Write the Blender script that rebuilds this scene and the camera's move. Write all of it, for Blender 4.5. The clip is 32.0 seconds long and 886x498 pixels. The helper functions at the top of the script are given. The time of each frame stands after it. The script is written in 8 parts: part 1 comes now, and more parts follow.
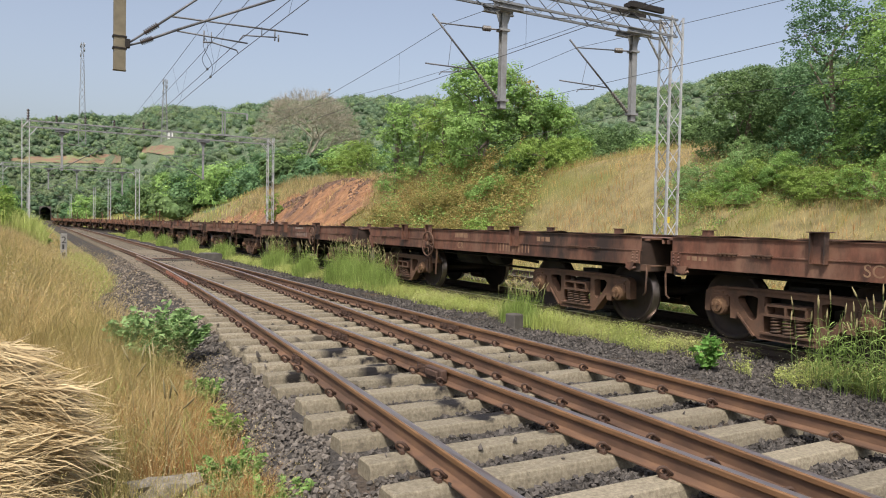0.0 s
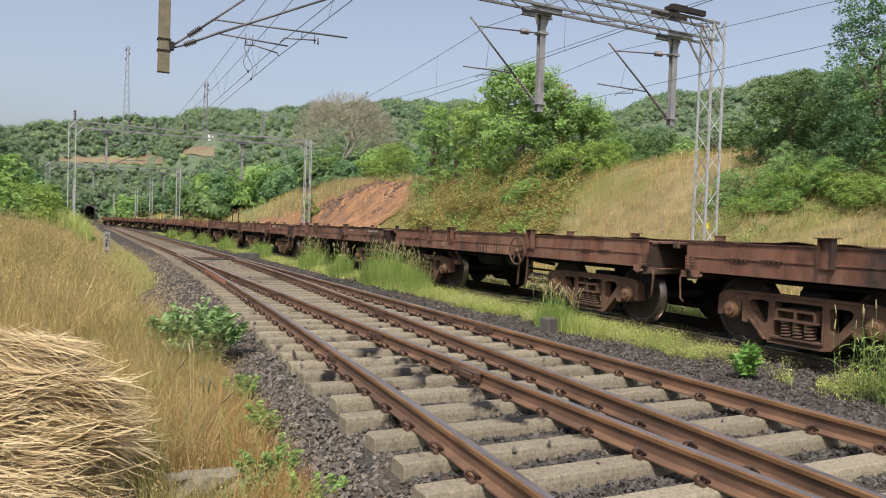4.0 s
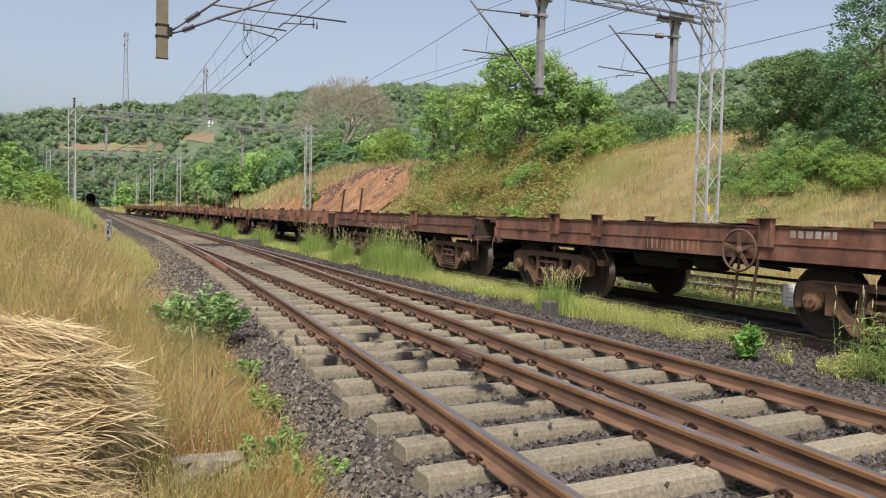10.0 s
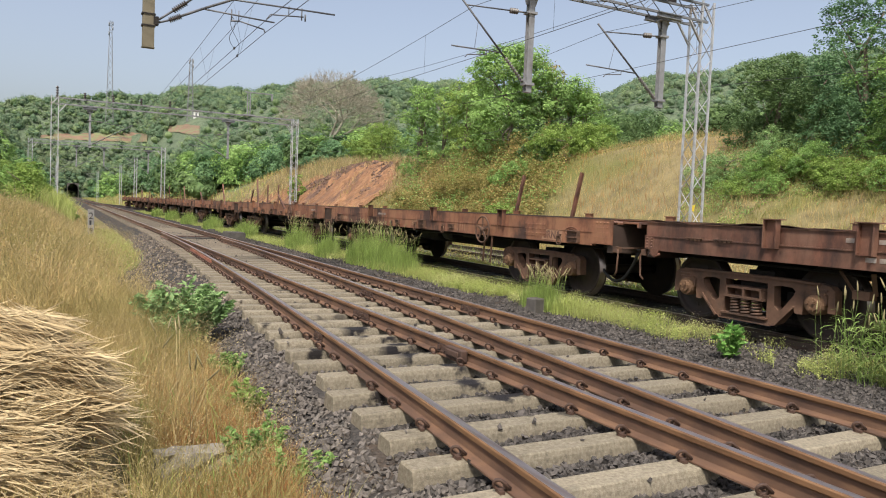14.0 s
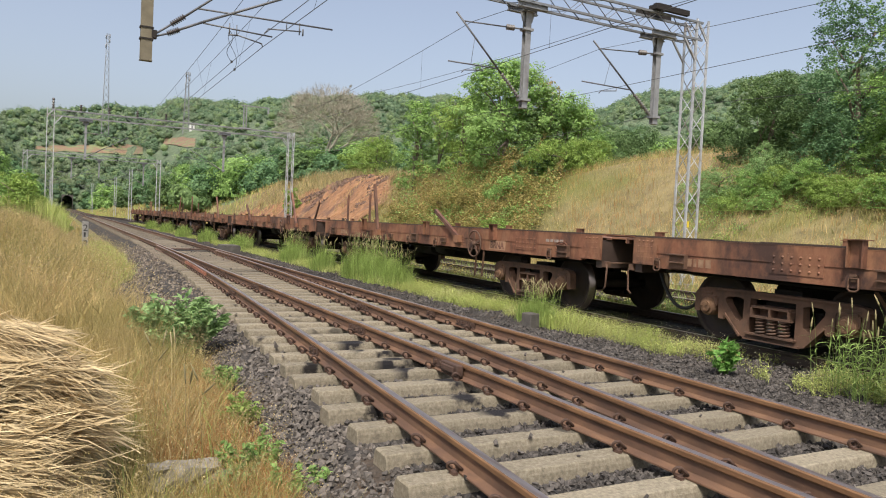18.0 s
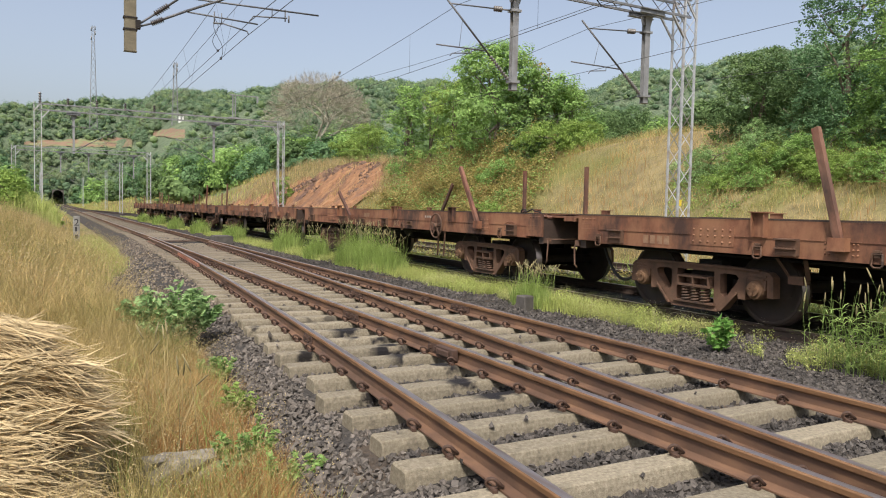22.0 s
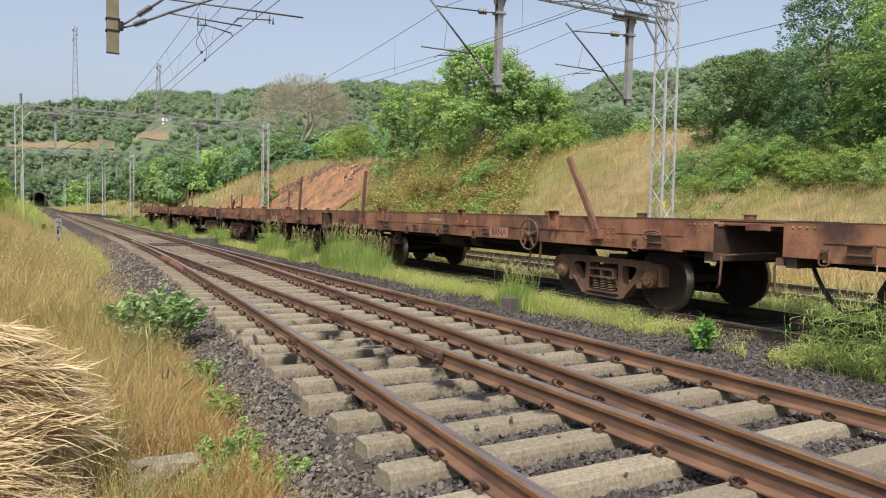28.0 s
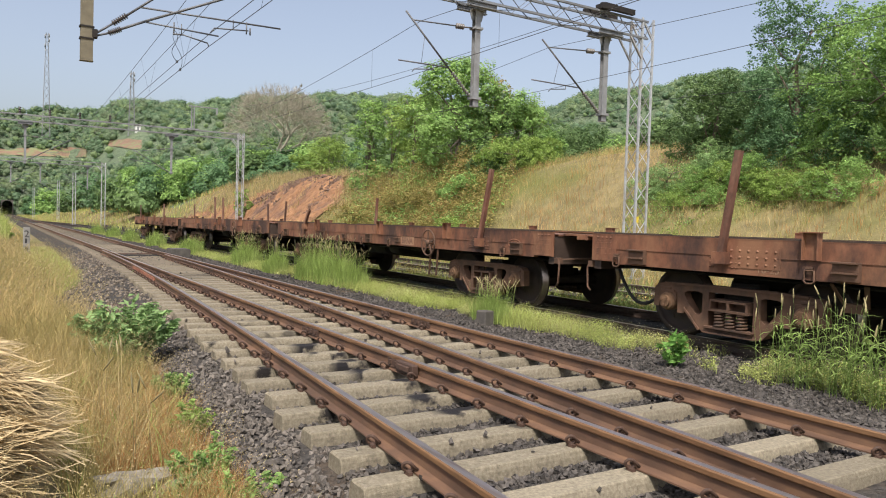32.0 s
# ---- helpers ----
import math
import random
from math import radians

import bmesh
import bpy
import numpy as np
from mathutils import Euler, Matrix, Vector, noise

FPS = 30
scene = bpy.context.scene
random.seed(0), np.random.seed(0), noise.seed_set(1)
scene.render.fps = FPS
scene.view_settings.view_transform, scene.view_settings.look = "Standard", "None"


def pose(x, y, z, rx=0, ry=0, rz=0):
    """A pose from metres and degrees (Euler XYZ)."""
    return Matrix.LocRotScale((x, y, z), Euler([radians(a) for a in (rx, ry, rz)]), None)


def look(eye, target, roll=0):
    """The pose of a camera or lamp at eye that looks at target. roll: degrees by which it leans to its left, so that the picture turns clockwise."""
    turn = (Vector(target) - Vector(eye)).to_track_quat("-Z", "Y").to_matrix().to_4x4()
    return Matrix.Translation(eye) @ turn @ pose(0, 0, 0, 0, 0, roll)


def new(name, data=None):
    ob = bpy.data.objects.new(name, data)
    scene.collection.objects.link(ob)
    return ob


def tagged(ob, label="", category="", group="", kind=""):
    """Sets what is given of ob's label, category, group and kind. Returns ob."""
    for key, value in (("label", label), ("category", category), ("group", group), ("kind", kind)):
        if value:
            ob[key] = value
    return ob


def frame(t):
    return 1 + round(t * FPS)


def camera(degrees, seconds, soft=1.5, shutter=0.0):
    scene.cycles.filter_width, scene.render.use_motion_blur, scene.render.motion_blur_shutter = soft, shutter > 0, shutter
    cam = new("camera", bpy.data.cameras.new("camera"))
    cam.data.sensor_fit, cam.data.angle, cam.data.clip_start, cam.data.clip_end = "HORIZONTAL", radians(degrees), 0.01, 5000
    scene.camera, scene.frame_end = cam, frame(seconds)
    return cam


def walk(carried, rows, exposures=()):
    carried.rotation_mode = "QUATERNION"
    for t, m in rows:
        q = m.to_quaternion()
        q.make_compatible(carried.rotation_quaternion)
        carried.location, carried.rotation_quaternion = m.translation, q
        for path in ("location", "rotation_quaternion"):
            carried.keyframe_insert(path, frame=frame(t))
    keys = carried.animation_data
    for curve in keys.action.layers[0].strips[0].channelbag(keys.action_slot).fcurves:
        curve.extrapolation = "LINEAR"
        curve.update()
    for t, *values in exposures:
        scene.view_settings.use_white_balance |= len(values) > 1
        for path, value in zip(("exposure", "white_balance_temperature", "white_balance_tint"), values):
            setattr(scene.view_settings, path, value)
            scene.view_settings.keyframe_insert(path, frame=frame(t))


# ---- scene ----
cam = camera(63.0, 32.0, soft=1.05)
PATH = [
    (0.0, pose(-0.161, -0.100, 1.474, 88.17, -1.18, -29.24)),
    (0.5, pose(-0.156, -0.096, 1.474, 88.18, -1.15, -29.20)),
    (1.0, pose(-0.148, -0.093, 1.464, 88.51, -0.99, -28.57)),
    (1.5, pose(-0.151, -0.096, 1.460, 87.66, -1.30, -26.81)),
    (2.0, pose(-0.150, -0.096, 1.464, 87.66, -1.40, -26.28)),
    (2.5, pose(-0.155, -0.102, 1.465, 87.95, -1.68, -26.46)),
    (3.0, pose(-0.164, -0.104, 1.466, 88.29, -2.06, -26.52)),
    (3.5, pose(-0.174, -0.101, 1.456, 88.37, -1.85, -26.43)),
    (5.5, pose(-0.177, -0.096, 1.455, 87.92, -2.48, -26.87)),
    (6.0, pose(-0.174, -0.100, 1.455, 87.45, -2.04, -27.23)),
    (6.5, pose(-0.173, -0.099, 1.462, 87.35, -1.92, -28.07)),
    (7.0, pose(-0.180, -0.104, 1.460, 88.03, -2.58, -28.46)),
    (7.5, pose(-0.182, -0.098, 1.452, 87.71, -2.28, -27.07)),
    (8.0, pose(-0.182, -0.109, 1.452, 87.66, -2.37, -26.79)),
    (8.5, pose(-0.189, -0.112, 1.450, 87.34, -1.84, -26.91)),
    (9.0, pose(-0.179, -0.111, 1.450, 87.24, -1.19, -26.72)),
    (9.5, pose(-0.183, -0.111, 1.447, 87.17, -1.35, -27.04)),
    (10.0, pose(-0.175, -0.115, 1.451, 87.16, -1.48, -26.40)),
    (10.5, pose(-0.179, -0.107, 1.444, 87.50, -1.51, -27.47)),
    (11.0, pose(-0.182, -0.094, 1.443, 86.97, -1.91, -26.59)),
    (11.5, pose(-0.175, -0.094, 1.440, 86.77, -2.21, -25.86)),
    (12.0, pose(-0.165, -0.098, 1.438, 86.14, -1.46, -26.51)),
    (12.5, pose(-0.163, -0.095, 1.439, 86.29, -1.83, -26.55)),
    (13.0, pose(-0.168, -0.092, 1.438, 86.66, -2.18, -26.76)),
    (13.5, pose(-0.177, -0.095, 1.438, 86.88, -2.13, -27.19)),
    (14.0, pose(-0.182, -0.102, 1.438, 86.90, -2.38, -27.52)),
    (14.5, pose(-0.182, -0.104, 1.438, 86.94, -2.22, -27.76)),
    (16.5, pose(-0.188, -0.101, 1.435, 86.93, -2.28, -27.83)),
    (17.0, pose(-0.190, -0.101, 1.436, 86.98, -2.69, -28.02)),
    (17.5, pose(-0.200, -0.099, 1.443, 87.65, -2.51, -27.76)),
    (18.0, pose(-0.201, -0.102, 1.441, 88.04, -2.76, -27.92)),
    (18.5, pose(-0.201, -0.096, 1.443, 88.27, -2.72, -28.08)),
    (19.0, pose(-0.202, -0.098, 1.442, 88.10, -2.47, -28.20)),
    (19.5, pose(-0.196, -0.092, 1.443, 88.19, -2.79, -27.85)),
    (20.0, pose(-0.199, -0.092, 1.439, 87.96, -2.83, -27.99)),
    (20.5, pose(-0.206, -0.096, 1.444, 87.95, -2.59, -28.23)),
    (21.0, pose(-0.197, -0.091, 1.441, 87.69, -2.56, -28.28)),
    (21.5, pose(-0.179, -0.087, 1.437, 87.36, -1.96, -28.35)),
    (22.0, pose(-0.166, -0.088, 1.435, 86.88, -1.26, -28.44)),
    (22.5, pose(-0.159, -0.090, 1.441, 86.34, -1.21, -28.99)),
    (23.0, pose(-0.168, -0.100, 1.446, 86.14, -1.29, -29.23)),
    (23.5, pose(-0.170, -0.093, 1.443, 86.74, -1.47, -29.56)),
    (24.0, pose(-0.169, -0.103, 1.443, 86.91, -0.90, -29.53)),
    (24.5, pose(-0.164, -0.093, 1.437, 86.77, -0.95, -29.24)),
    (25.0, pose(-0.164, -0.098, 1.439, 86.73, -1.06, -28.63)),
    (25.5, pose(-0.163, -0.098, 1.439, 86.66, -1.31, -28.75)),
    (27.5, pose(-0.166, -0.108, 1.441, 87.24, -1.29, -29.13)),
    (28.0, pose(-0.170, -0.109, 1.440, 87.04, -1.15, -29.58)),
    (28.5, pose(-0.167, -0.110, 1.445, 87.22, -0.95, -29.59)),
    (29.0, pose(-0.161, -0.106, 1.429, 86.63, -0.32, -29.19)),
    (29.5, pose(-0.163, -0.107, 1.444, 86.98, -0.79, -30.52)),
    (30.0, pose(-0.175, -0.105, 1.448, 87.42, -1.52, -30.31)),
    (30.5, pose(-0.174, -0.102, 1.447, 88.01, -1.90, -30.73)),
    (31.0, pose(-0.179, -0.107, 1.444, 88.07, -1.78, -31.05)),
    (31.5, pose(-0.175, -0.110, 1.449, 88.28, -1.72, -31.40)),
    (32.0, pose(-0.179, -0.112, 1.449, 88.09, -1.75, -31.52)),
]
# the picture brightens a little in the second half
walk(cam, PATH, [(0.0, 0.55, 6500, 12.5), (12.0, 0.55, 6500, 12.5), (14.0, 0.60, 6500, 12.5), (21.0, 0.58, 6500, 12.5), (24.0, 0.64, 6500, 12.5), (32.0, 0.65, 6500, 12.5)])

# ---- daylight: hazy sun from the camera's side ----
world = bpy.data.worlds.new("sky")
scene.world = world
world.use_nodes = True
wn = world.node_tree
wn.nodes.clear()
sky = wn.nodes.new("ShaderNodeTexSky")
sky.sky_type = 'NISHITA'
sky.sun_disc = False
SUN_EL, SUN_AZ = 56.0, 222.0          # degrees; azimuth clockwise from +Y
sky.sun_elevation, sky.sun_rotation = radians(SUN_EL), radians(SUN_AZ)
sky.altitude, sky.air_density, sky.dust_density, sky.ozone_density = 20, 1.0, 4.5, 0.8
bg = wn.nodes.new("ShaderNodeBackground")
bg.inputs["Strength"].default_value = 0.129
wo = wn.nodes.new("ShaderNodeOutputWorld")
haze = wn.nodes.new("ShaderNodeHueSaturation")      # milky haze takes the blue out of the sky
haze.inputs["Saturation"].default_value = 0.73
wn.links.new(sky.outputs[0], haze.inputs["Color"])
wn.links.new(haze.outputs[0], bg.inputs[0])
wn.links.new(bg.outputs[0], wo.inputs[0])
sun_data = bpy.data.lights.new("sun", 'SUN')
sun_data.energy, sun_data.angle, sun_data.color = 3.1, radians(5.0), (1.0, 0.95, 0.86)
sun = new("sun", sun_data)
_a, _e = radians(SUN_AZ), radians(SUN_EL)
sun_dir = Vector((math.sin(_a) * math.cos(_e), math.cos(_a) * math.cos(_e), math.sin(_e)))
sun.matrix_world = look((0, 0, 60), Vector((0, 0, 60)) - sun_dir)
scene.view_settings.exposure = 0.55

# ---- materials ----
def material(name, stops, scale=6.0, rough=(0.7, 0.95), metal=0.0, bump=0.3, bump_scale=60.0, detail=6.0,
             stretch=(1, 1, 1), island=0.0, random_obj=0.0, stain=None, stain_scale=1.0, stain_at=(0.52, 0.68),
             translucent=0.0, gloss=0.5, big=None, big_scale=0.15, bump_dist=0.01):
    """A two-scale procedural surface: stops are colours along a noise; stain a second colour in patches."""
    m = bpy.data.materials.new(name)
    m.use_nodes = True
    n, l = m.node_tree.nodes, m.node_tree.links
    bsdf = n["Principled BSDF"]
    geo = n.new("ShaderNodeNewGeometry") if island else None
    tc = n.new("ShaderNodeTexCoord")
    mp = n.new("ShaderNodeMapping")
    mp.inputs["Scale"].default_value = stretch
    l.new(tc.outputs["Object"], mp.inputs["Vector"])
    info = n.new("ShaderNodeObjectInfo")
    if random_obj:
        off = n.new("ShaderNodeVectorMath")
        off.operation = 'MULTIPLY_ADD'
        l.new(info.outputs["Random"], off.inputs[0])
        off.inputs[1].default_value = (37, 53, 71)
        l.new(mp.outputs[0], off.inputs[2])
        vec = off.outputs[0]
    else:
        vec = mp.outputs[0]
    nz = n.new("ShaderNodeTexNoise")
    nz.inputs["Scale"].default_value, nz.inputs["Detail"].default_value, nz.inputs["Roughness"].default_value = scale, detail, 0.65
    l.new(vec, nz.inputs["Vector"])
    ramp = n.new("ShaderNodeValToRGB")
    cr = ramp.color_ramp
    lo, hi = 0.3, 0.72
    for i, col in enumerate(stops):
        pos = lo + (hi - lo) * i / max(1, len(stops) - 1)
        e = cr.elements[i] if i < 2 else cr.elements.new(pos)
        e.position, e.color = pos, (*col, 1)
    l.new(nz.outputs["Fac"], ramp.inputs[0])
    col = ramp.outputs[0]

    def mix(a, b, fac, mode='MIX'):
        x = n.new("ShaderNodeMix")
        x.data_type, x.blend_type = 'RGBA', mode
        for sock, val in ((x.inputs["Factor"], fac), (x.inputs["A"], a), (x.inputs["B"], b)):
            if hasattr(val, "links"):
                l.new(val, sock)
            else:
                sock.default_value = val if isinstance(val, float) else (*val, 1)
        return x.outputs["Result"]

    def patches(sc, at):
        p = n.new("ShaderNodeTexNoise")
        p.inputs["Scale"].default_value, p.inputs["Detail"].default_value, p.inputs["Roughness"].default_value = sc, 9, 0.66
        l.new(vec, p.inputs["Vector"])
        r = n.new("ShaderNodeMapRange")
        r.inputs["From Min"].default_value, r.inputs["From Max"].default_value = at
        l.new(p.outputs["Fac"], r.inputs["Value"])
        return r.outputs[0]
    if big:
        col = mix(col, big, patches(big_scale, (0.45, 0.62)))
    if stain:
        col = mix(col, stain, patches(stain_scale, stain_at))
    if island or random_obj:
        hsv = n.new("ShaderNodeHueSaturation")
        mr = n.new("ShaderNodeMapRange")
        amount = island or random_obj
        mr.inputs["To Min"].default_value, mr.inputs["To Max"].default_value = 1 - amount, 1 + amount
        l.new(geo.outputs["Random Per Island"] if island else info.outputs["Random"], mr.inputs["Value"])
        l.new(mr.outputs[0], hsv.inputs["Value"])
        l.new(col, hsv.inputs["Color"])
        col = hsv.outputs[0]
    l.new(col, bsdf.inputs["Base Color"])
    rr = n.new("ShaderNodeMapRange")
    rr.inputs["To Min"].default_value, rr.inputs["To Max"].default_value = rough
    l.new(nz.outputs["Fac"], rr.inputs["Value"])
    l.new(rr.outputs[0], bsdf.inputs["Roughness"])
    bsdf.inputs["Metallic"].default_value = metal
    bsdf.inputs["Specular IOR Level"].default_value = 0.15 if translucent else gloss
    if bump:
        bn = n.new("ShaderNodeTexNoise")
        bn.inputs["Scale"].default_value, bn.inputs["Detail"].default_value = bump_scale, 4
        l.new(vec, bn.inputs["Vector"])
        bp = n.new("ShaderNodeBump")
        bp.inputs["Strength"].default_value, bp.inputs["Distance"].default_value = bump, bump_dist
        l.new(bn.outputs["Fac"], bp.inputs["Height"])
        l.new(bp.outputs[0], bsdf.inputs["Normal"])
    if translucent:
        tr = n.new("ShaderNodeBsdfTranslucent")
        l.new(col, tr.inputs["Color"])
        ms = n.new("ShaderNodeMixShader")
        ms.inputs[0].default_value = translucent
        l.new(bsdf.outputs[0], ms.inputs[1])
        l.new(tr.outputs[0], ms.inputs[2])
        l.new(ms.outputs[0], n["Material Output"].inputs["Surface"])
    return m


M = dict(
    soil=material("dry_soil", [(0.100, 0.082, 0.045), (0.190, 0.155, 0.080), (0.260, 0.210, 0.105)], 1.2, bump=0.6, bump_scale=14, bump_dist=0.05,
                  big=(0.12, 0.13, 0.04), big_scale=0.09, gloss=0.1),
    undergrowth=material("green_undergrowth", [(0.062, 0.090, 0.048), (0.098, 0.136, 0.074), (0.135, 0.172, 0.096)], 0.25, bump=1.0, bump_scale=0.5, bump_dist=2.0),
    red_earth=material("red_laterite_earth", [(0.145, 0.070, 0.034), (0.250, 0.124, 0.055), (0.345, 0.198, 0.098)], 0.9, detail=10.0, bump=1.0, bump_scale=2.5, bump_dist=0.4,
                       stain=(0.11, 0.06, 0.042), stain_scale=0.30, stain_at=(0.50, 0.64), stretch=(0.8, 1.2, 0.8)),
    clearing=material("dull_brown_earth", [(0.140, 0.082, 0.054), (0.190, 0.116, 0.076), (0.225, 0.155, 0.100)], 0.12, bump=0.6, bump_scale=0.8, bump_dist=0.5,
                      stain=(0.15, 0.17, 0.075), stain_scale=0.11, stain_at=(0.47, 0.56), stretch=(1, 1, 4)),
    ballast=material("crushed_stone_bed", [(0.026, 0.024, 0.022), (0.055, 0.051, 0.047), (0.085, 0.078, 0.070)], 14, bump=1.0, bump_scale=26, bump_dist=0.04,
                     stain=(0.10, 0.07, 0.045), stain_scale=0.8, gloss=0.08),
    stone=material("crushed_stone", [(0.060, 0.053, 0.045), (0.150, 0.130, 0.110)], 9, bump=0.5, bump_scale=40, island=0.55),
    stone_dark=material("oil_stained_crushed_stone", [(0.036, 0.032, 0.028), (0.091, 0.080, 0.070)], 9, bump=0.5, bump_scale=40, island=0.55),
    # oil-black stone, darkened further to paint in the shadow of the wagons
    oily_shaded=material("oil_black_ballast", [(0.005, 0.0045, 0.004), (0.016, 0.014, 0.012)], 12, rough=(0.6, 0.9), bump=1.0, bump_scale=22, bump_dist=0.04),
    concrete=material("weathered_concrete", [(0.132, 0.113, 0.081), (0.212, 0.185, 0.133), (0.302, 0.267, 0.198)], 38, detail=8.0, bump=0.8, bump_scale=120, bump_dist=0.006,
                      random_obj=0.14, gloss=0.2, stain=(0.060, 0.052, 0.042), stain_scale=2.3, stain_at=(0.60, 0.74)),
    oiled_concrete=material("oil_blackened_concrete", [(0.132, 0.113, 0.081), (0.212, 0.185, 0.133), (0.302, 0.267, 0.198)], 38, detail=8.0, bump=0.8, bump_scale=120, bump_dist=0.006,
                      random_obj=0.16, gloss=0.2, stain=(0.016, 0.014, 0.013), stain_scale=2.4, stain_at=(0.58, 0.66)),
    rail=material("rusty_rail_steel", [(0.106, 0.054, 0.025), (0.178, 0.093, 0.043), (0.240, 0.132, 0.062)], 7, rough=(0.5, 0.8), bump=0.35, bump_scale=90, bump_dist=0.003,
                  stretch=(1, 0.3, 1), stain=(0.07, 0.04, 0.03), stain_scale=1.4),
    railtop=material("worn_rail_head", [(0.33, 0.235, 0.19), (0.46, 0.39, 0.36), (0.37, 0.27, 0.22)], 3, rough=(0.28, 0.48), metal=0.9, bump=0.08, bump_scale=120, stretch=(6, 0.25, 1)),
    gravel=material("dusty_brown_gravel", [(0.115, 0.096, 0.075), (0.225, 0.192, 0.155)], 9, bump=0.5, bump_scale=40, island=0.5, gloss=0.15),
    rail_web=material("rust_rail_web", [(0.056, 0.031, 0.020), (0.108, 0.058, 0.034), (0.172, 0.094, 0.050)], 7, rough=(0.6, 0.9), bump=0.35, bump_scale=90, bump_dist=0.003, stretch=(1, 0.3, 1),
                      stain=(0.055, 0.032, 0.020), stain_scale=0.9),
    siding_rail=material("oil_dark_rail_steel", [(0.030, 0.019, 0.014), (0.062, 0.040, 0.029)], 7, rough=(0.5, 0.8), bump=0.3, bump_scale=90, bump_dist=0.003),
    clip=material("rusty_spring_clip", [(0.035, 0.020, 0.014), (0.085, 0.046, 0.030)], 20, rough=(0.6, 0.9), bump=0.3, bump_scale=150, bump_dist=0.002),
    wagon_old=material("dirty_brown_wagon_paint", [(0.048, 0.022, 0.014), (0.122, 0.050, 0.030), (0.212, 0.096, 0.058)], 5.0, rough=(0.55, 0.85), bump=0.4, bump_scale=45, detail=10.0,
                       bump_dist=0.005, stretch=(1, 1.1, 0.55), stain=(0.030, 0.019, 0.015), stain_scale=0.9, stain_at=(0.50, 0.64), random_obj=0.12, big=(0.178, 0.096, 0.062), big_scale=1.6),
    wagon_red=material("faded_red_oxide_wagon_paint", [(0.072, 0.030, 0.018), (0.162, 0.066, 0.034), (0.250, 0.112, 0.062)], 5.0, rough=(0.6, 0.9), bump=0.4, bump_scale=45, detail=10.0,
                       bump_dist=0.005, stretch=(1, 1.0, 0.6), stain=(0.048, 0.024, 0.017), stain_scale=0.9, stain_at=(0.50, 0.62), random_obj=0.10, big=(0.230, 0.112, 0.058), big_scale=1.7),
    bogie=material("dusty_cast_steel", [(0.050, 0.028, 0.017), (0.106, 0.056, 0.033), (0.150, 0.084, 0.051)], 4, rough=(0.7, 0.95), bump=0.4, bump_scale=60, bump_dist=0.004,
                   stain=(0.03, 0.022, 0.018), stain_scale=2.0),
    cap_rust=material("orange_rust_cap", [(0.090, 0.048, 0.025), (0.165, 0.092, 0.048)], 8, rough=(0.7, 0.9), bump=0.2),
    wheel=material("dark_wheel_steel", [(0.016, 0.011, 0.009), (0.042, 0.027, 0.020)], 5, rough=(0.6, 0.9), bump=0.2, bump_scale=50),
    tread=material("bright_wheel_tread", [(0.16, 0.13, 0.11), (0.26, 0.23, 0.21)], 6, rough=(0.22, 0.4), metal=0.9, bump=0.0),
    # near-black base colour paints in the shade below the wagon decks
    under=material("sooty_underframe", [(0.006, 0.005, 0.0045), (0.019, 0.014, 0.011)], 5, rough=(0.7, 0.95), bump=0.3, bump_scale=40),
    rubber=material("black_rubber_hose", [(0.012, 0.012, 0.012), (0.03, 0.03, 0.03)], 8, rough=(0.5, 0.7), bump=0.1),
    paint_white=material("worn_white_lettering", [(0.15, 0.11, 0.085), (0.37, 0.33, 0.29)], 9, bump=0.0),
    paint_faded=material("faded_yellow_lettering", [(0.17, 0.085, 0.05), (0.30, 0.20, 0.12)], 9, bump=0.0),
    plate_cream=material("cream_stencil_plate", [(0.240, 0.125, 0.072), (0.345, 0.215, 0.130)], 6, bump=0.1),
    galv=material("galvanised_steel", [(0.320, 0.335, 0.345), (0.450, 0.465, 0.475), (0.380, 0.385, 0.385)], 4, rough=(0.4, 0.65), metal=0.35, bump=0.1, bump_scale=50,
                  stain=(0.28, 0.24, 0.20), stain_scale=1.6),
    mast=material("grey_painted_steel", [(0.185, 0.192, 0.195), (0.275, 0.282, 0.285)], 4, rough=(0.5, 0.75), metal=0.2, bump=0.1, stain=(0.150, 0.145, 0.138), stain_scale=1.8),
    boom_steel=material("weathered_grey_steel", [(0.135, 0.145, 0.155), (0.215, 0.225, 0.235)], 4, rough=(0.5, 0.75), metal=0.2, bump=0.1, stain=(0.10, 0.095, 0.09), stain_scale=1.2),
    old_mast=material("brown_stained_steel", [(0.11, 0.095, 0.06), (0.19, 0.165, 0.11)], 4, rough=(0.5, 0.8), metal=0.1, bump=0.1),
    tube_grey=material("dull_grey_tube", [(0.085, 0.088, 0.095), (0.130, 0.133, 0.140)], 5, rough=(0.45, 0.7), metal=0.2, bump=0.0),
    wire=material("copper_wire_dark", [(0.05, 0.05, 0.052), (0.08, 0.08, 0.08)], 8, rough=(0.4, 0.6), metal=0.4, bump=0.0),
    insul=material("brown_porcelain", [(0.040, 0.034, 0.032), (0.075, 0.062, 0.056)], 8, rough=(0.15, 0.3), bump=0.0),
    insul_grey=material("grey_insulator", [(0.10, 0.092, 0.085), (0.16, 0.15, 0.14)], 8, rough=(0.3, 0.5), bump=0.0),
    straw=material("golden_paddy_straw", [(0.356, 0.266, 0.142), (0.480, 0.378, 0.215), (0.567, 0.466, 0.288)], 3, rough=(0.6, 0.85), bump=0.0, island=0.30, translucent=0.15),
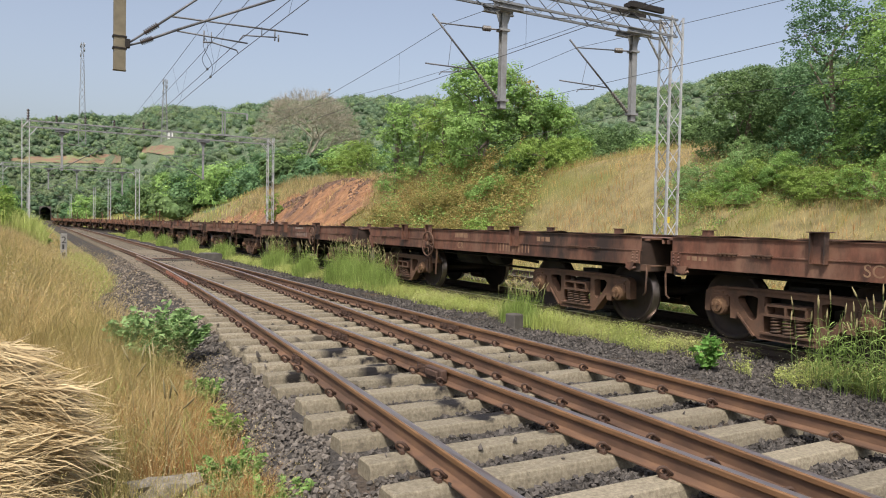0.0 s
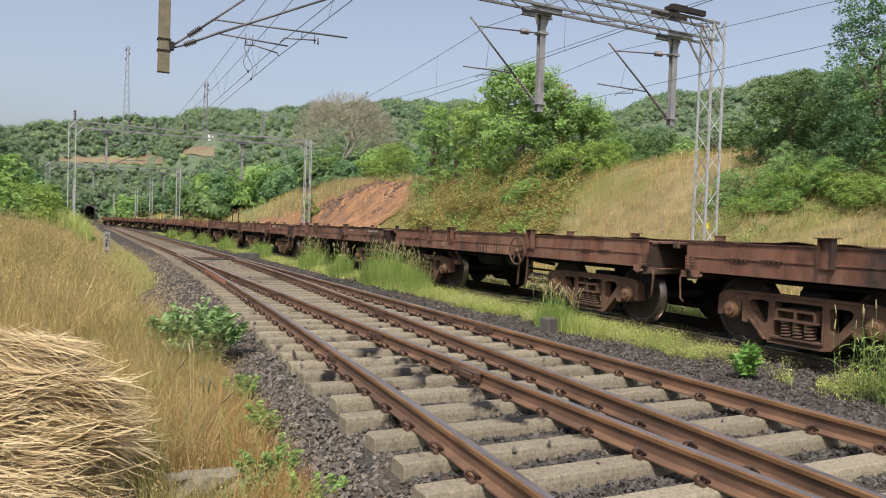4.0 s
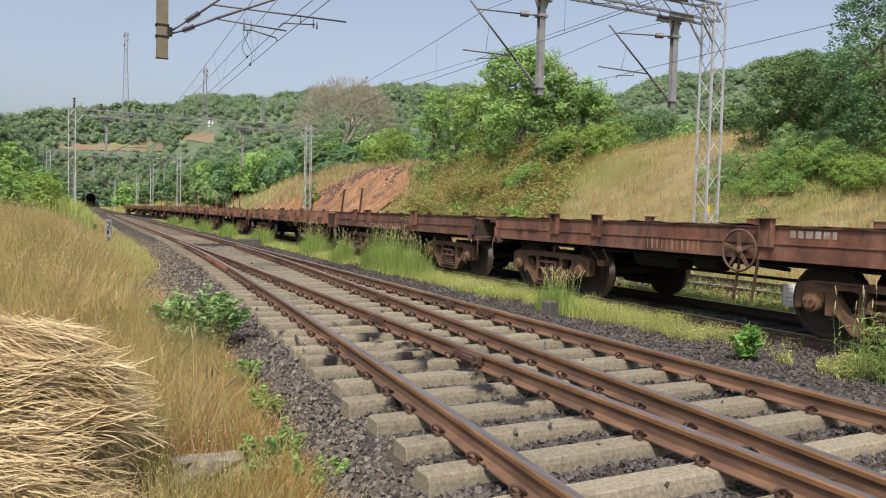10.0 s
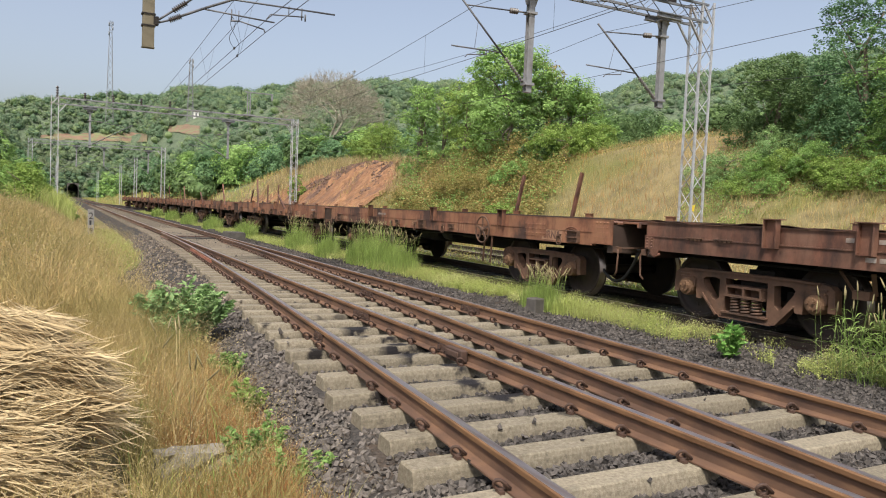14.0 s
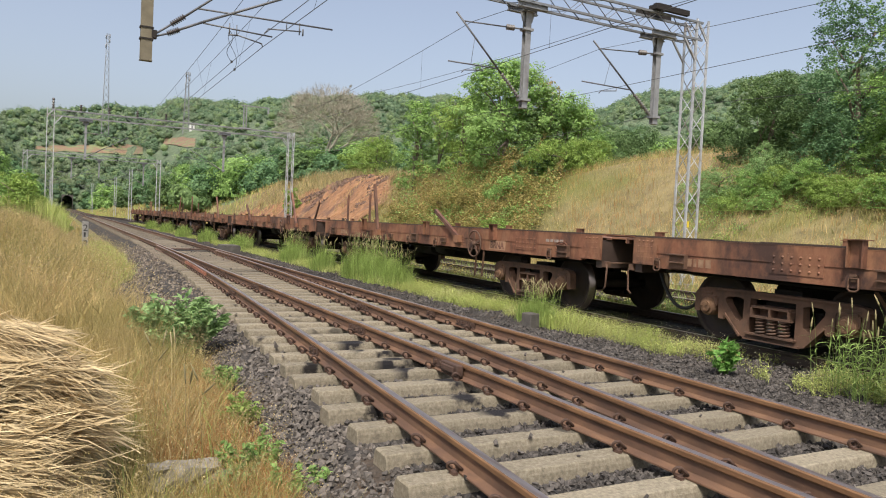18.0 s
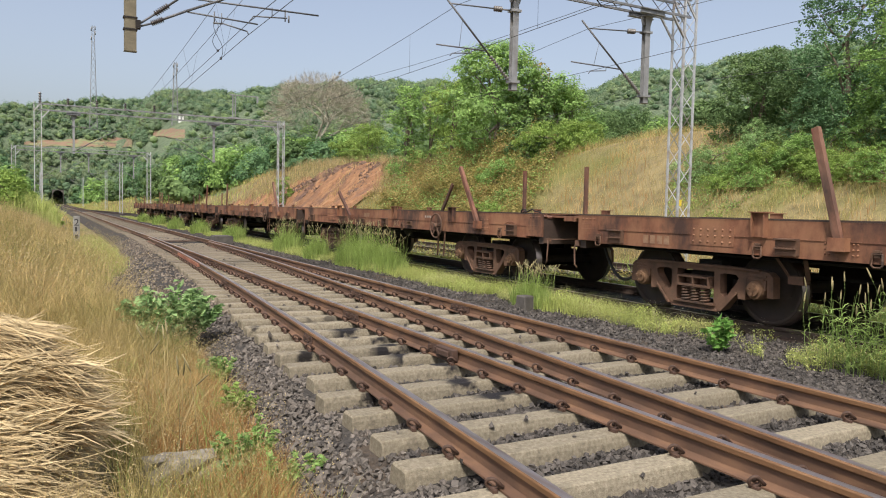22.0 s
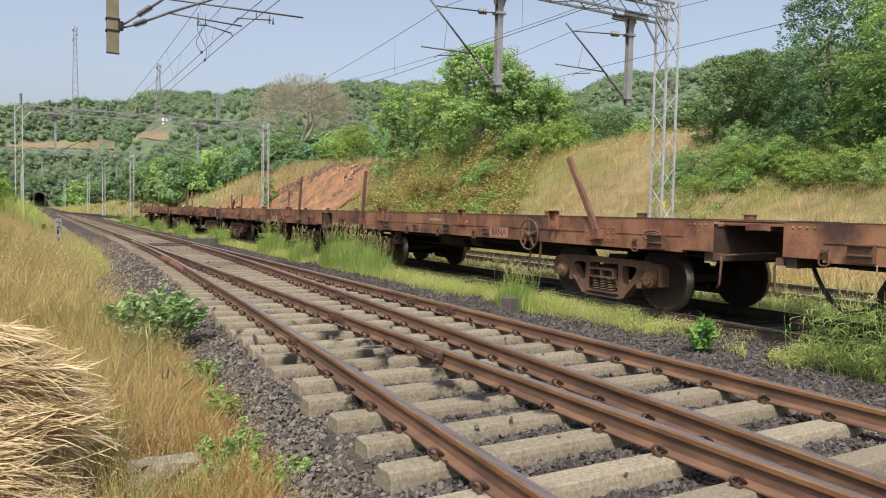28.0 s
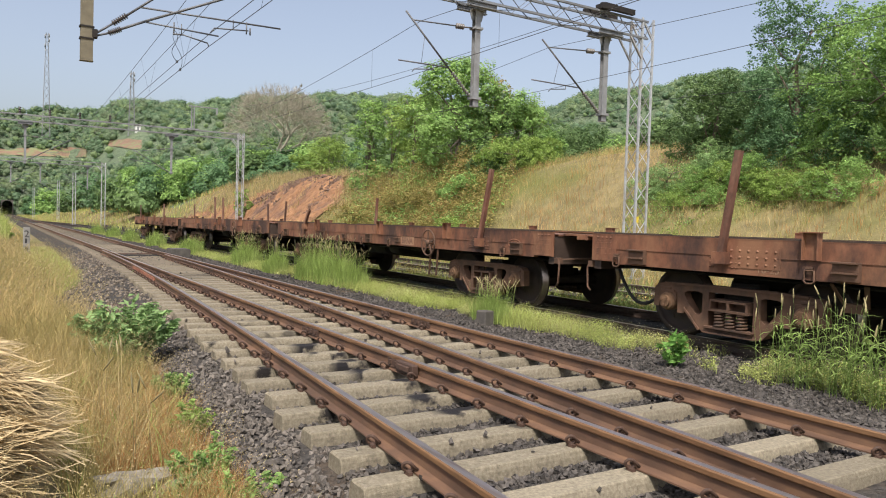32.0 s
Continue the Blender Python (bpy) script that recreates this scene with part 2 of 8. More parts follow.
    straw_core=material("shaded_straw_core", [(0.36, 0.265, 0.135), (0.54, 0.425, 0.235)], 9, bump=1.0, bump_scale=40, stretch=(0.3, 3, 5), bump_dist=0.03),
    dry_grass=material("dry_yellow_grass", [(0.382, 0.271, 0.111), (0.530, 0.399, 0.186), (0.465, 0.319, 0.141)], 0.5, bump=0.0, island=0.35, translucent=0.34,
                       big=(0.265, 0.250, 0.085), big_scale=0.35),
    olive_grass=material("olive_green_grass", [(0.213, 0.218, 0.071), (0.333, 0.316, 0.115), (0.414, 0.368, 0.161)], 0.9, bump=0.0, island=0.35, translucent=0.3),
    crust=material("dark_soil_crust", [(0.088, 0.056, 0.042), (0.165, 0.100, 0.068)], 2, bump=1.0, bump_scale=6, bump_dist=0.1),
    russet=material("russet_dry_grass", [(0.36, 0.165, 0.065), (0.45, 0.265, 0.105)], 0.8, bump=0.0, island=0.35, translucent=0.3),
    green_grass=material("fresh_green_grass", [(0.170, 0.250, 0.058), (0.280, 0.375, 0.104), (0.375, 0.445, 0.165)], 0.8, bump=0.0, island=0.35, translucent=0.34),
    reed=material("fresh_reed_blade", [(0.150, 0.225, 0.060), (0.235, 0.330, 0.100), (0.320, 0.400, 0.150)], 3.0, bump=0.0, island=0.35, translucent=0.34),
    lime_weed=material("yellow_green_weed", [(0.262, 0.330, 0.080), (0.400, 0.455, 0.138), (0.500, 0.500, 0.225)], 0.9, bump=0.0, island=0.3, translucent=0.3),
    pale_seed=material("pale_straw_seed", [(0.36, 0.285, 0.15), (0.47, 0.385, 0.22)], 2, bump=0.0, island=0.42, translucent=0.3, big=(0.30, 0.25, 0.10), big_scale=1.3),
    cream_flower=material("cream_weed_flower", [(0.50, 0.46, 0.30), (0.62, 0.58, 0.42)], 4, bump=0.0, island=0.2, translucent=0.2),
    seed=material("straw_coloured_seed_head", [(0.200, 0.170, 0.080), (0.290, 0.250, 0.125)], 6, bump=0.0, island=0.25),
    leaf=material("broad_green_leaf", [(0.163, 0.274, 0.086), (0.263, 0.412, 0.125), (0.368, 0.511, 0.175)], 0.35, rough=(0.45, 0.7), bump=0.0, island=0.32, translucent=0.42),
    leaf_dark=material("dark_green_leaf", [(0.088, 0.150, 0.061), (0.140, 0.219, 0.083), (0.194, 0.283, 0.105)], 0.3, rough=(0.45, 0.7), bump=0.0, island=0.32, translucent=0.36),
    leaf_mid=material("dull_green_leaf", [(0.093, 0.181, 0.086), (0.142, 0.252, 0.116), (0.193, 0.311, 0.144)], 0.25, rough=(0.5, 0.7), bump=0.0, island=0.32, translucent=0.36),
    leaf_lime=material("lime_green_leaf", [(0.207, 0.308, 0.075), (0.323, 0.435, 0.117)], 0.4, rough=(0.45, 0.7), bump=0.0, island=0.32, translucent=0.42),
    leaf_blue=material("blue_green_leaf", [(0.190, 0.300, 0.115), (0.290, 0.430, 0.175)], 5, rough=(0.5, 0.7), bump=0.0, island=0.3, translucent=0.34),
    leaf_vivid=material("vivid_green_leaf", [(0.125, 0.260, 0.055), (0.205, 0.390, 0.100)], 5, rough=(0.4, 0.6), bump=0.0, island=0.25, translucent=0.35),
    leaf_olive=material("olive_brown_scrub", [(0.229, 0.217, 0.074), (0.355, 0.303, 0.114), (0.398, 0.272, 0.121)], 0.5, bump=0.0, island=0.32, translucent=0.42),
    # distance haze is painted into these paler, bluer leaf colours
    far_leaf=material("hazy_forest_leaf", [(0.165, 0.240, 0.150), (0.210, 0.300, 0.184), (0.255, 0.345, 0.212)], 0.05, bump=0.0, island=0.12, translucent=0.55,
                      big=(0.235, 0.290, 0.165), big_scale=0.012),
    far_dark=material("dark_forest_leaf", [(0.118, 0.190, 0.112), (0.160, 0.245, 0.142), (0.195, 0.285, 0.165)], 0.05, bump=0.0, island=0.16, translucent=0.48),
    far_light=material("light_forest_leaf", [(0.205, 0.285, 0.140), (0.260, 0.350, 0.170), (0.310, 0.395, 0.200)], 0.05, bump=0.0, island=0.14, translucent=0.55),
    bark=material("grey_brown_bark", [(0.11, 0.085, 0.062), (0.22, 0.18, 0.14)], 6, bump=0.7, bump_scale=30, bump_dist=0.02, stretch=(1, 1, 0.25)),
    twig=material("bare_pale_twig", [(0.245, 0.225, 0.170), (0.350, 0.320, 0.245)], 4, bump=0.0),
    white_sign=material("whitewashed_board", [(0.62, 0.62, 0.60), (0.78, 0.78, 0.76)], 5, bump=0.1, stain=(0.5, 0.45, 0.38), stain_scale=3),
    old_white=material("grimy_whitewash", [(0.17, 0.165, 0.15), (0.29, 0.28, 0.26)], 6, bump=0.1),
    black_paint=material("black_paint", [(0.012, 0.012, 0.012), (0.03, 0.03, 0.03)], 8, bump=0.0),
    yellow=material("yellow_number_plate_paint", [(0.62, 0.45, 0.03), (0.72, 0.55, 0.06)], 8, bump=0.0),
    red_paint=material("flaked_red_paint", [(0.200, 0.075, 0.045), (0.290, 0.125, 0.080)], 6, bump=0.1),
    pale_slab=material("lichened_pale_concrete", [(0.11, 0.095, 0.075), (0.205, 0.185, 0.15), (0.29, 0.27, 0.23)], 14, bump=0.8, bump_scale=50, bump_dist=0.01, gloss=0.2),
    dark_stone=material("dark_mossy_concrete", [(0.05, 0.045, 0.04), (0.11, 0.10, 0.085)], 6, bump=0.6, bump_scale=40),
    # the darkness inside the tunnel is painted as a near-black lining
    dark_void=material("unlit_tunnel_lining", [(0.006, 0.006, 0.006), (0.012, 0.012, 0.012)], 3, bump=0.0),
)


def grease(m):
    """Black grease beside the inner rail of the turnout, and brake dust farther up the line."""
    n, l = m.node_tree.nodes, m.node_tree.links
    bsdf = n["Principled BSDF"]
    col = bsdf.inputs["Base Color"].links[0].from_socket
    xyz = n.new("ShaderNodeSeparateXYZ")
    place = n.new("ShaderNodeNewGeometry").outputs["Position"]
    l.new(place, xyz.inputs[0])
    spot = n.new("ShaderNodeTexNoise")
    spot.inputs["Scale"].default_value, spot.inputs["Detail"].default_value = 2.6, 5
    l.new(place, spot.inputs["Vector"])

    def ramp(sock, a, b, top=1.0):
        r = n.new("ShaderNodeMapRange")
        r.inputs["From Min"].default_value, r.inputs["From Max"].default_value, r.inputs["To Max"].default_value = a, b, top
        l.new(sock, r.inputs["Value"])
        return r.outputs[0]

    def math_node(op, a, b):
        k = n.new("ShaderNodeMath")
        k.operation = op
        for i, v in enumerate((a, b)):
            if hasattr(v, "links"):
                l.new(v, k.inputs[i])
            else:
                k.inputs[i].default_value = v
        return k.outputs[0]
    off = math_node('ABSOLUTE', math_node('SUBTRACT', xyz.outputs[0], 3.04), 0.0)
    patch = math_node('MULTIPLY', math_node('MULTIPLY', ramp(off, 0.30, 0.14), ramp(spot.outputs["Fac"], 0.49, 0.54)), math_node('MULTIPLY', ramp(xyz.outputs[1], 3.6, 4.4), ramp(xyz.outputs[1], 10.5, 8.5)))
    for fac, shade in ((ramp(xyz.outputs[1], 9.0, 26.0, 0.60), (0.135, 0.110, 0.084, 1)), (patch, (0.016, 0.015, 0.016, 1))):
        x = n.new("ShaderNodeMix")
        x.data_type = 'RGBA'
        l.new(fac, x.inputs["Factor"])
        l.new(col, x.inputs["A"])
        x.inputs["B"].default_value = shade
        col = x.outputs["Result"]
    l.new(col, bsdf.inputs["Base Color"])


grease(M["concrete"])
grease(M["oiled_concrete"])

# ---- mesh helpers ----
def part(name, bm, mat, parent=None, label="", at=None):
    """One bmesh as one mesh object under a thing or part."""
    me = bpy.data.meshes.new(name)
    bm.to_mesh(me)
    bm.free()
    mats = mat if isinstance(mat, (list, tuple)) else [mat]
    for q in mats:
        me.materials.append(q)
    ob = new(name, me)
    if parent is not None:
        ob.parent = parent
    if at is not None:
        ob.matrix_basis = at
    if label:
        ob["label"] = label
    return ob


def again(ob, parent, m, name=None):
    """The same mesh as another part."""
    o = new(name or ob.name.split(".")[0], ob.data)
    o.parent = parent
    o.matrix_basis = m
    if "label" in ob:
        o["label"] = ob["label"]
    return o


def empty(name, m=None, **tags):
    ob = new(name)
    ob.empty_display_size = 0.2
    if m is not None:
        ob.matrix_basis = m
    return tagged(ob, **tags)


def box(bm, x0, x1, y0, y1, z0, z1, m=None, mi=0):
    vs = [bm.verts.new((x, y, z)) for z in (z0, z1) for x, y in ((x0, y0), (x1, y0), (x1, y1), (x0, y1))]
    fs = [bm.faces.new([vs[i] for i in q]) for q in ((3, 2, 1, 0), (4, 5, 6, 7), (0, 1, 5, 4), (1, 2, 6, 5), (2, 3, 7, 6), (3, 0, 4, 7))]
    for f in fs:
        f.material_index = mi
    if m is not None:
        bmesh.ops.transform(bm, matrix=m, verts=vs)
    return vs


def prism(bm, outline, place, a, b):
    """A solid of one outline: place(u, v, w) sets its corners at depths a and b."""
    ends = [[bm.verts.new(place(u, v, w)) for u, v in outline] for w in (a, b)]
    n = len(outline)
    bm.faces.new(ends[0]), bm.faces.new(ends[1][::-1])
    for k in range(n):
        bm.faces.new((ends[0][k], ends[1][k], ends[1][(k + 1) % n], ends[0][(k + 1) % n]))
    bmesh.ops.recalc_face_normals(bm, faces=bm.faces)


def tube(bm, pts, r, n=6, closed=False, cap=True, mi=0, smooth=True):
    """A round bar through points; r a number or one for each point."""
    pts = [Vector(p) for p in pts]
    rs = r if isinstance(r, (list, tuple)) else [r] * len(pts)
    rings, side = [], None
    for i, p in enumerate(pts):
        a = pts[i - 1] if i > 0 or closed else p
        b = pts[(i + 1) % len(pts)] if i < len(pts) - 1 or closed else p
        d = (b - a).normalized()
        if side is None:
            side = d.orthogonal().normalized()
        side = (side - d * side.dot(d)).normalized()
        up = d.cross(side)
        rings.append([bm.verts.new(p + (side * math.cos(k * math.tau / n) + up * math.sin(k * math.tau / n)) * rs[i]) for k in range(n)])
    pairs = list(zip(rings, rings[1:])) + ([(rings[-1], rings[0])] if closed else [])
    for a, b in pairs:
        for k in range(n):
            f = bm.faces.new((a[k], a[(k + 1) % n], b[(k + 1) % n], b[k]))
            f.smooth, f.material_index = smooth, mi
    if cap and not closed:
        bm.faces.new(rings[0][::-1]).material_index = mi
        bm.faces.new(rings[-1]).material_index = mi


def angle_bar(bm, a, b, w, t=None, mi=0):
    """A flat steel bar between two points (a square section of width w)."""
    a, b = Vector(a), Vector(b)
    d = b - a
    q = d.to_track_quat('Z', 'Y').to_matrix().to_4x4()
    box(bm, -w / 2, w / 2, -(t or w) / 2, (t or w) / 2, 0, d.length, Matrix.Translation(a) @ q, mi)


def lathe(bm, prof, n=24, axis='X', mi=0, mids=None):
    """Turn (radius, along) points round an axis."""
    rings = []
    for r, a in prof:
        ring = []
        for k in range(n):
            c, s = math.cos(k * math.tau / n) * r, math.sin(k * math.tau / n) * r
            ring.append(bm.verts.new((a, c, s) if axis == 'X' else (c, s, a)))
        rings.append(ring)
    for j, (p, q) in enumerate(zip(rings, rings[1:])):
        for k in range(n):
            f = bm.faces.new((p[k], p[(k + 1) % n], q[(k + 1) % n], q[k]))
            f.smooth = True
            f.material_index = mids[j] if mids else mi


def plate(bm, outline, holes, x0, x1):
    """A plate in the YZ plane with holes, from x0 to x1."""
    es = []
    for loop in [outline, *holes]:
        vs = [bm.verts.new((x0, y, z)) for y, z in loop]
        es += [bm.edges.new((a, b)) for a, b in zip(vs, vs[1:] + vs[:1])]
    got = bmesh.ops.triangle_fill(bm, use_beauty=True, use_dissolve=False, edges=es)
    faces = [f for f in got["geom"] if isinstance(f, bmesh.types.BMFace)]
    ext = bmesh.ops.extrude_face_region(bm, geom=faces)
    vs = [v for v in ext["geom"] if isinstance(v, bmesh.types.BMVert)]
    bmesh.ops.translate(bm, verts=vs, vec=(x1 - x0, 0, 0))
    bmesh.ops.recalc_face_normals(bm, faces=bm.faces)


def raw_mesh(name, verts, faces, mat, parent=None, smooth=False, mat_index=None):
    """A mesh from numpy arrays: verts (n, 3), faces (m, k)."""
    me = bpy.data.meshes.new(name)
    k = faces.shape[1]
    me.vertices.add(len(verts))
    me.vertices.foreach_set("co", np.asarray(verts, np.float32).ravel())
    me.loops.add(faces.size)
    me.loops.foreach_set("vertex_index", faces.astype(np.int32).ravel())
    me.polygons.add(len(faces))
    me.polygons.foreach_set("loop_start", np.arange(0, faces.size, k, dtype=np.int32))
    me.polygons.foreach_set("use_smooth", np.broadcast_to(np.asarray(smooth, bool), (len(faces),)).copy())
    for q in (mat if isinstance(mat, (list, tuple)) else [mat]):
        me.materials.append(q)
    if mat_index is not None:
        me.polygons.foreach_set("material_index", np.asarray(mat_index, np.int32))
    me.update(calc_edges=True)
    me.validate()
    ob = new(name, me)
    if parent is not None:
        ob.parent = parent
    return ob

# ---- the plan: x across the tracks, y along them towards the tunnel, z = 0 at the rail clips ----
RAIL_B, GAUGE = 3.30, 1.745            # left rail of the through track; rail centre to rail centre
TRAIN_X, TRAIN_Z = 8.94, 0.02          # centre and rail level of the train's track
FAR_X, FAR_Z = 13.0, 0.05
TOE = 38.3
PORTAL_Y = 380.0


def smooth(v, a, b):
    t = np.clip((np.asarray(v, float) - a) / (b - a), 0, 1)
    return t * t * (3 - 2 * t)


def main_shift(y):
    """How far the through track bends off its straight."""
    return -1.4 * smooth(y, 80, 330)


def rise(y):
    """The line climbs gently towards the tunnel."""
    return 0.25 * smooth(y, 165, 380)


def train_shift(y):
    """The train's track runs into the through track before the tunnel."""
    y = np.asarray(y, float)
    return main_shift(y) - (TRAIN_X - RAIL_B - GAUGE / 2) * smooth(y, 92, 168)


def branch_x(y):
    """Left rail of the diverging track of the turnout, a 1 in 12 curve."""
    y = np.asarray(y, float)
    d = np.clip(TOE - y, 0, 42)
    return RAIL_B - 0.00106 * d * d - 0.089 * np.clip(-3.7 - y, 0, None)


def ripple(x, y, s, k=0.0):
    return np.sin(x * 1.7 * s + 3.1 * np.sin(y * 0.9 * s + k)) * np.cos(y * 1.3 * s + 2.3 * np.sin(x * 0.7 * s + k))


RIDGE_DIR = [-40, -12, -4.7, -2.7, 2.2, 6, 12, 19, 22, 27, 38.6, 42.3, 46, 49, 53, 75, 110]
RIDGE_EL = [5.2, 5.7, 6.45, 7.15, 8.05, 8.2, 8.5, 9.6, 9.8, 10.1, 9.17, 10.49, 10.87, 11.05, 11.58, 11.58, 8.0]


def land(x, y):
    """Height of the ground."""
    x, y = np.asarray(x, float), np.asarray(y, float)
    xs = x - main_shift(y)
    # left verge, rising towards the field
    z = -0.42 + 0.95 * smooth(-x, -0.9, 1.5) * smooth(y, 6, 18) + 0.35 * smooth(-x, 0, 7) * smooth(y, 6, 24) + 0.5 * smooth(-x, 1.5, 12) * smooth(y, 14, 40)
    # the formation under the tracks
    z = z + 0.10 * smooth(x, 6.7, 7.5)
    z = z + 0.18 * smooth(x, 10.4, 15)
    # cutting slope on the far side
    toe = 15.8 + 1.2 * np.sin(y * 0.11) + 2.0 * smooth(y, 70, 110)
    top = 4.6 + 1.0 * smooth(y, 25, 60) + 0.6 * np.sin(y * 0.07 + 1) - 3.9 * smooth(y, 78, 112) + 0.4 * np.sin(x * 0.35)
    top = top + 1.2 * np.exp(-((y - 27.0) / 7.0) ** 2)
    run = 13 - 5.0 * smooth(y, 38, 62)
    z = z + top * smooth(x, toe, toe + run) * smooth(y, -60, -20)
    z = z + 0.045 * np.clip(x - 30, 0, 60) + 0.10 * ripple(x, y, 0.35) * smooth(np.abs(x - 7.5), 9, 13)
    # low grassy bank beside the far bend
    z = z + 2.3 * smooth(x - 14.0 + 4.5 * smooth(y, 92, 165), 0, 7) * smooth(y, 88, 118) * (1 - smooth(y, 260, 340))
    # wooded hills round the valley
    r, a = np.hypot(x, y), np.degrees(np.arctan2(x, y))
    ridge = 520 * np.tan(np.radians(np.interp(a, RIDGE_DIR, RIDGE_EL)))
    hill = ridge * smooth(r, 140, 540) ** 0.9 * (1 + 0.012 * np.sin(a * 0.9) + 0.010 * np.sin(a * 2.3 + 1)) - 9 * smooth(r, 150, 300)
    hill = np.clip(hill, 0, None) * smooth(y, -260, -60)
    corridor = np.maximum(smooth(np.abs(xs - 6), 10, 55), smooth(y, PORTAL_Y + 2, PORTAL_Y + 150))
    z = z + rise(y)
    trench = (np.abs(xs - 4.17) < 3.2) & (y < PORTAL_Y + 9.4)
    return z + hill * corridor * ~trench + 9 * smooth(y, PORTAL_Y + 0.5, PORTAL_Y + 22) * ~trench * (1 - smooth(np.abs(xs - 3), 25, 70)) * (1 - smooth(y, PORTAL_Y + 25, PORTAL_Y + 130))


def axis_steps(fine0, fine1, step, lo, hi, grow=1.09):
    mid = np.arange(fine0, fine1 + step / 2, step)
    out, s, v = [], step, fine1
    while v < hi:
        s *= grow
        v += s
        out.append(v)
    left, s, v = [], step, fine0
    while v > lo:
        s *= grow
        v -= s
        left.append(v)
    return np.array(left[::-1] + mid.tolist() + out)


def sheet(name, xs, ys, height, mat, smooth_faces=True):
    gx, gy = np.meshgrid(xs, ys)
    v = np.stack([gx, gy, height(gx, gy)], -1).reshape(-1, 3)
    nx, ny = len(xs), len(ys)
    i = (np.arange(ny - 1)[:, None] * nx + np.arange(nx - 1)).ravel()
    f = np.stack([i, i + 1, i + nx + 1, i + nx], -1)
    return raw_mesh(name, v, f, mat, smooth=smooth_faces)


ground = sheet("ground", axis_steps(-8, 34, 0.7, -2600, 2600, 1.07), np.sort(np.append(axis_steps(-6, 110, 1.0, -2600, 2600, 1.07), PORTAL_Y + np.array([-8.0, 0.2, 3.0, 9.0, 9.8, 16.0]))), land, [M["soil"], M["undergrowth"]])
wooded = [int((math.hypot(p.center.x, p.center.y) > 105 and abs(p.center.x - 5) > 16) or p.center.y > PORTAL_Y or (p.center.y > 230 and abs(p.center.x - 4) > 7)) for p in ground.data.polygons]
ground.data.polygons.foreach_set("material_index", wooded)
tagged(ground, "dry soil and grass ground with a cutting slope and wooded hills", "ground", kind="structure")


def bed_height(x, y):
    """Ballast under the turnout: full between the rails, falling at the shoulders."""
    left = np.asarray(branch_x(y)) + main_shift(y)
    right = RAIL_B + GAUGE + main_shift(y)
    top = -0.150 + 0.062 * smooth(y, 15, 26) * (1 - smooth(x - right - 0.55, 0, 0.8)) - (0.02 - 0.012 * smooth(y, 15, 26)) * ripple(x, y, 2.1)
    wide = 1.0 * np.exp(-((np.asarray(y) - 16.0) / 5.0) ** 2)
    z = top - (0.40 - 0.12 * wide) * smooth(left - 0.25 - x, 0, 1.25 + wide) - 0.02 * smooth(x - right - 0.5, 0, 1.5)
    return z + rise(y)


ys_bed = np.concatenate([np.arange(-8, 30, 0.35), np.arange(30, 110, 1.5), np.arange(110, PORTAL_Y + 12, 6)])
u_bed = np.linspace(0, 1, 36)
bx = np.stack([(branch_x(y) + main_shift(y) - 1.35 - 1.2 * math.exp(-((y - 16.0) / 5.0) ** 2)) * (1 - u_bed) + (RAIL_B + GAUGE + main_shift(y) + 2.1) * u_bed for y in ys_bed])
by = np.repeat(ys_bed[:, None], len(u_bed), 1)
bv = np.stack([bx, by, bed_height(bx, by)], -1).reshape(-1, 3)
_i = (np.arange(len(ys_bed) - 1)[:, None] * len(u_bed) + np.arange(len(u_bed) - 1)).ravel()
bed = raw_mesh("ballast_bed", bv, np.stack([_i, _i + 1, _i + len(u_bed) + 1, _i + len(u_bed)], -1), M["ballast"], smooth=True)
tagged(bed, "dark grey crushed stone ballast under the turnout", "ballast", kind="structure")

ys_tb = np.concatenate([np.arange(-40, 60, 1.0), np.arange(60, 175, 2.5)])
# the siding bed's near-black colour holds oil and the painted wagon shadow
for nm, cx, zt, shift, half, mts, lab in (("ballast_bed_train", TRAIN_X, TRAIN_Z, train_shift, 1.75, ("oily_shaded", "ballast"), "oil-black ballast between the rails of the siding, wagon shade painted in"),
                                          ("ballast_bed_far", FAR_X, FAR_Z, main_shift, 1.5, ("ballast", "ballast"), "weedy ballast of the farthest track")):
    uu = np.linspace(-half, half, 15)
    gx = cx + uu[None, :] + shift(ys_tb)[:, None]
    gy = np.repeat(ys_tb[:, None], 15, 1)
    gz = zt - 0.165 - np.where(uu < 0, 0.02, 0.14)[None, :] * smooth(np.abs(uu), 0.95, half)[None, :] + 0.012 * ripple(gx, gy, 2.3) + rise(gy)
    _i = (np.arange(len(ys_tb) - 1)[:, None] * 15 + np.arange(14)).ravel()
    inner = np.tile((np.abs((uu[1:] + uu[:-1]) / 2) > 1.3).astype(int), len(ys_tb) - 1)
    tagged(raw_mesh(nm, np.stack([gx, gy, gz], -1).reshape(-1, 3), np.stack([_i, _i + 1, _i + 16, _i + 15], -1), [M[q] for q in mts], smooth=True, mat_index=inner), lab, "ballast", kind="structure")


# ---- rails ----
RAIL_PROFILE = [(-0.068, -0.156), (0.068, -0.156), (0.068, -0.145), (0.014, -0.125), (0.009, -0.055), (0.030, -0.040), (0.0335, -0.012),
                (0.028, 0.0), (-0.028, 0.0), (-0.0335, -0.012), (-0.030, -0.040), (-0.009, -0.055), (-0.014, -0.125), (-0.068, -0.145)]


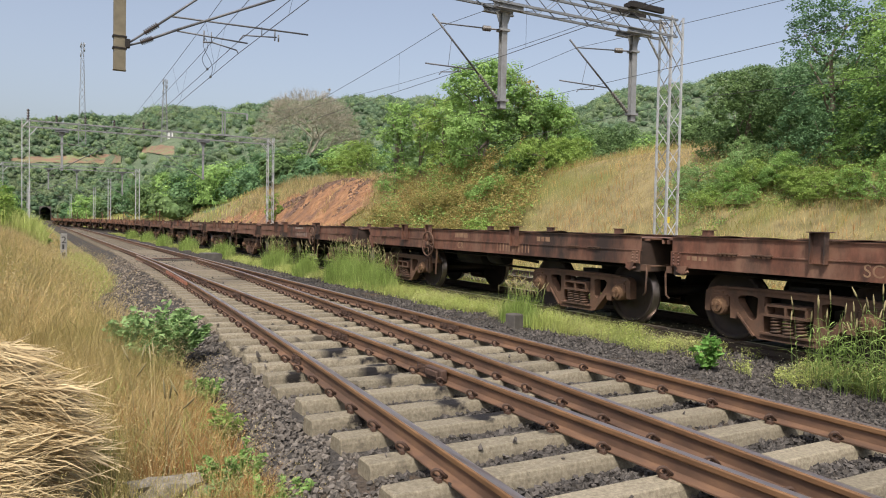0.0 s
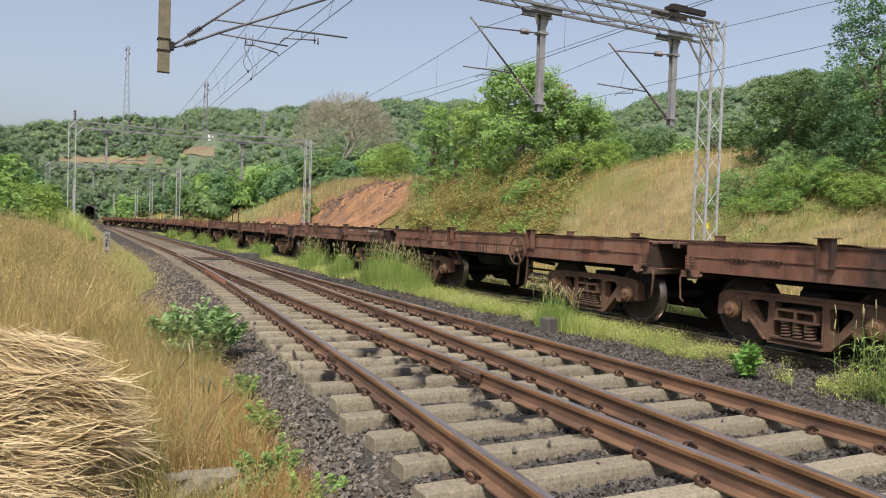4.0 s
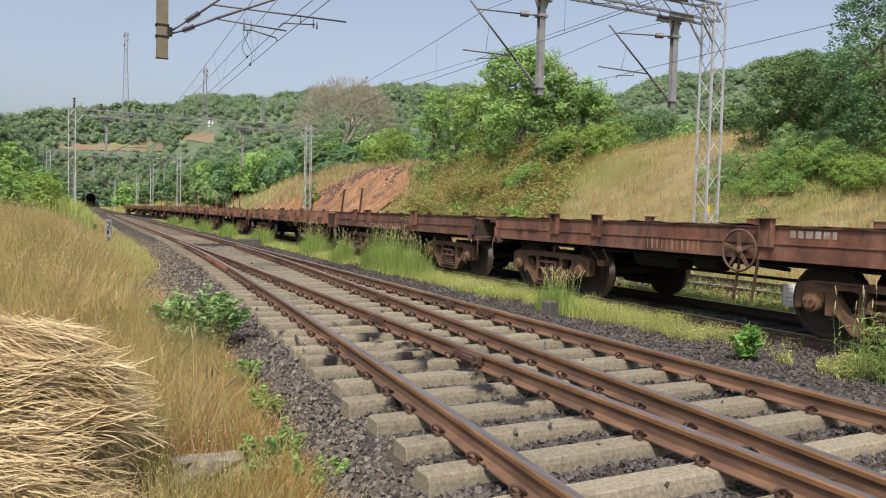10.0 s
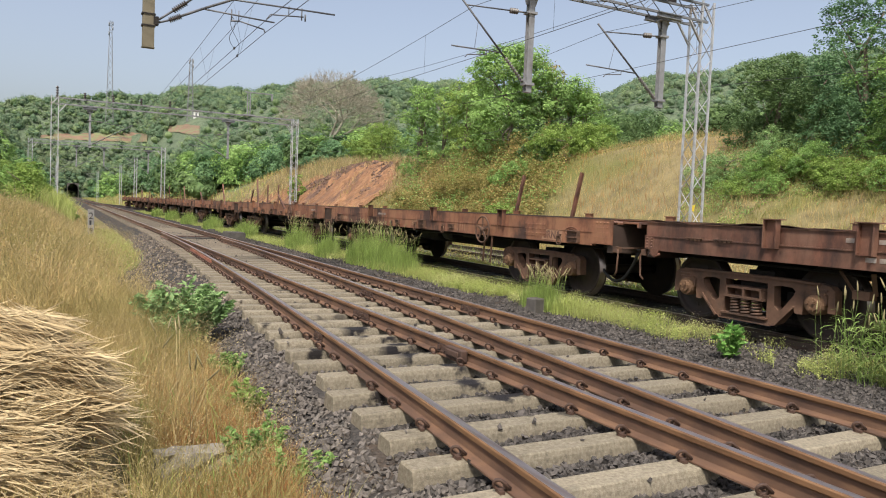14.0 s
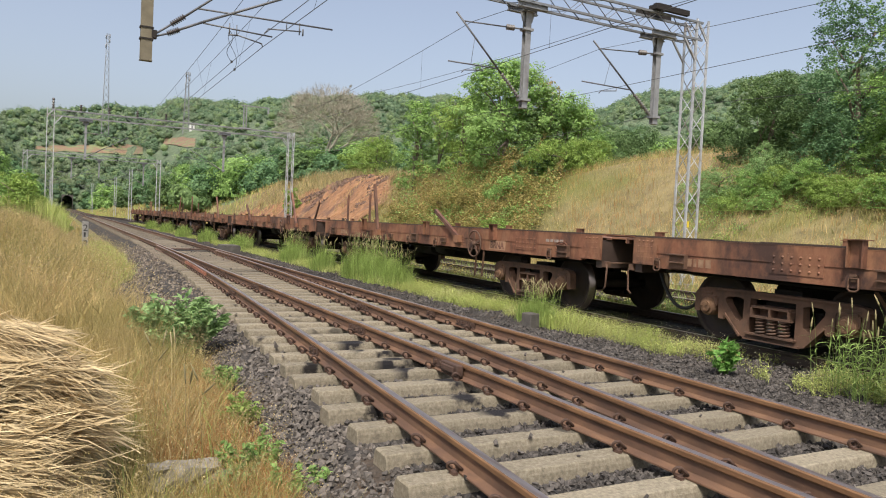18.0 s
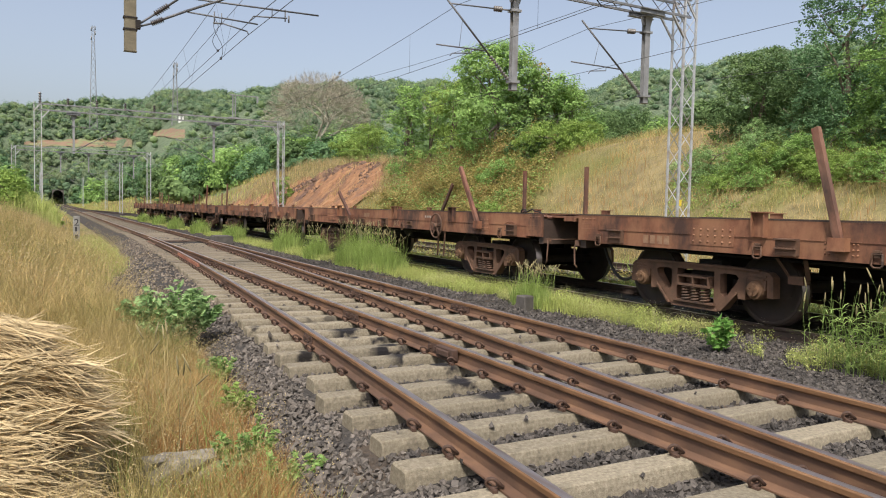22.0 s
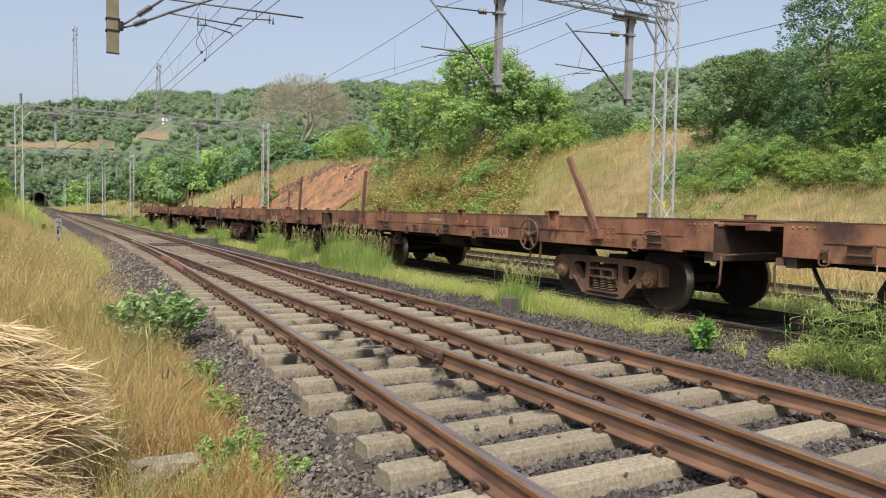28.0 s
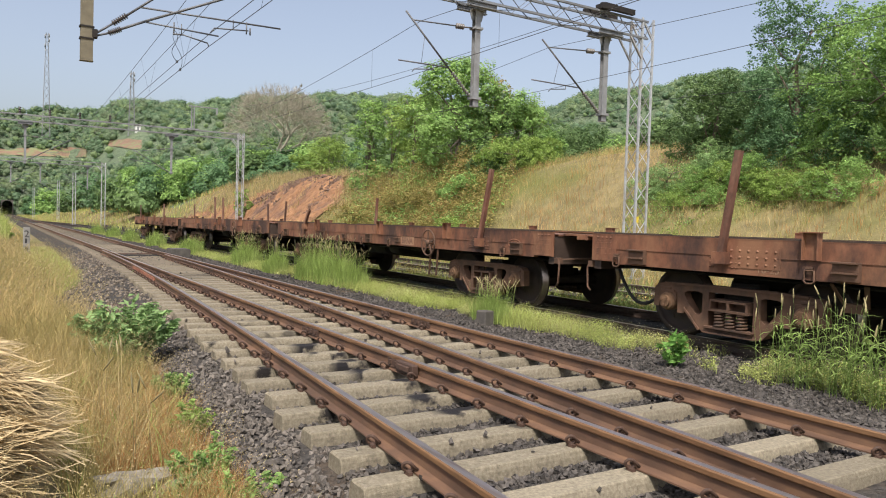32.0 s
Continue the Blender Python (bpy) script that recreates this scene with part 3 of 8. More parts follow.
def rail(name, xs, ys, ztop, parent, label="", dark=False):
    """A flat-bottomed rail swept along a line; its running surface is worn bright."""
    n = len(RAIL_PROFILE)
    p = np.array(RAIL_PROFILE)
    v = np.zeros((len(ys), n, 3))
    v[:, :, 0] = np.asarray(xs)[:, None] + p[None, :, 0]
    v[:, :, 1] = np.asarray(ys)[:, None]
    v[:, :, 2] = ztop + p[None, :, 1] + rise(ys)[:, None]
    i = np.arange(len(ys) - 1)[:, None] * n + np.arange(n)
    j = np.arange(len(ys) - 1)[:, None] * n + (np.arange(n) + 1) % n
    f = np.stack([i, j, j + n, i + n], -1).reshape(-1, 4)
    idx = np.tile(np.where(np.arange(n) == 7, 1, np.where(np.isin(np.arange(n), (4, 5, 6, 8, 9, 10)), 0, 2)), len(ys) - 1)
    ob = raw_mesh(name, v.reshape(-1, 3), f, [M["siding_rail" if dark else "rail"], M["railtop"], M["siding_rail" if dark else "rail_web"]], parent, mat_index=idx)
    if label:
        ob["label"] = label
    return ob


RAIL_Z = 0.11
ys_main = np.concatenate([np.arange(-60, 40, 1.0), np.arange(40, PORTAL_Y + 14, 4.0)])
turnout = empty("turnout_track", label="rust-brown turnout track on concrete sleepers in dark ballast", category="railway track", kind="structure")
rail("rail", RAIL_B + main_shift(ys_main), ys_main, RAIL_Z, turnout)
rail("rail", RAIL_B + GAUGE + main_shift(ys_main), ys_main, RAIL_Z, turnout)
ys_br = np.arange(-50, 30.1, 0.8)
rail("rail", branch_x(ys_br) - 0.075 * smooth(ys_br, 22, 30), ys_br, RAIL_Z - 0.002, turnout, "rail with flaked red paint and rust")
ys_br = np.arange(-50, 27.1, 0.8)
rail("rail", branch_x(ys_br) + GAUGE - 0.075 * smooth(ys_br, 20, 27), ys_br, RAIL_Z - 0.002, turnout)
siding = empty("siding_track", label="brown rails of the siding under the wagons", category="railway track", kind="structure")
ys_s = np.concatenate([np.arange(-150, 90, 3.0), np.arange(90, 170, 3.0)])
for sgn in (-1, 1):
    rail("rail", TRAIN_X + sgn * GAUGE / 2 + train_shift(ys_s), ys_s, TRAIN_Z, siding, dark=True)
far_track = empty("far_track", label="rusty disused track in weeds behind the wagons", category="railway track", kind="structure")
for sgn in (-1, 1):
    rail("rail", FAR_X + sgn * GAUGE / 2 + main_shift(ys_s), ys_s, FAR_Z, far_track, dark=True)

# ---- the train: flat wagons slowing down as they roll towards the camera ----
S_POLY = (57.121, -9.1574, 3.8813, -0.58587, -0.1997)


def rolled(t):
    """Metres that the train has rolled at t seconds."""
    q = t / 16 - 1
    return sum(c * (q ** k - (-1) ** k) for k, c in enumerate(S_POLY, 1))


WHEEL_R = 0.475
BOGIE_DROP = 0.03                            # how far the side frames sit below their nominal height


def side_frame_mesh(x0, x1):
    bm = bmesh.new()
    half = [(0.0, 0.775), (0.62, 0.775), (1.02, 0.762), (1.18, 0.735), (1.24, 0.68), (1.25, 0.42), (1.16, 0.42), (1.155, 0.64), (0.845, 0.64), (0.835, 0.36), (0.73, 0.36),
            (0.70, 0.45), (0.50, 0.195), (0.40, 0.150), (0.0, 0.150)]
    outline = half + [(-y, z) for y, z in half[-2:0:-1]]
    window = [(0.425, 0.655), (0.50, 0.680), (0.68, 0.670), (0.725, 0.635), (0.70, 0.575), (0.55, 0.385), (0.49, 0.365), (0.435, 0.405)]
    spring = [(-0.33, 0.685), (-0.33, 0.245), (0.33, 0.245), (0.33, 0.685)]
    plate(bm, outline, [window, [(-y, z) for y, z in window[::-1]], spring], x0, x1)
    return bm


def coil(bm, y, z0, z1, x, r=0.062, wire_r=0.017, turns=6):
    n = turns * 8
    tube(bm, [(x + r * math.cos(k * math.tau / 8), y + r * math.sin(k * math.tau / 8), z0 + (z1 - z0) * k / n) for k in range(n + 1)], wire_r, 4)


def build_bogie(parent, y):
    """A three-piece bogie; local frame is the wagon's."""
    bm = bmesh.new()
    box(bm, -1.0, 1.0, -0.24, 0.24, 0.44, 0.66)
    box(bm, -0.35, 0.35, -0.35, 0.35, 0.66, 0.86)
    for s in (-1, 1):
        box(bm, s * 0.80 - 0.1, s * 0.80 + 0.1, -0.2, 0.2, 0.66, 0.82)
        for e in (-1, 1):
            box(bm, -0.95, 0.95, e * 0.52 - 0.04, e * 0.52 + 0.04, 0.34, 0.42)
            box(bm, s * 0.87 - 0.05, s * 0.87 + 0.05, e * 0.47 - 0.04, e * 0.47 + 0.06, 0.24, 0.58)
    bogie = part("bogie", bm, M["under"], parent, "bogie bolster and brake beams darkened with painted shade", at=pose(0, y, -BOGIE_DROP))
    for s in (-1, 1):
        a, b = (-1.19, -1.06) if s < 0 else (1.06, 1.19)
        bm = side_frame_mesh(a, b)
        o = s * 1.19
        for e in (-1, 1):      # ribs of the casting
            box(bm, min(o, o + s * 0.018), max(o, o + s * 0.018), e * 1.05 - 0.10, e * 1.05 + 0.10, 0.672, 0.700)
        box(bm, min(o, o + s * 0.03), max(o, o + s * 0.03), -0.40, 0.40, 0.150, 0.175)
        box(bm, min(o, o + s * 0.055), max(o, o + s * 0.055), -0.36, 0.36, 0.222, 0.245)
        for e in (-1, 1):
            for (ya, za), (yb, zb) in (((0.0, 0.762), (1.05, 0.752)), ((0.72, 0.44), (0.46, 0.172))):
                angle_bar(bm, (o + s * 0.012, e * ya, za), (o + s * 0.012, e * yb, zb), 0.026)
        part("side_frame", bm, M["bogie"], bogie, "dusty brown cast side frame")
        bm = bmesh.new()       # bolster end above the springs, with two pockets
        xo = s * 1.245
        lo, hi = min(xo, s * 1.0), max(xo, s * 1.0)
        box(bm, lo, hi, -0.30, 0.30, 0.450, 0.480)
        box(bm, lo, hi, -0.27, 0.27, 0.575, 0.605)
        for yy in (-0.285, -0.015, 0.255):
            box(bm, lo, hi, yy, yy + 0.03, 0.480, 0.575)
        box(bm, min(s * 1.02, s * 1.10), max(s * 1.02, s * 1.10), -0.25, 0.25, 0.480, 0.575)
        part("bolster_end", bm, M["bogie"], bogie)
        for yy in (-0.165, 0.0, 0.165):
            bm = bmesh.new()
            coil(bm, yy, 0.245, 0.452, s * 1.165, turns=5)
            part("spring", bm, M["bogie"], bogie)
        for e in (-1, 1):
            bm = bmesh.new()
            box(bm, min(s * 1.04, s * 1.20), max(s * 1.04, s * 1.20), e - 0.145, e + 0.145, 0.515, 0.635)
            box(bm, min(s * 1.04, s * 1.21), max(s * 1.04, s * 1.21), e - 0.12, e + 0.12, 0.630, 0.660)
            part("bearing_adapter", bm, M["bogie"], bogie)
            bm = bmesh.new()
            prof = [(0.125, s * 1.05), (0.128, s * 1.20), (0.115, s * 1.235), (0.085, s * 1.245), (0.08, s * 1.275), (0.0, s * 1.28)]
            lathe(bm, prof, 18)
            for f in bm.faces:
                f.smooth = False
            for k in range(3):
                c, q = math.cos(k * math.tau / 3 + 0.4) * 0.05, math.sin(k * math.tau / 3 + 0.4) * 0.05
                box(bm, min(s * 1.27, s * 1.30), max(s * 1.27, s * 1.30), c - 0.014, c + 0.014, q - 0.014, q + 0.014)
            ob = part("axle_box", bm, M["cap_rust"], bogie, "round bearing end cap")
            ob.matrix_basis = pose(0, e, WHEEL_R + BOGIE_DROP)
    for e in (-1, 1):
        bm = bmesh.new()
        for s in (-1, 1):
            f, g = s * 0.80, s * 0.935
            lathe(bm, [(0.075, s * 0.74), (0.12, s * 0.76), (0.14, s * 0.80), (0.38, s * 0.84), (0.412, f + s * 0.01), (0.504, f), (0.502, f + s * 0.028), (WHEEL_R + 0.004, f + s * 0.04),
                       (WHEEL_R - 0.004, g), (0.42, g + s * 0.002), (0.408, g - s * 0.02), (0.39, g - s * 0.055), (0.15, g - s * 0.03), (0.13, g + s * 0.03), (0.10, g + s * 0.06), (0.075, g + s * 0.11)],
                  22, mids=[0, 0, 0, 0, 0, 0, 1, 1, 0, 0, 0, 0, 0, 0, 0])
            for k in range(2):     # casting marks on the web
                c, q = math.cos(k * math.pi + 0.6) * 0.27, math.sin(k * math.pi + 0.6) * 0.27
                lathe_x = g - s * 0.045
                box(bm, min(lathe_x, lathe_x + s * 0.012), max(lathe_x, lathe_x + s * 0.012), c - 0.04, c + 0.04, q - 0.012, q + 0.012)
        tube(bm, [(-1.05, 0, 0), (1.05, 0, 0)], 0.078, 12)
        part("wheelset", bm, [M["wheel"], M["tread"]], bogie, "dark wheels with a bright worn tread", at=pose(0, e, WHEEL_R + BOGIE_DROP))
    return bogie


def letters(body, size, mat, parent, x, y, z, name="lettering", turn=-90, shear=0.0, bold=0.0):
    """Painted letters, a few millimetres proud of the side of a wagon."""
    cu = bpy.data.curves.new(name, 'FONT')
    cu.body, cu.size, cu.extrude, cu.align_x, cu.shear, cu.offset = body, size, 0.0015, 'CENTER', shear, bold
    tmp = bpy.data.objects.new(name, cu)
    me = bpy.data.meshes.new_from_object(tmp)
    bpy.data.objects.remove(tmp)
    bpy.data.curves.remove(cu)
    me.materials.append(mat)
    ob = new(name, me)
    ob.parent = parent
    ob.matrix_basis = pose(x, y, z, 90, 0, turn)
    return ob


def bars(widths, h, mat, parent, x, y, z, gap=0.03, name="painted_mark"):
    """Unreadable or withheld writing: plain painted bars along the side."""
    total = sum(widths) + gap * (len(widths) - 1)
    v = y + total / 2
    for w in widths:
        bm = bmesh.new()
        box(bm, x - 0.003, x, v - w, v, z, z + h)
        part(name, bm, mat, parent)
        v -= w + gap


def handwheel(parent, x, y, z, r, spokes=5, broad=True, mat=None):
    bm = bmesh.new()
    tube(bm, [(0, r * math.cos(k * math.tau / 32), r * math.sin(k * math.tau / 32)) for k in range(32)], 0.017, 6, closed=True)
    wheel = part("handwheel", bm, mat or M["bogie"], parent, "rusty iron brake handwheel", at=pose(x, y, z))
    for k in range(spokes):
        a = k * math.tau / spokes + 0.3
        d = Vector((0, math.cos(a), math.sin(a)))
        bm = bmesh.new()
        if broad:
            pr = Vector((1, 0, 0)).cross(d)
            q = [d * 0.03 + pr * 0.026, d * (r - 0.01) + pr * 0.019, d * (r - 0.01) - pr * 0.019, d * 0.03 - pr * 0.026]
            lo = [bm.verts.new(p + Vector((-0.008, 0, 0))) for p in q]
            hi = [bm.verts.new(p + Vector((0.010, 0, 0))) for p in q]
            bm.faces.new(lo), bm.faces.new(hi[::-1])
            for i in range(4):
                bm.faces.new((lo[i], hi[i], hi[(i + 1) % 4], lo[(i + 1) % 4]))
            bmesh.ops.recalc_face_normals(bm, faces=bm.faces)
        else:
            tube(bm, [d * 0.03, d * (r - 0.005)], 0.013, 5)
        part("spoke", bm, mat or M["bogie"], wheel)
    bm = bmesh.new()
    lathe(bm, [(0.0, -0.035), (0.055, -0.03), (0.06, 0.03), (0.0, 0.035)], 12)
    tube(bm, [(0.0, 0, 0), (0.16, 0, 0)], 0.02, 6)
    part("hub", bm, mat or M["bogie"], wheel)
    return wheel


def rivets(bm, x, ys, zs, r=0.021, s=-1):
    for y in ys:
        for z in zs:
            c = bm.verts.new((x + s * 0.018, y, z))
            ring = [bm.verts.new((x + s * 0.001, y + r * math.cos(k * math.tau / 6), z + r * math.sin(k * math.tau / 6))) for k in range(6)]
            for k in range(6):
                bm.faces.new((c, ring[k], ring[(k + 1) % 6]) if s > 0 else (c, ring[(k + 1) % 6], ring[k]))


def stub(parent, x, y, z0, z1, mat, s=-1, w=0.20):
    """A short I-section stanchion standing on the side sill."""
    bm = bmesh.new()
    xo = x + s * 0.085
    a, b = min(x, xo), max(x, xo)
    box(bm, a, b, y - w / 2, y - w / 2 + 0.014, z0, z1 - 0.012)
    box(bm, a, b, y + w / 2 - 0.014, y + w / 2, z0, z1 - 0.012)
    box(bm, (x if s > 0 else x - 0.03), (x + 0.03 if s > 0 else x), y - w / 2 + 0.014, y + w / 2 - 0.014, z0, z1 - 0.012)
    box(bm, a - 0.015, b + 0.06, y - w / 2 - 0.03, y + w / 2 + 0.03, z1 - 0.012, z1)
    return part("stanchion_stub", bm, mat, parent)


def stake(parent, x, y, z, length, lean, mat, w=0.085, across=0.0):
    """A long loose channel-iron stake in its pocket, leaning along the wagon."""
    bm = bmesh.new()
    box(bm, -0.03, -0.018, -w / 2, w / 2, -0.06, length)
    box(bm, -0.018, 0.035, -w / 2, -w / 2 + 0.012, -0.06, length)
    box(bm, -0.018, 0.035, w / 2 - 0.012, w / 2, -0.06, length)
    if x < 0:
        hold = bmesh.new()
        prism(hold, [(-1.4215, y - 0.10), (-1.527, y - 0.10), (-1.527, y + 0.10), (-1.4215, y + 0.10), (-1.4215, y + 0.086), (-1.513, y + 0.086), (-1.513, y - 0.086), (-1.4215, y - 0.086)],
              lambda u, v, q: (u, v, q), z - 0.11, z + 0.04)
        rivets(hold, -1.4215, (y - 0.19, y - 0.14, y + 0.14, y + 0.19), (z - 0.15, z - 0.09, z - 0.03), 0.014)
        part("stake_bracket", hold, M["wagon_red"], parent)
    return part("stake", bm, mat, parent, "long rusty channel-iron stake", at=pose(x, y, z, -lean, across, 0))


def wagon(kind, length, mat, wheel_at, extras):
    """A flat wagon on two bogies; origin at rail level in the middle, near side at -x, +y away from the camera."""
    h = length / 2
    red = kind == "long"
    label = ("long flat rail wagon in faded red oxide with riveted sills" if red else "short flat rail wagon in dirty dark brown paint")
    w = empty("flat_wagon", label=label, category="rail wagon", group="rake of flat wagons")
    top, low = 1.37, 0.935 if red else 0.950
    for s in (-1, 1):
        bm = bmesh.new()
        o = s * 1.42

        def slab(xa, xb, ya, yb, za, zb):
            box(bm, min(xa, xb), max(xa, xb), ya, yb, za, zb)
        if red:
            slab(o, o - s * 0.012, -h, h, low + 0.03, top - 0.014)
            slab(o + s * 0.002, o - s * 0.10, -h, h, top - 0.014, top)
            slab(o + s * 0.010, o, -h + 0.5, h - 0.5, 1.150, 1.160)
            slab(o + s * 0.002, o - s * 0.09, -h + 0.5, h - 0.5, low, low + 0.03)
            rivets(bm, o, [e * (h - 0.12 - 0.09 * i) for e in (-1, 1) for i in range(4)], [low + 0.06 + 0.08 * i for i in range(5)], s=s)
            for e in (-1, 1):
                slab(o + s * 0.008, o, e * (h - 0.26) - 0.24, e * (h - 0.26) + 0.24, low + 0.035, top - 0.10)
                yc = 4.1 if e > 0 else -4.72
                slab(o + s * 0.008, o, yc - 0.36, yc + 0.36, low + 0.08, low + 0.34)
                rivets(bm, o + s * 0.008, [yc - 0.30 + 0.12 * i for i in range(6)], [low + 0.13 + 0.08 * i for i in range(3)], s=s)
        else:
            slab(o - s * 0.02, o - s * 0.032, -h, h, 1.16, top - 0.014)
            slab(o, o - s * 0.10, -h, h, top - 0.014, top)
            slab(o + s * 0.014, o - s * 0.05, -h, h, 1.150, 1.165)
            slab(o, o - s * 0.012, -h, h, low + 0.012, 1.150)
            slab(o, o - s * 0.09, -h + 0.3, h - 0.3, low, low + 0.012)
            for e in (-1, 1):
                slab(o + s * 0.008, o, e * (h - 0.09) - 0.09, e * (h - 0.09) + 0.09, low + 0.02, 1.145)
                rivets(bm, o + s * 0.008, [e * (h - 0.05), e * (h - 0.14)], [low + 0.045 + 0.045 * i for i in range(4)], s=s)
        bmesh.ops.recalc_face_normals(bm, faces=bm.faces)
        part("side_sill", bm, mat, w)
        bm = bmesh.new()       # dark edge angle of the floor
        box(bm, min(o + s * 0.004, o - s * 0.05), max(o + s * 0.004, o - s * 0.05), -h + 0.03, h - 0.03, top + 0.001, top + (0.016 if red else 0.004))
        part("edge_angle", bm, M["siding_rail"], w)
    bm = bmesh.new()
    box(bm, -1.32, 1.32, -h, h, 1.30, 1.33)
    part("deck", bm, mat, w, "rusty chequer-plate deck")
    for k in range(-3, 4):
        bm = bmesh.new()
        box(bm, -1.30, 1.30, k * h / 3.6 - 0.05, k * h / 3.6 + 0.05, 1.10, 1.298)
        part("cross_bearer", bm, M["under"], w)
    for e in (-1, 1):
        bm = bmesh.new()
        ya, yb = sorted((e * h, e * (h + 0.37)))
        box(bm, -1.22, 1.22, ya, yb, 1.318, 1.345)
        box(bm, -1.22, 1.22, min(e * (h + 0.33), e * (h + 0.37)), max(e * (h + 0.33), e * (h + 0.37)), 1.26, 1.318)
        part("end_plate", bm, mat, w)
        bm = bmesh.new()
        ya, yb = sorted((e * (h - 0.16), e * (h - 0.02)))
        box(bm, -1.38, 1.38, ya, yb, 0.84, 1.29)
        part("headstock", bm, M["siding_rail"], w)
        bm = bmesh.new()
        ya, yb = sorted((e * (h - 0.1), e * (h + 0.26)))
        box(bm, -0.14, 0.14, ya, yb, 0.93, 1.14)
        ya, yb = sorted((e * (h + 0.22), e * (h + 0.43)))
        box(bm, -0.19, 0.12, ya, yb, 0.86, 1.20)
        part("coupler", bm, M["under"], w, "dark automatic coupler")
        bm = bmesh.new()       # uncoupling lever and its bracket at the corner
        yq = e * (h + 0.05)
        tube(bm, [(-1.36, yq, 0.92), (-1.38, yq + e * 0.05, 0.90), (-1.39, yq + e * 0.07, 0.84), (-1.39, yq + e * 0.055, 0.55), (-1.38, yq + e * 0.0, 0.50)], 0.016, 6)
        tube(bm, [(-1.36, yq, 0.92), (-0.3, yq + e * 0.1, 0.95)], 0.014, 6)
        box(bm, -1.40, -1.30, yq - 0.05, yq + 0.05, 0.86, 0.95)
        part("uncoupling_lever", bm, M["bogie"], w)
        if not red:            # stout bracket under the corner
            bm = bmesh.new()
            yk = e * (h - 0.20)
            lo = [bm.verts.new((x, yk + d * 0.05, 0.875)) for x, d in ((-1.43, -1), (-1.43, 1), (-1.39, 1), (-1.39, -1))]
            hi = [bm.verts.new((x, yk + d * 0.10, 0.975)) for x, d in ((-1.43, -1), (-1.43, 1), (-1.39, 1), (-1.39, -1))]
            bm.faces.new(lo[::-1]), bm.faces.new(hi)
            for i in range(4):
                bm.faces.new((lo[i], lo[(i + 1) % 4], hi[(i + 1) % 4], hi[i]))
            tube(bm, [(-1.41, yk - 0.10, 0.905), (-1.41, yk, 0.86), (-1.41, yk + 0.10, 0.905)], 0.018, 5)
            bmesh.ops.recalc_face_normals(bm, faces=bm.faces)
            part("corner_bracket", bm, mat, w)
    # centre sill, brake gear and reservoir, with underside shade painted in
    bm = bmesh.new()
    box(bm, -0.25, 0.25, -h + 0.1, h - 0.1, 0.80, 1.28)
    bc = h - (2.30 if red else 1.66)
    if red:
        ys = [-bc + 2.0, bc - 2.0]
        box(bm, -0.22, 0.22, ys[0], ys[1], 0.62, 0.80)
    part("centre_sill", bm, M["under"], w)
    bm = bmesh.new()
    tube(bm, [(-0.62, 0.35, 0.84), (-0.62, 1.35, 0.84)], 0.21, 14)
    part("air_reservoir", bm, M["under"], w, "cylindrical air reservoir darkened with painted shade")
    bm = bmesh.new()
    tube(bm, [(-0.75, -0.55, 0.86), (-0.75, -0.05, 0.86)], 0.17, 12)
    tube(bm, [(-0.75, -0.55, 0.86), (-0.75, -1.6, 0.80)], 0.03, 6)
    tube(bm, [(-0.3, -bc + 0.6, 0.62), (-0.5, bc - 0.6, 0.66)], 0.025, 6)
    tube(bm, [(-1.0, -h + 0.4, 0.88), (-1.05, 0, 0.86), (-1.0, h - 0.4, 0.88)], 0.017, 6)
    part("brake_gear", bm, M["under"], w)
    bm = bmesh.new()           # hanger struts of the brake lever
    yq = bc - 1.55
    for d in (-0.12, 0.12):
        angle_bar(bm, (-1.30, yq + d * 1.6, 0.91), (-1.12, yq + d, 0.66), 0.05, 0.014)
    box(bm, -1.20, -1.06, yq - 0.1, yq + 0.1, 0.60, 0.70)
    part("lever_bracket", bm, M["bogie"], w)
    for e in (-1, 1):
        build_bogie(w, e * bc)
    if wheel_at is not None:
        yw, spokes = wheel_at
        handwheel(w, -1.53, yw, 1.05, 0.265, spokes, spokes == 5)
        bm = bmesh.new()
        for d in (-0.20, 0.09):
            angle_bar(bm, (-1.40, yw + d, 0.96), (-1.36, yw + d + 0.12, 0.38), 0.036, 0.018)
        part("brake_hanger", bm, M["bogie"], w)
    # stubs along both sides
    near = (3.35, -0.6, -3.6) if red else (2.75, 1.55, -1.8)
    far = (5.3, 3.1, 0.3, -2.7, -5.2) if red else (3.5, 0.9, -1.4, -3.7)
    for yk in near:
        stub(w, -1.42, yk, 1.16 if red else 1.11, 1.475, mat, -1, 0.19)
    for yk in far:
        stub(w, 1.42, yk, 1.16 if red else 1.11, 1.475, mat, 1, 0.19)
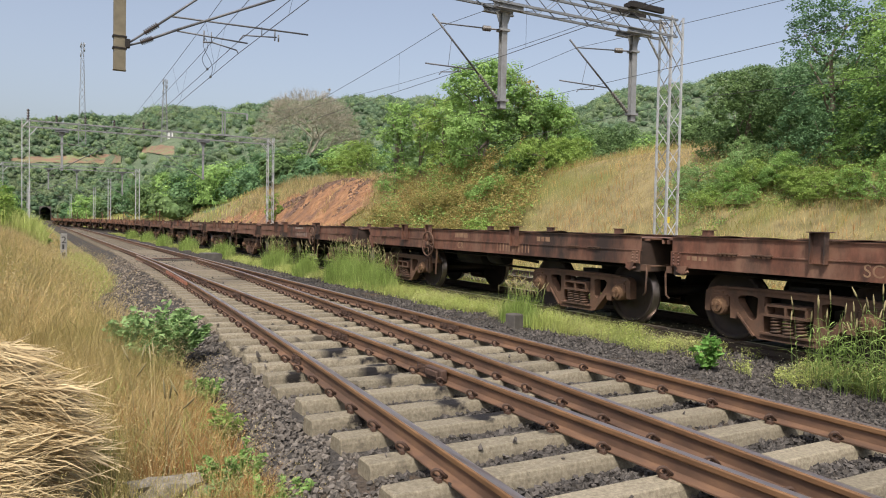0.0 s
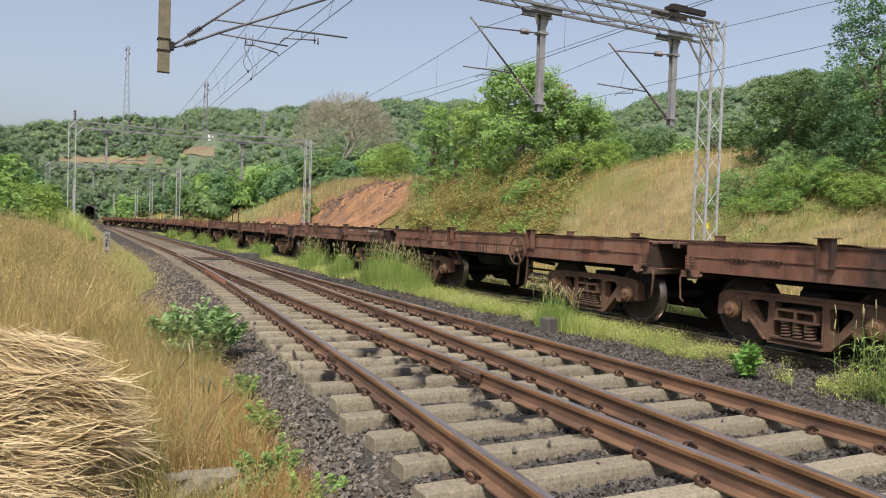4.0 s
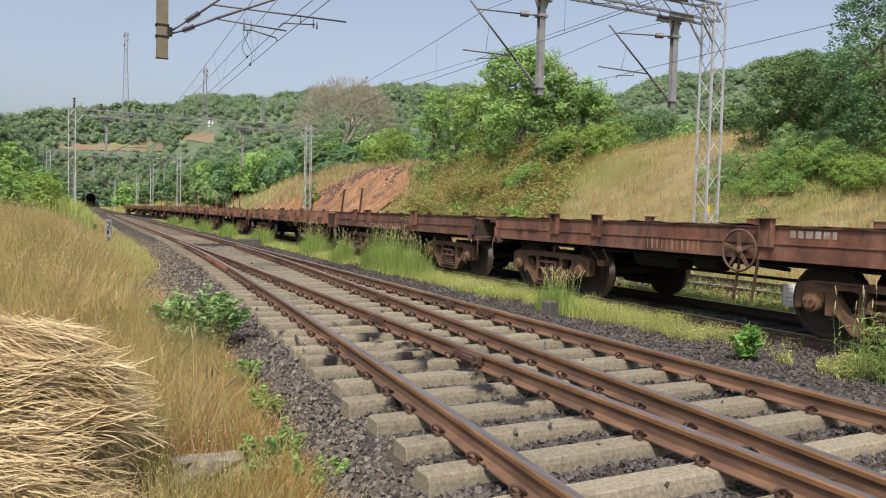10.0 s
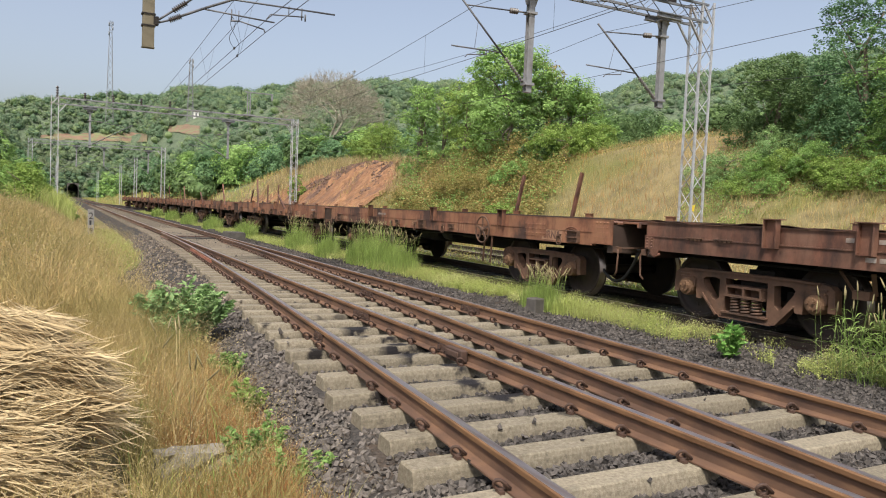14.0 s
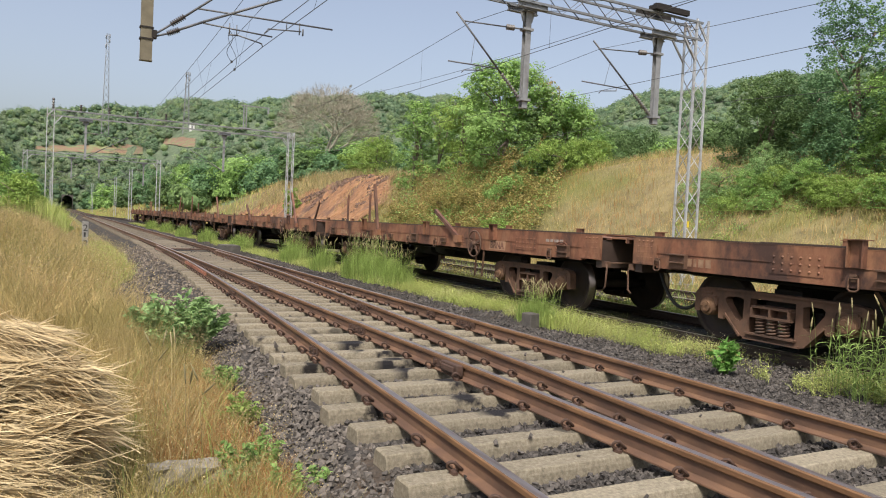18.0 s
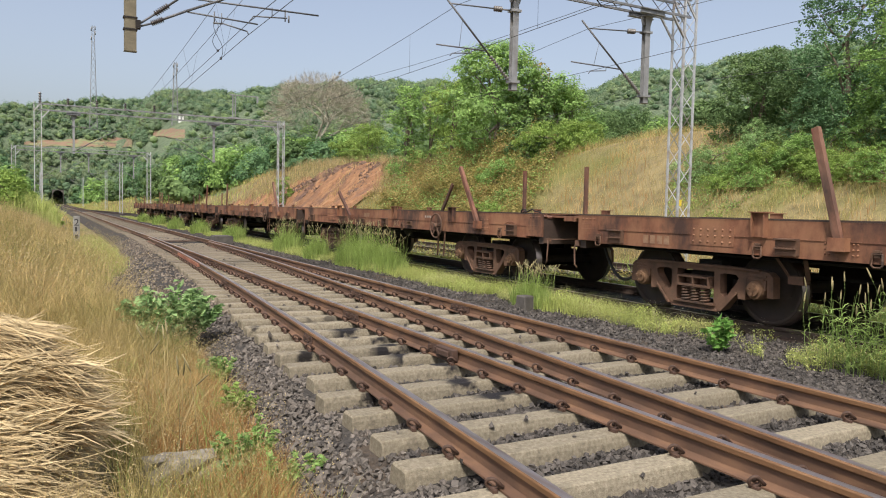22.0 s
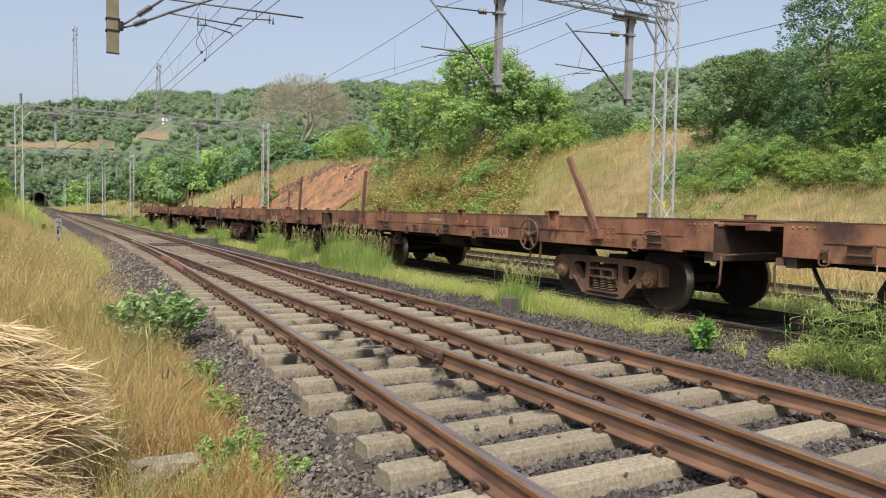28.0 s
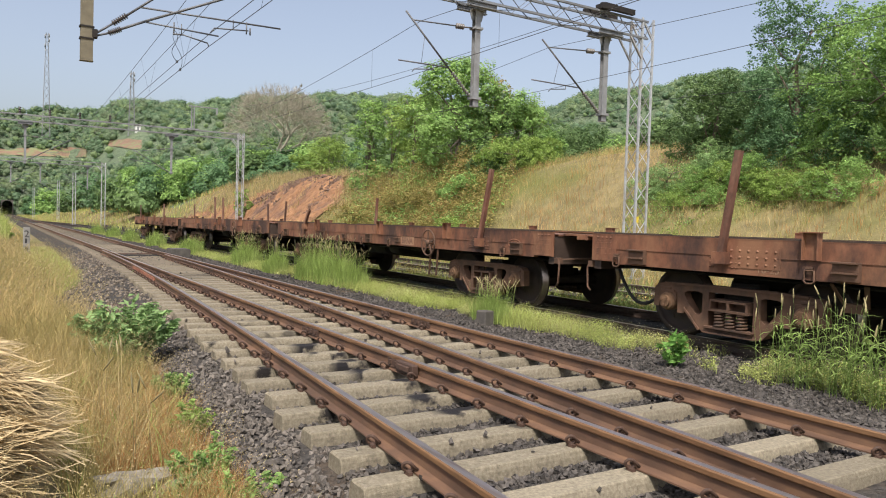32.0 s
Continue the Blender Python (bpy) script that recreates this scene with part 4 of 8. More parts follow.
    if red:
        for k in range(9):
            yk = -h + 0.95 + (length - 1.9) * k / 8
            if (wheel_at and abs(yk - wheel_at[0]) < 0.4) or abs(yk + 4.72) < 0.5 or abs(yk - 4.1) < 0.5:
                continue
            bm = bmesh.new()
            if k % 2 == 0:     # stake pocket with two flanges
                prism(bm, [(-1.42, 0.96), (-1.488, 0.96), (-1.488, 1.035), (-1.522, 1.035), (-1.522, 1.050), (-1.488, 1.050), (-1.488, 1.145), (-1.53, 1.145), (-1.53, 1.162), (-1.42, 1.162)],
                      lambda u, v, q: (u, q, v), yk - 0.14, yk + 0.14)
                part("stake_pocket", bm, M["bogie"], w)
            else:              # little shelf bracket
                prism(bm, [(-1.42, 1.00), (-1.475, 1.02), (-1.475, 1.10), (-1.50, 1.10), (-1.50, 1.116), (-1.42, 1.116)], lambda u, v, q: (u, q, v), yk - 0.10, yk + 0.10)
                part("bracket", bm, M["bogie"], w)
            bm = bmesh.new()   # lashing ring
            yr = yk + 0.42
            zr = 0.985
            box(bm, -1.445, -1.42, yr - 0.03, yr + 0.03, zr + 0.02, zr + 0.09)
            tube(bm, [(-1.447, yr + a, zr + b) for a, b in ((-0.052, 0.06), (-0.062, -0.06), (-0.035, -0.085), (0.035, -0.085), (0.062, -0.06), (0.052, 0.06))], 0.013, 5, closed=True)
            box(bm, -1.46, -1.42, yr - 0.04, yr + 0.04, zr + 0.075, zr + 0.10)
            part("lashing_ring", bm, M["bogie"], w)
        bm = bmesh.new()       # cast oval plate near the end
        ye = -h + 1.05
        tube(bm, [(-1.424, ye + 0.17 * math.cos(q), 1.14 + 0.075 * math.sin(q)) for q in np.linspace(0, math.tau, 20, False)], 0.009, 5, closed=True)
        tube(bm, [(-1.424, ye + 0.11 * math.cos(q), 1.14 + 0.04 * math.sin(q)) for q in np.linspace(0, math.tau, 16, False)], 0.007, 5, closed=True)
        part("oval_plate", bm, mat, w, "raised oval ring cast on the sill")
    else:
        for yk in (h - 0.95, h - 1.45, -h + 1.0, -h + 1.5):     # short bolted straps near the ends
            bm = bmesh.new()
            box(bm, -1.455, -1.42, yk - 0.15, yk + 0.15, 1.165, 1.180)
            for q in range(4):
                box(bm, -1.448, -1.42, yk - 0.13 + 0.07 * q, yk - 0.09 + 0.07 * q, 1.140, 1.165)
            part("bolted_strap", bm, M["bogie"], w)
        y0 = -h + 0.05         # thin rusted floor sheets, curled at the edge
        rng = random.Random(int(length * 10) + len(extras) + int(abs(sum(wheel_at or (3, 1))) * 7) + len(bpy.data.objects) % 97)
        while y0 < h - 0.6:
            y1 = min(h - 0.05, y0 + rng.uniform(1.4, 2.3))
            ph, curl = rng.uniform(0, 6.28), rng.uniform(0.006, 0.026)
            ny = 16
            top_v, bot_v = [], []
            bm = bmesh.new()
            for i in range(ny + 1):
                y = y0 + (y1 - y0 - 0.02) * i / ny
                wave = max(0.0, math.sin(ph + y * 3.1)) * curl + 0.008 * math.sin(y * 11 + ph)
                row = [(-1.425 + 0.012 * math.sin(y * 7), y, 1.380 + wave + 0.006), (-1.30, y, 1.378 + wave * 0.4), (-0.9, y, 1.376)]
                top_v.append([bm.verts.new(q) for q in row])
                bot_v.append([bm.verts.new((a, b, c - 0.007)) for a, b, c in row])
            for i in range(ny):
                for j in range(2):
                    bm.faces.new((top_v[i][j], top_v[i][j + 1], top_v[i + 1][j + 1], top_v[i + 1][j]))
                    bm.faces.new((bot_v[i][j], bot_v[i + 1][j], bot_v[i + 1][j + 1], bot_v[i][j + 1]))
                bm.faces.new((top_v[i][0], top_v[i + 1][0], bot_v[i + 1][0], bot_v[i][0]))
            part("floor_sheet", bm, M["bogie"], w, "thin curled rusty floor sheet")
            y0 = y1 + rng.uniform(0.0, 0.5)
    for fn in extras:
        fn(w)
    return w


def stakes_of(*rows):
    """Stakes: near (-1) or far (+1) side, place along, height of the foot, length, lean towards +y."""
    return [lambda w, q=q: stake(w, q[0] * 1.475, q[1], q[2], q[3], q[4], M["wagon_old"]) for q in rows]


def word(text, y, z, size=0.2, faded=False):
    return lambda w: letters(text, size, M["paint_faded" if faded else "paint_white"], w, -1.4215, y, z)


def number(y, z, digits=11, size=0.16, faded=False, high=False):
    """A painted wagon number, withheld as bars."""
    return lambda w: bars([size * (0.17 if k % 3 else 0.08) for k in range(digits)], size * 0.9, M["paint_faded" if faded else "paint_white"], w, -1.4215 if not high else -1.402, y, z, size * 0.46)


def small_writing(y, z, widths, h=0.055, faded=False, inset=0.0):
    return lambda w: bars(widths, h, M["paint_faded" if faded else "paint_white"], w, -1.4215 + inset, y, z, 0.035)


def cover_plate(y):
    """A small riveted cover plate on the sill."""
    def make(w):
        bm = bmesh.new()
        box(bm, -1.428, -1.42, y - 0.13, y + 0.13, 0.965, 1.14)
        box(bm, -1.434, -1.428, y - 0.07, y + 0.07, 0.98, 1.12)
        rivets(bm, -1.428, [y - 0.105, y + 0.105], [0.985 + 0.034 * q for q in range(5)], r=0.012)
        part("cover_plate", bm, M["bogie"], w)
    return make


def bent_strap(y):
    """A twisted strap left lying on the deck."""
    def make(w):
        bm = bmesh.new()
        tube(bm, [(1.0, y + 0.9 - 0.11 * k, 1.36 + 0.09 * math.sin(k * 0.42) + 0.02 * math.sin(k * 2.1)) for k in range(11)], 0.018, 5)
        tube(bm, [(1.05, y + 0.9 + 0.11 * math.sin(k * 1.1), 1.40 + 0.07 * math.cos(k * 1.1)) for k in range(9)], 0.022, 5)
        part("bent_strap", bm, M["under"], w, "twisted dark strap lying on the deck")
    return make


def stencil(y):
    """The class plate: brown letters on a cream panel."""
    def make(w):
        bm = bmesh.new()
        box(bm, -1.4245, -1.42, y - 0.30, y + 0.30, 0.965, 1.155)
        pl = part("class_plate", bm, M["plate_cream"], w, "worn cream panel with brown stencilled letters")
        letters("BRNA", 0.19, M["wagon_old"], pl, -1.4248, y, 0.995, bold=0.006)
    return make


def bent_bar(y):
    def make(w):
        bm = bmesh.new()
        for d in (-0.16, 0.10):
            angle_bar(bm, (-1.40, y + d, 0.92), (-1.36, y + d + 0.02, 0.36), 0.055, 0.02)
        angle_bar(bm, (-1.44, y + 0.28, 0.92), (-1.46, y - 0.10, 1.22), 0.06, 0.02)
        part("brake_hanger", bm, M["bogie"], w, "brake hanger left without its wheel")
    return make


def hose(y, e):
    """A sagging rubber brake hose below the end of a wagon."""
    def make(w):
        bm = bmesh.new()
        pts = [(-0.85, y + e * (0.15 - 1.15 * k / 14), 0.86 - 0.52 * math.sin(math.pi * (k / 14) ** 0.85)) for k in range(15)]
        tube(bm, pts, 0.027, 7)
        tube(bm, [(-0.85, y + e * 0.3, 0.90), (-0.85, y - e * 0.35, 0.92), (-0.85, y - e * 0.7, 0.90)], 0.02, 6)
        box(bm, -0.90, -0.80, y - 0.12, y + 0.12, 0.86, 0.94)
        part("brake_hose", bm, M["rubber"], w, "black sagging rubber brake hose")
    return make


def white_dashes(y):
    return small_writing(y, 1.25, [0.07, 0.1, 0.05, 0.12, 0.07, 0.09, 0.1], 0.06, inset=0.02)


EXTRAS = {
    0: [word("SC", 2.15, 1.0, 0.2, True), small_writing(4.5, 1.06, [0.05, 0.08, 0.04, 0.06], faded=True)],
    1: [cover_plate(4.33), word("CR", 0.2, 1.0, 0.18, True), number(-1.7, 1.0, 11, 0.17, True), small_writing(0.2, 1.22, [0.14, 0.16, 0.14], 0.10, True, 0.02), small_writing(-2.6, 1.22, [0.1, 0.08, 0.12], 0.08, True, 0.02)],
    2: [cover_plate(-4.33), number(-0.07, 1.0, 11, 0.19), white_dashes(0.2), small_writing(1.6, 1.29, [0.2, 0.06, 0.16], 0.04, inset=0.02)],
    3: [word("SE", 2.0, 1.03, 0.20), number(-0.33, 0.98, 11, 0.19, True), small_writing(0.9, 1.26, [0.16, 0.05, 0.1], 0.04, True, 0.02)],
    4: [word("SE", 0.5, 1.02, 0.17, True), number(-0.55, 1.0, 10, 0.17, True), white_dashes(-4.1), white_dashes(-1.9), bent_bar(-1.54)],
    5: [number(-0.15, 0.99, 11, 0.17, True), small_writing(-2.4, 1.24, [0.08, 0.07, 0.09, 0.07, 0.08, 0.05], 0.09, inset=0.02), small_writing(-3.4, 1.24, [0.05, 0.06], 0.08, inset=0.02)],
    6: [word("ER", 0.78, 1.02, 0.19, True), number(-0.20, 1.0, 11, 0.17, True), small_writing(1.6, 1.24, [0.1, 0.05, 0.12, 0.08], 0.05, inset=0.02), small_writing(-1.0, 1.22, [0.08, 0.06, 0.1, 0.08], 0.07, True, 0.02),
        small_writing(1.45, 1.04, [0.12, 0.1], 0.05)],
    7: [stencil(-5.25), word("SEC", 0.5, 1.0, 0.19, True), number(-1.85, 0.98, 5, 0.18, True), small_writing(5.64, 1.0, [0.09, 0.09, 0.05, 0.09, 0.09], 0.11, True), hose(6.7, 1), hose(-6.7, -1),
        small_writing(2.6, 1.22, [0.1, 0.08, 0.12, 0.1], 0.05), *stakes_of((1, 0.38, 1.35, 1.1, -18), (1, -2.04, 1.35, 1.1, -16))],
    8: [stencil(-3.72), word("SEC", 0.42, 1.0, 0.19, True), number(-1.3, 0.98, 5, 0.17, True), small_writing(5.1, 0.99, [0.1, 0.1, 0.1, 0.1], 0.12, True), hose(6.7, 1), small_writing(-5.6, 1.2, [0.1, 0.08, 0.12, 0.1], 0.05),
        *stakes_of((-1, -2.19, 1.16, 1.25, 63), (-1, 2.31, 1.16, 1.32, 15))],
    9: [word("SEC", -0.67, 0.99, 0.19, True), number(1.28, 0.97, 5, 0.17, True), small_writing(1.3, 1.17, [0.1, 0.1, 0.1], 0.10, True), hose(6.7, 1), small_writing(-2.4, 1.22, [0.06, 0.1, 0.08], 0.05),
        *stakes_of((-1, -4.7, 1.16, 1.38, 33), (1, -2.1, 1.35, 1.09, 0), (1, -4.5, 1.35, 1.09, 0), (1, 2.3, 1.35, 1.06, -38), (-1, 2.4, 1.16, 1.22, 54)), bent_strap(-3.6)],
    10: [stencil(-1.9), word("10-23", 3.9, 0.97, 0.13, True), small_writing(0.6, 1.22, [0.1, 0.08, 0.12, 0.1], 0.05), small_writing(-0.6, 1.2, [0.08, 0.1, 0.08], 0.06), hose(6.7, 1),
         *stakes_of((-1, -4.7, 1.16, 1.38, 32), (-1, 4.52, 1.16, 1.30, -9))],
    11: [stencil(-1.9), word("SEC", 1.2, 1.0, 0.19, True), hose(6.7, 1), *stakes_of((-1, -4.8, 1.16, 1.35, -14), (-1, 4.3, 1.3, 0.6, -40), (1, 5.6, 1.35, 0.9, -6))],
    12: [number(-1.2, 0.98, 5, 0.17, True), *stakes_of((-1, 0.06, 1.2, 1.09, 2), (-1, -1.2, 1.2, 1.05, 2), (1, 2.2, 1.35, 0.8, 4), (1, -0.1, 1.35, 0.9, -8))],
    13: [number(-1.2, 0.98, 5, 0.17, True), *stakes_of((-1, 4.1, 1.2, 0.9, 2), (1, 2.5, 1.35, 0.9, 0), (-1, -3.5, 1.2, 0.9, 0))],
}

# far end of each wagon in the train's own measure, then its make-up
ENDS = [7.11, 17.61, 28.34, 39.03, 49.83, 60.56, 71.34, 85.80, 100.25, 114.95, 129.68, 144.3, 158.9, 173.4]
WAGONS = []
for i, far_end in enumerate(ENDS):
    red = i >= 7
    length = 13.72 if red else 9.90
    mat = M["wagon_red"] if red else M["wagon_old"]
    mid = far_end - length / 2
    whl = {0: (-1.45, 5), 1: (1.44, 6), 4: None}.get(i, (-3.0, 5) if red else (-1.45, 5))
    WAGONS.append((wagon("long" if red else "short", length, mat, whl, EXTRAS.get(i, [])), mid, length, red))

# ---- sleepers, clips, joints and stones of the turnout ----
SLEEPER_Y0, SLEEPER_STEP = 3.06, 0.5675


def sleeper_mesh(length):
    """A pre-stressed concrete sleeper: sloped sides and bevelled ends; origin at its left end, top at z = 0."""
    bm = bmesh.new()
    sec = [(-0.130, -0.21), (-0.104, -0.04), (-0.092, -0.007), (-0.084, 0.0), (0.084, 0.0), (0.092, -0.007), (0.104, -0.04), (0.130, -0.21)]
    rings = []
    for x, dz in ((0, -0.012), (0.012, 0.0), (length - 0.012, 0.0), (length, -0.012)):
        rings.append([bm.verts.new((x, y * (0.97 if dz else 1), z + (dz if z > -0.1 else 0))) for y, z in sec])
    for a, b in zip(rings, rings[1:]):
        for k in range(len(sec)):
            bm.faces.new((a[k], b[k], b[(k + 1) % len(sec)], a[(k + 1) % len(sec)]))
    bm.faces.new(rings[0]), bm.faces.new(rings[-1][::-1])
    bmesh.ops.recalc_face_normals(bm, faces=bm.faces)
    return bm


rs = random.Random(4)
sleeper_cache = {}
SEATS = []                                   # where rails rest: (x, y)
for k in range(-14, 64):
    y = SLEEPER_Y0 + SLEEPER_STEP * k
    left = float(branch_x(y)) - 0.42
    length = round(RAIL_B + GAUGE + 0.50 - left, 1)
    key = (length, k in (4, 6, 7, 10, 13, 16))     # some are black with oil
    if key not in sleeper_cache:
        sleeper_cache[key] = part("sleeper", sleeper_mesh(length), M["oiled_concrete" if key[1] else "concrete"], turnout)
        ob = sleeper_cache[key]
    else:
        ob = again(sleeper_cache[key], turnout, Matrix())
    ob.matrix_basis = pose(left + rs.uniform(-0.05, 0.05), y + rs.uniform(-0.015, 0.015), -0.052 + rs.uniform(-0.006, 0.004), 0, 0, rs.uniform(-0.5, 0.5))
    b = float(branch_x(y))
    if y < 27:
        SEATS += [(b, y), (RAIL_B, y), (b + GAUGE, y), (RAIL_B + GAUGE, y)]
    else:
        SEATS += [(RAIL_B, y), (RAIL_B + GAUGE, y)]


def clip_mesh(side):
    """A bent spring clip with its cast shoulder, beside a rail foot."""
    bm = bmesh.new()
    s = side
    c, u, v = Vector((s * 0.106, 0.0, 0.044)), Vector((s * 0.86, 0.42, 0.08)).normalized(), Vector((s * 0.22, -0.30, 0.93)).normalized()
    ring = [c + (u * math.cos(q) + v * math.sin(q)) * 0.033 for q in np.linspace(2.5, 2.5 + math.tau * 0.92, 12)]
    tube(bm, ring + [Vector((s * 0.055, -0.03, 0.026))], 0.0105, 6)
    tube(bm, [ring[0], Vector((s * 0.05, 0.05, 0.026))], 0.0105, 6)
    box(bm, min(s * 0.085, s * 0.115), max(s * 0.085, s * 0.115), -0.03, 0.03, -0.005, 0.016)
    return bm


clip_near = {s: None for s in (-1, 1)}
joined_pts = []
count = 0
SEATS.sort(key=lambda q: math.hypot(q[0], q[1]))
for x, y in SEATS:
    if abs(x - RAIL_B) < 0.02 and -1 < y - TOE:
        continue
    for s in (-1, 1):
        m = pose(x, y, -0.05, 0, 0, rs.uniform(-8, 8))
        if count < 292 and 1.0 < y < 22:
            if clip_near[s] is None:
                clip_near[s] = part("spring_clip", clip_mesh(s), M["clip"], turnout)
                clip_near[s].matrix_basis = m
            else:
                again(clip_near[s], turnout, m)
            count += 1
        elif y > 1.0:
            joined_pts.append((s, m))
bm = bmesh.new()
for s, m in joined_pts:
    before = len(bm.verts)
    tube(bm, [m @ Vector(p) for p in ((s * 0.06, 0.05, 0.03), (s * 0.13, 0.05, 0.045), (s * 0.145, 0.0, 0.06), (s * 0.08, -0.04, 0.055), (s * 0.10, 0.012, 0.02))], 0.014, 4)
tagged(part("spring_clips", bm, M["clip"], turnout), kind="stuff")


def fishplate(y, x, s, n=4, parent=None):
    """A bolted joint bar on the web of a rail."""
    bm = bmesh.new()
    L = 0.13 * n
    a, b = sorted((s * 0.012, s * 0.036))
    box(bm, a, b, -L / 2, L / 2, -0.115, -0.045)
    box(bm, min(s * 0.012, s * 0.05), max(s * 0.012, s * 0.05), -L / 2, L / 2, -0.128, -0.113)
    for k in range(n):
        yk = -L / 2 + 0.065 + 0.13 * k
        p, q = sorted((s * 0.036, s * 0.062))
        box(bm, p, q, yk - 0.019, yk + 0.019, -0.099, -0.061)
    return part("fishplate", bm, M["clip"], parent or turnout, "rusty bolted fishplate", at=pose(x, y, RAIL_Z))


for y in (6.25, 8.72, 14.3):
    fishplate(y, RAIL_B, -1)
fishplate(8.9, RAIL_B + GAUGE, -1)
fishplate(10.0, RAIL_B + GAUGE, -1, 2)
fishplate(10.9, float(branch_x(10.9)) + GAUGE, -1)
fishplate(7.35, float(branch_x(7.35)), -1, 2)
fishplate(13.2, float(branch_x(13.2)), -1)
fishplate(17.5, RAIL_B, -1)
# heel block and spacer on the rails that close towards the points
bm = bmesh.new()
box(bm, -0.10, -0.03, -0.17, 0.17, -0.13, -0.02)
box(bm, -0.125, -0.10, -0.12, 0.12, -0.10, -0.04)
bmesh.ops.bevel(bm, geom=bm.edges[:], offset=0.008, segments=1, affect='EDGES')
part("heel_block", bm, M["clip"], turnout, "rusty cast block bolted to the rail", at=pose(RAIL_B, 6.05, RAIL_Z))
for k in range(14):
    bm = bmesh.new()
    box(bm, -0.05, 0.012, 0, 0.17, -0.10, -0.03)
    yk = 17.0 + 0.30 * k
    part("rail_block", bm, M["red_paint"], turnout, "block with flaked red paint on the stock rail", at=pose(float(branch_x(yk)) - 0.012, yk, RAIL_Z, 0, 0, -2.3))

# point gear at the toe of the turnout
gear = empty("point_gear", pose(5.85, 29.6, 0), label="low dark point machine beside the switch blades", category="point machine")
bm = bmesh.new()
box(bm, -0.35, 0.35, -0.55, 0.55, -0.12, 0.20)
bmesh.ops.bevel(bm, geom=bm.edges[:], offset=0.03, segments=2, affect='EDGES')
part("casing", bm, M["dark_stone"], gear)
bm = bmesh.new()
tube(bm, [(-0.3, 0.1, 0.0), (-2.6, 0.1, -0.02)], 0.025, 6)
tube(bm, [(-0.3, -0.25, 0.0), (-2.6, -0.25, -0.02)], 0.02, 6)
part("rodding", bm, M["clip"], gear)
bm = bmesh.new()
box(bm, -2.70, -0.45, -0.9, -0.45, -0.10, -0.03)
part("long_tie", bm, M["under"], gear)

# ballast stones: the nearest lie loose over the bed
ns = np.random.RandomState(11)


def stones(name, n, xs, ys, zs, size, mat, parent=None, squash=0.7):
    """Angular broken stones, each a jittered block with its own turn."""
    base = np.array([(-1, -1, -1), (1, -1, -1), (1, 1, -1), (-1, 1, -1), (-1, -1, 1), (1, -1, 1), (1, 1, 1), (-1, 1, 1)], float)
    quads = np.array([(3, 2, 1, 0), (4, 5, 6, 7), (0, 1, 5, 4), (1, 2, 6, 5), (2, 3, 7, 6), (3, 0, 4, 7)])
    v = base[None] * (1 + ns.uniform(-0.72, 0.22, (n, 8, 3)))
    v *= (size * ns.uniform(0.55, 1.25, (n, 1)))[:, None, :] * np.array([1, 0.8, squash]) * ns.uniform(0.7, 1.3, (n, 1, 3)) * 0.62
    q = ns.normal(size=(n, 4))
    q /= np.linalg.norm(q, axis=1, keepdims=True)
    w, x, y, z = q.T
    R = np.stack([1 - 2 * (y * y + z * z), 2 * (x * y - z * w), 2 * (x * z + y * w), 2 * (x * y + z * w), 1 - 2 * (x * x + z * z), 2 * (y * z - x * w),
                  2 * (x * z - y * w), 2 * (y * z + x * w), 1 - 2 * (x * x + y * y)], -1).reshape(n, 3, 3)
    v = np.einsum('nij,nkj->nki', R, v) + np.stack([xs, ys, zs], -1)[:, None, :]
    f = (quads[None] + 8 * np.arange(n)[:, None, None]).reshape(-1, 4)
    ob = raw_mesh(name, v.reshape(-1, 3), f, mat, parent)
    tagged(ob, kind="stuff")
    return ob


def bed_stones(n, y0, y1, size, lo=-1.3, hi=2.15):
    ys = y0 + (y1 - y0) * ns.uniform(0, 1, n) ** 1.25
    t = ns.uniform(0, 1, n)
    xs = (branch_x(ys) + lo - 1.1 * np.exp(-((ys - 16.0) / 5.0) ** 2)) * (1 - t) + (RAIL_B + GAUGE + hi) * t
    phase = np.abs(((ys - SLEEPER_Y0) / SLEEPER_STEP + 0.5) % 1 - 0.5) * SLEEPER_STEP
    on_sleeper = (phase < 0.125) & (xs > branch_x(ys) - 0.45) & (xs < RAIL_B + GAUGE + 0.5)
    keep = ~on_sleeper | (ns.uniform(0, 1, n) < 0.006)
    lift = np.where(on_sleeper, 0.10, 0.0)
    xs, ys, lift = xs[keep], ys[keep], lift[keep]
    return xs, ys, bed_height(xs, ys) + lift + ns.uniform(-0.012, 0.018, len(xs))


for n_s, y0, y1, sz in ((26000, 2.6, 6.8, 0.034), (15000, 6.8, 13.0, 0.042), (11000, 13.0, 34.0, 0.048)):
    xs, ys, zs = bed_stones(n_s, y0, y1, sz)
    inner = xs > branch_x(ys) - 0.30 + 0.15 * ripple(xs, ys, 1.9)
    dusty = ~inner & (ys > 11.0 + 1.6 * ripple(xs, ys, 1.0))
    for sel, mt, nm, lab in ((dusty, "gravel", "gravel", "dusty brown gravel beside the turnout"), (~inner & ~dusty, "stone", "shoulder_stones", "loose grey crushed stones on the ballast shoulder"), (inner & (ns.uniform(0, 1, len(xs)) < 0.8), "stone_dark", "ballast_stones", "loose oil-dark crushed stones between the sleepers")):
        if not sel.any():
            continue
        tagged(stones(nm, int(sel.sum()), xs[sel], ys[sel], zs[sel], sz, M[mt]), lab, "ballast", kind="stuff")

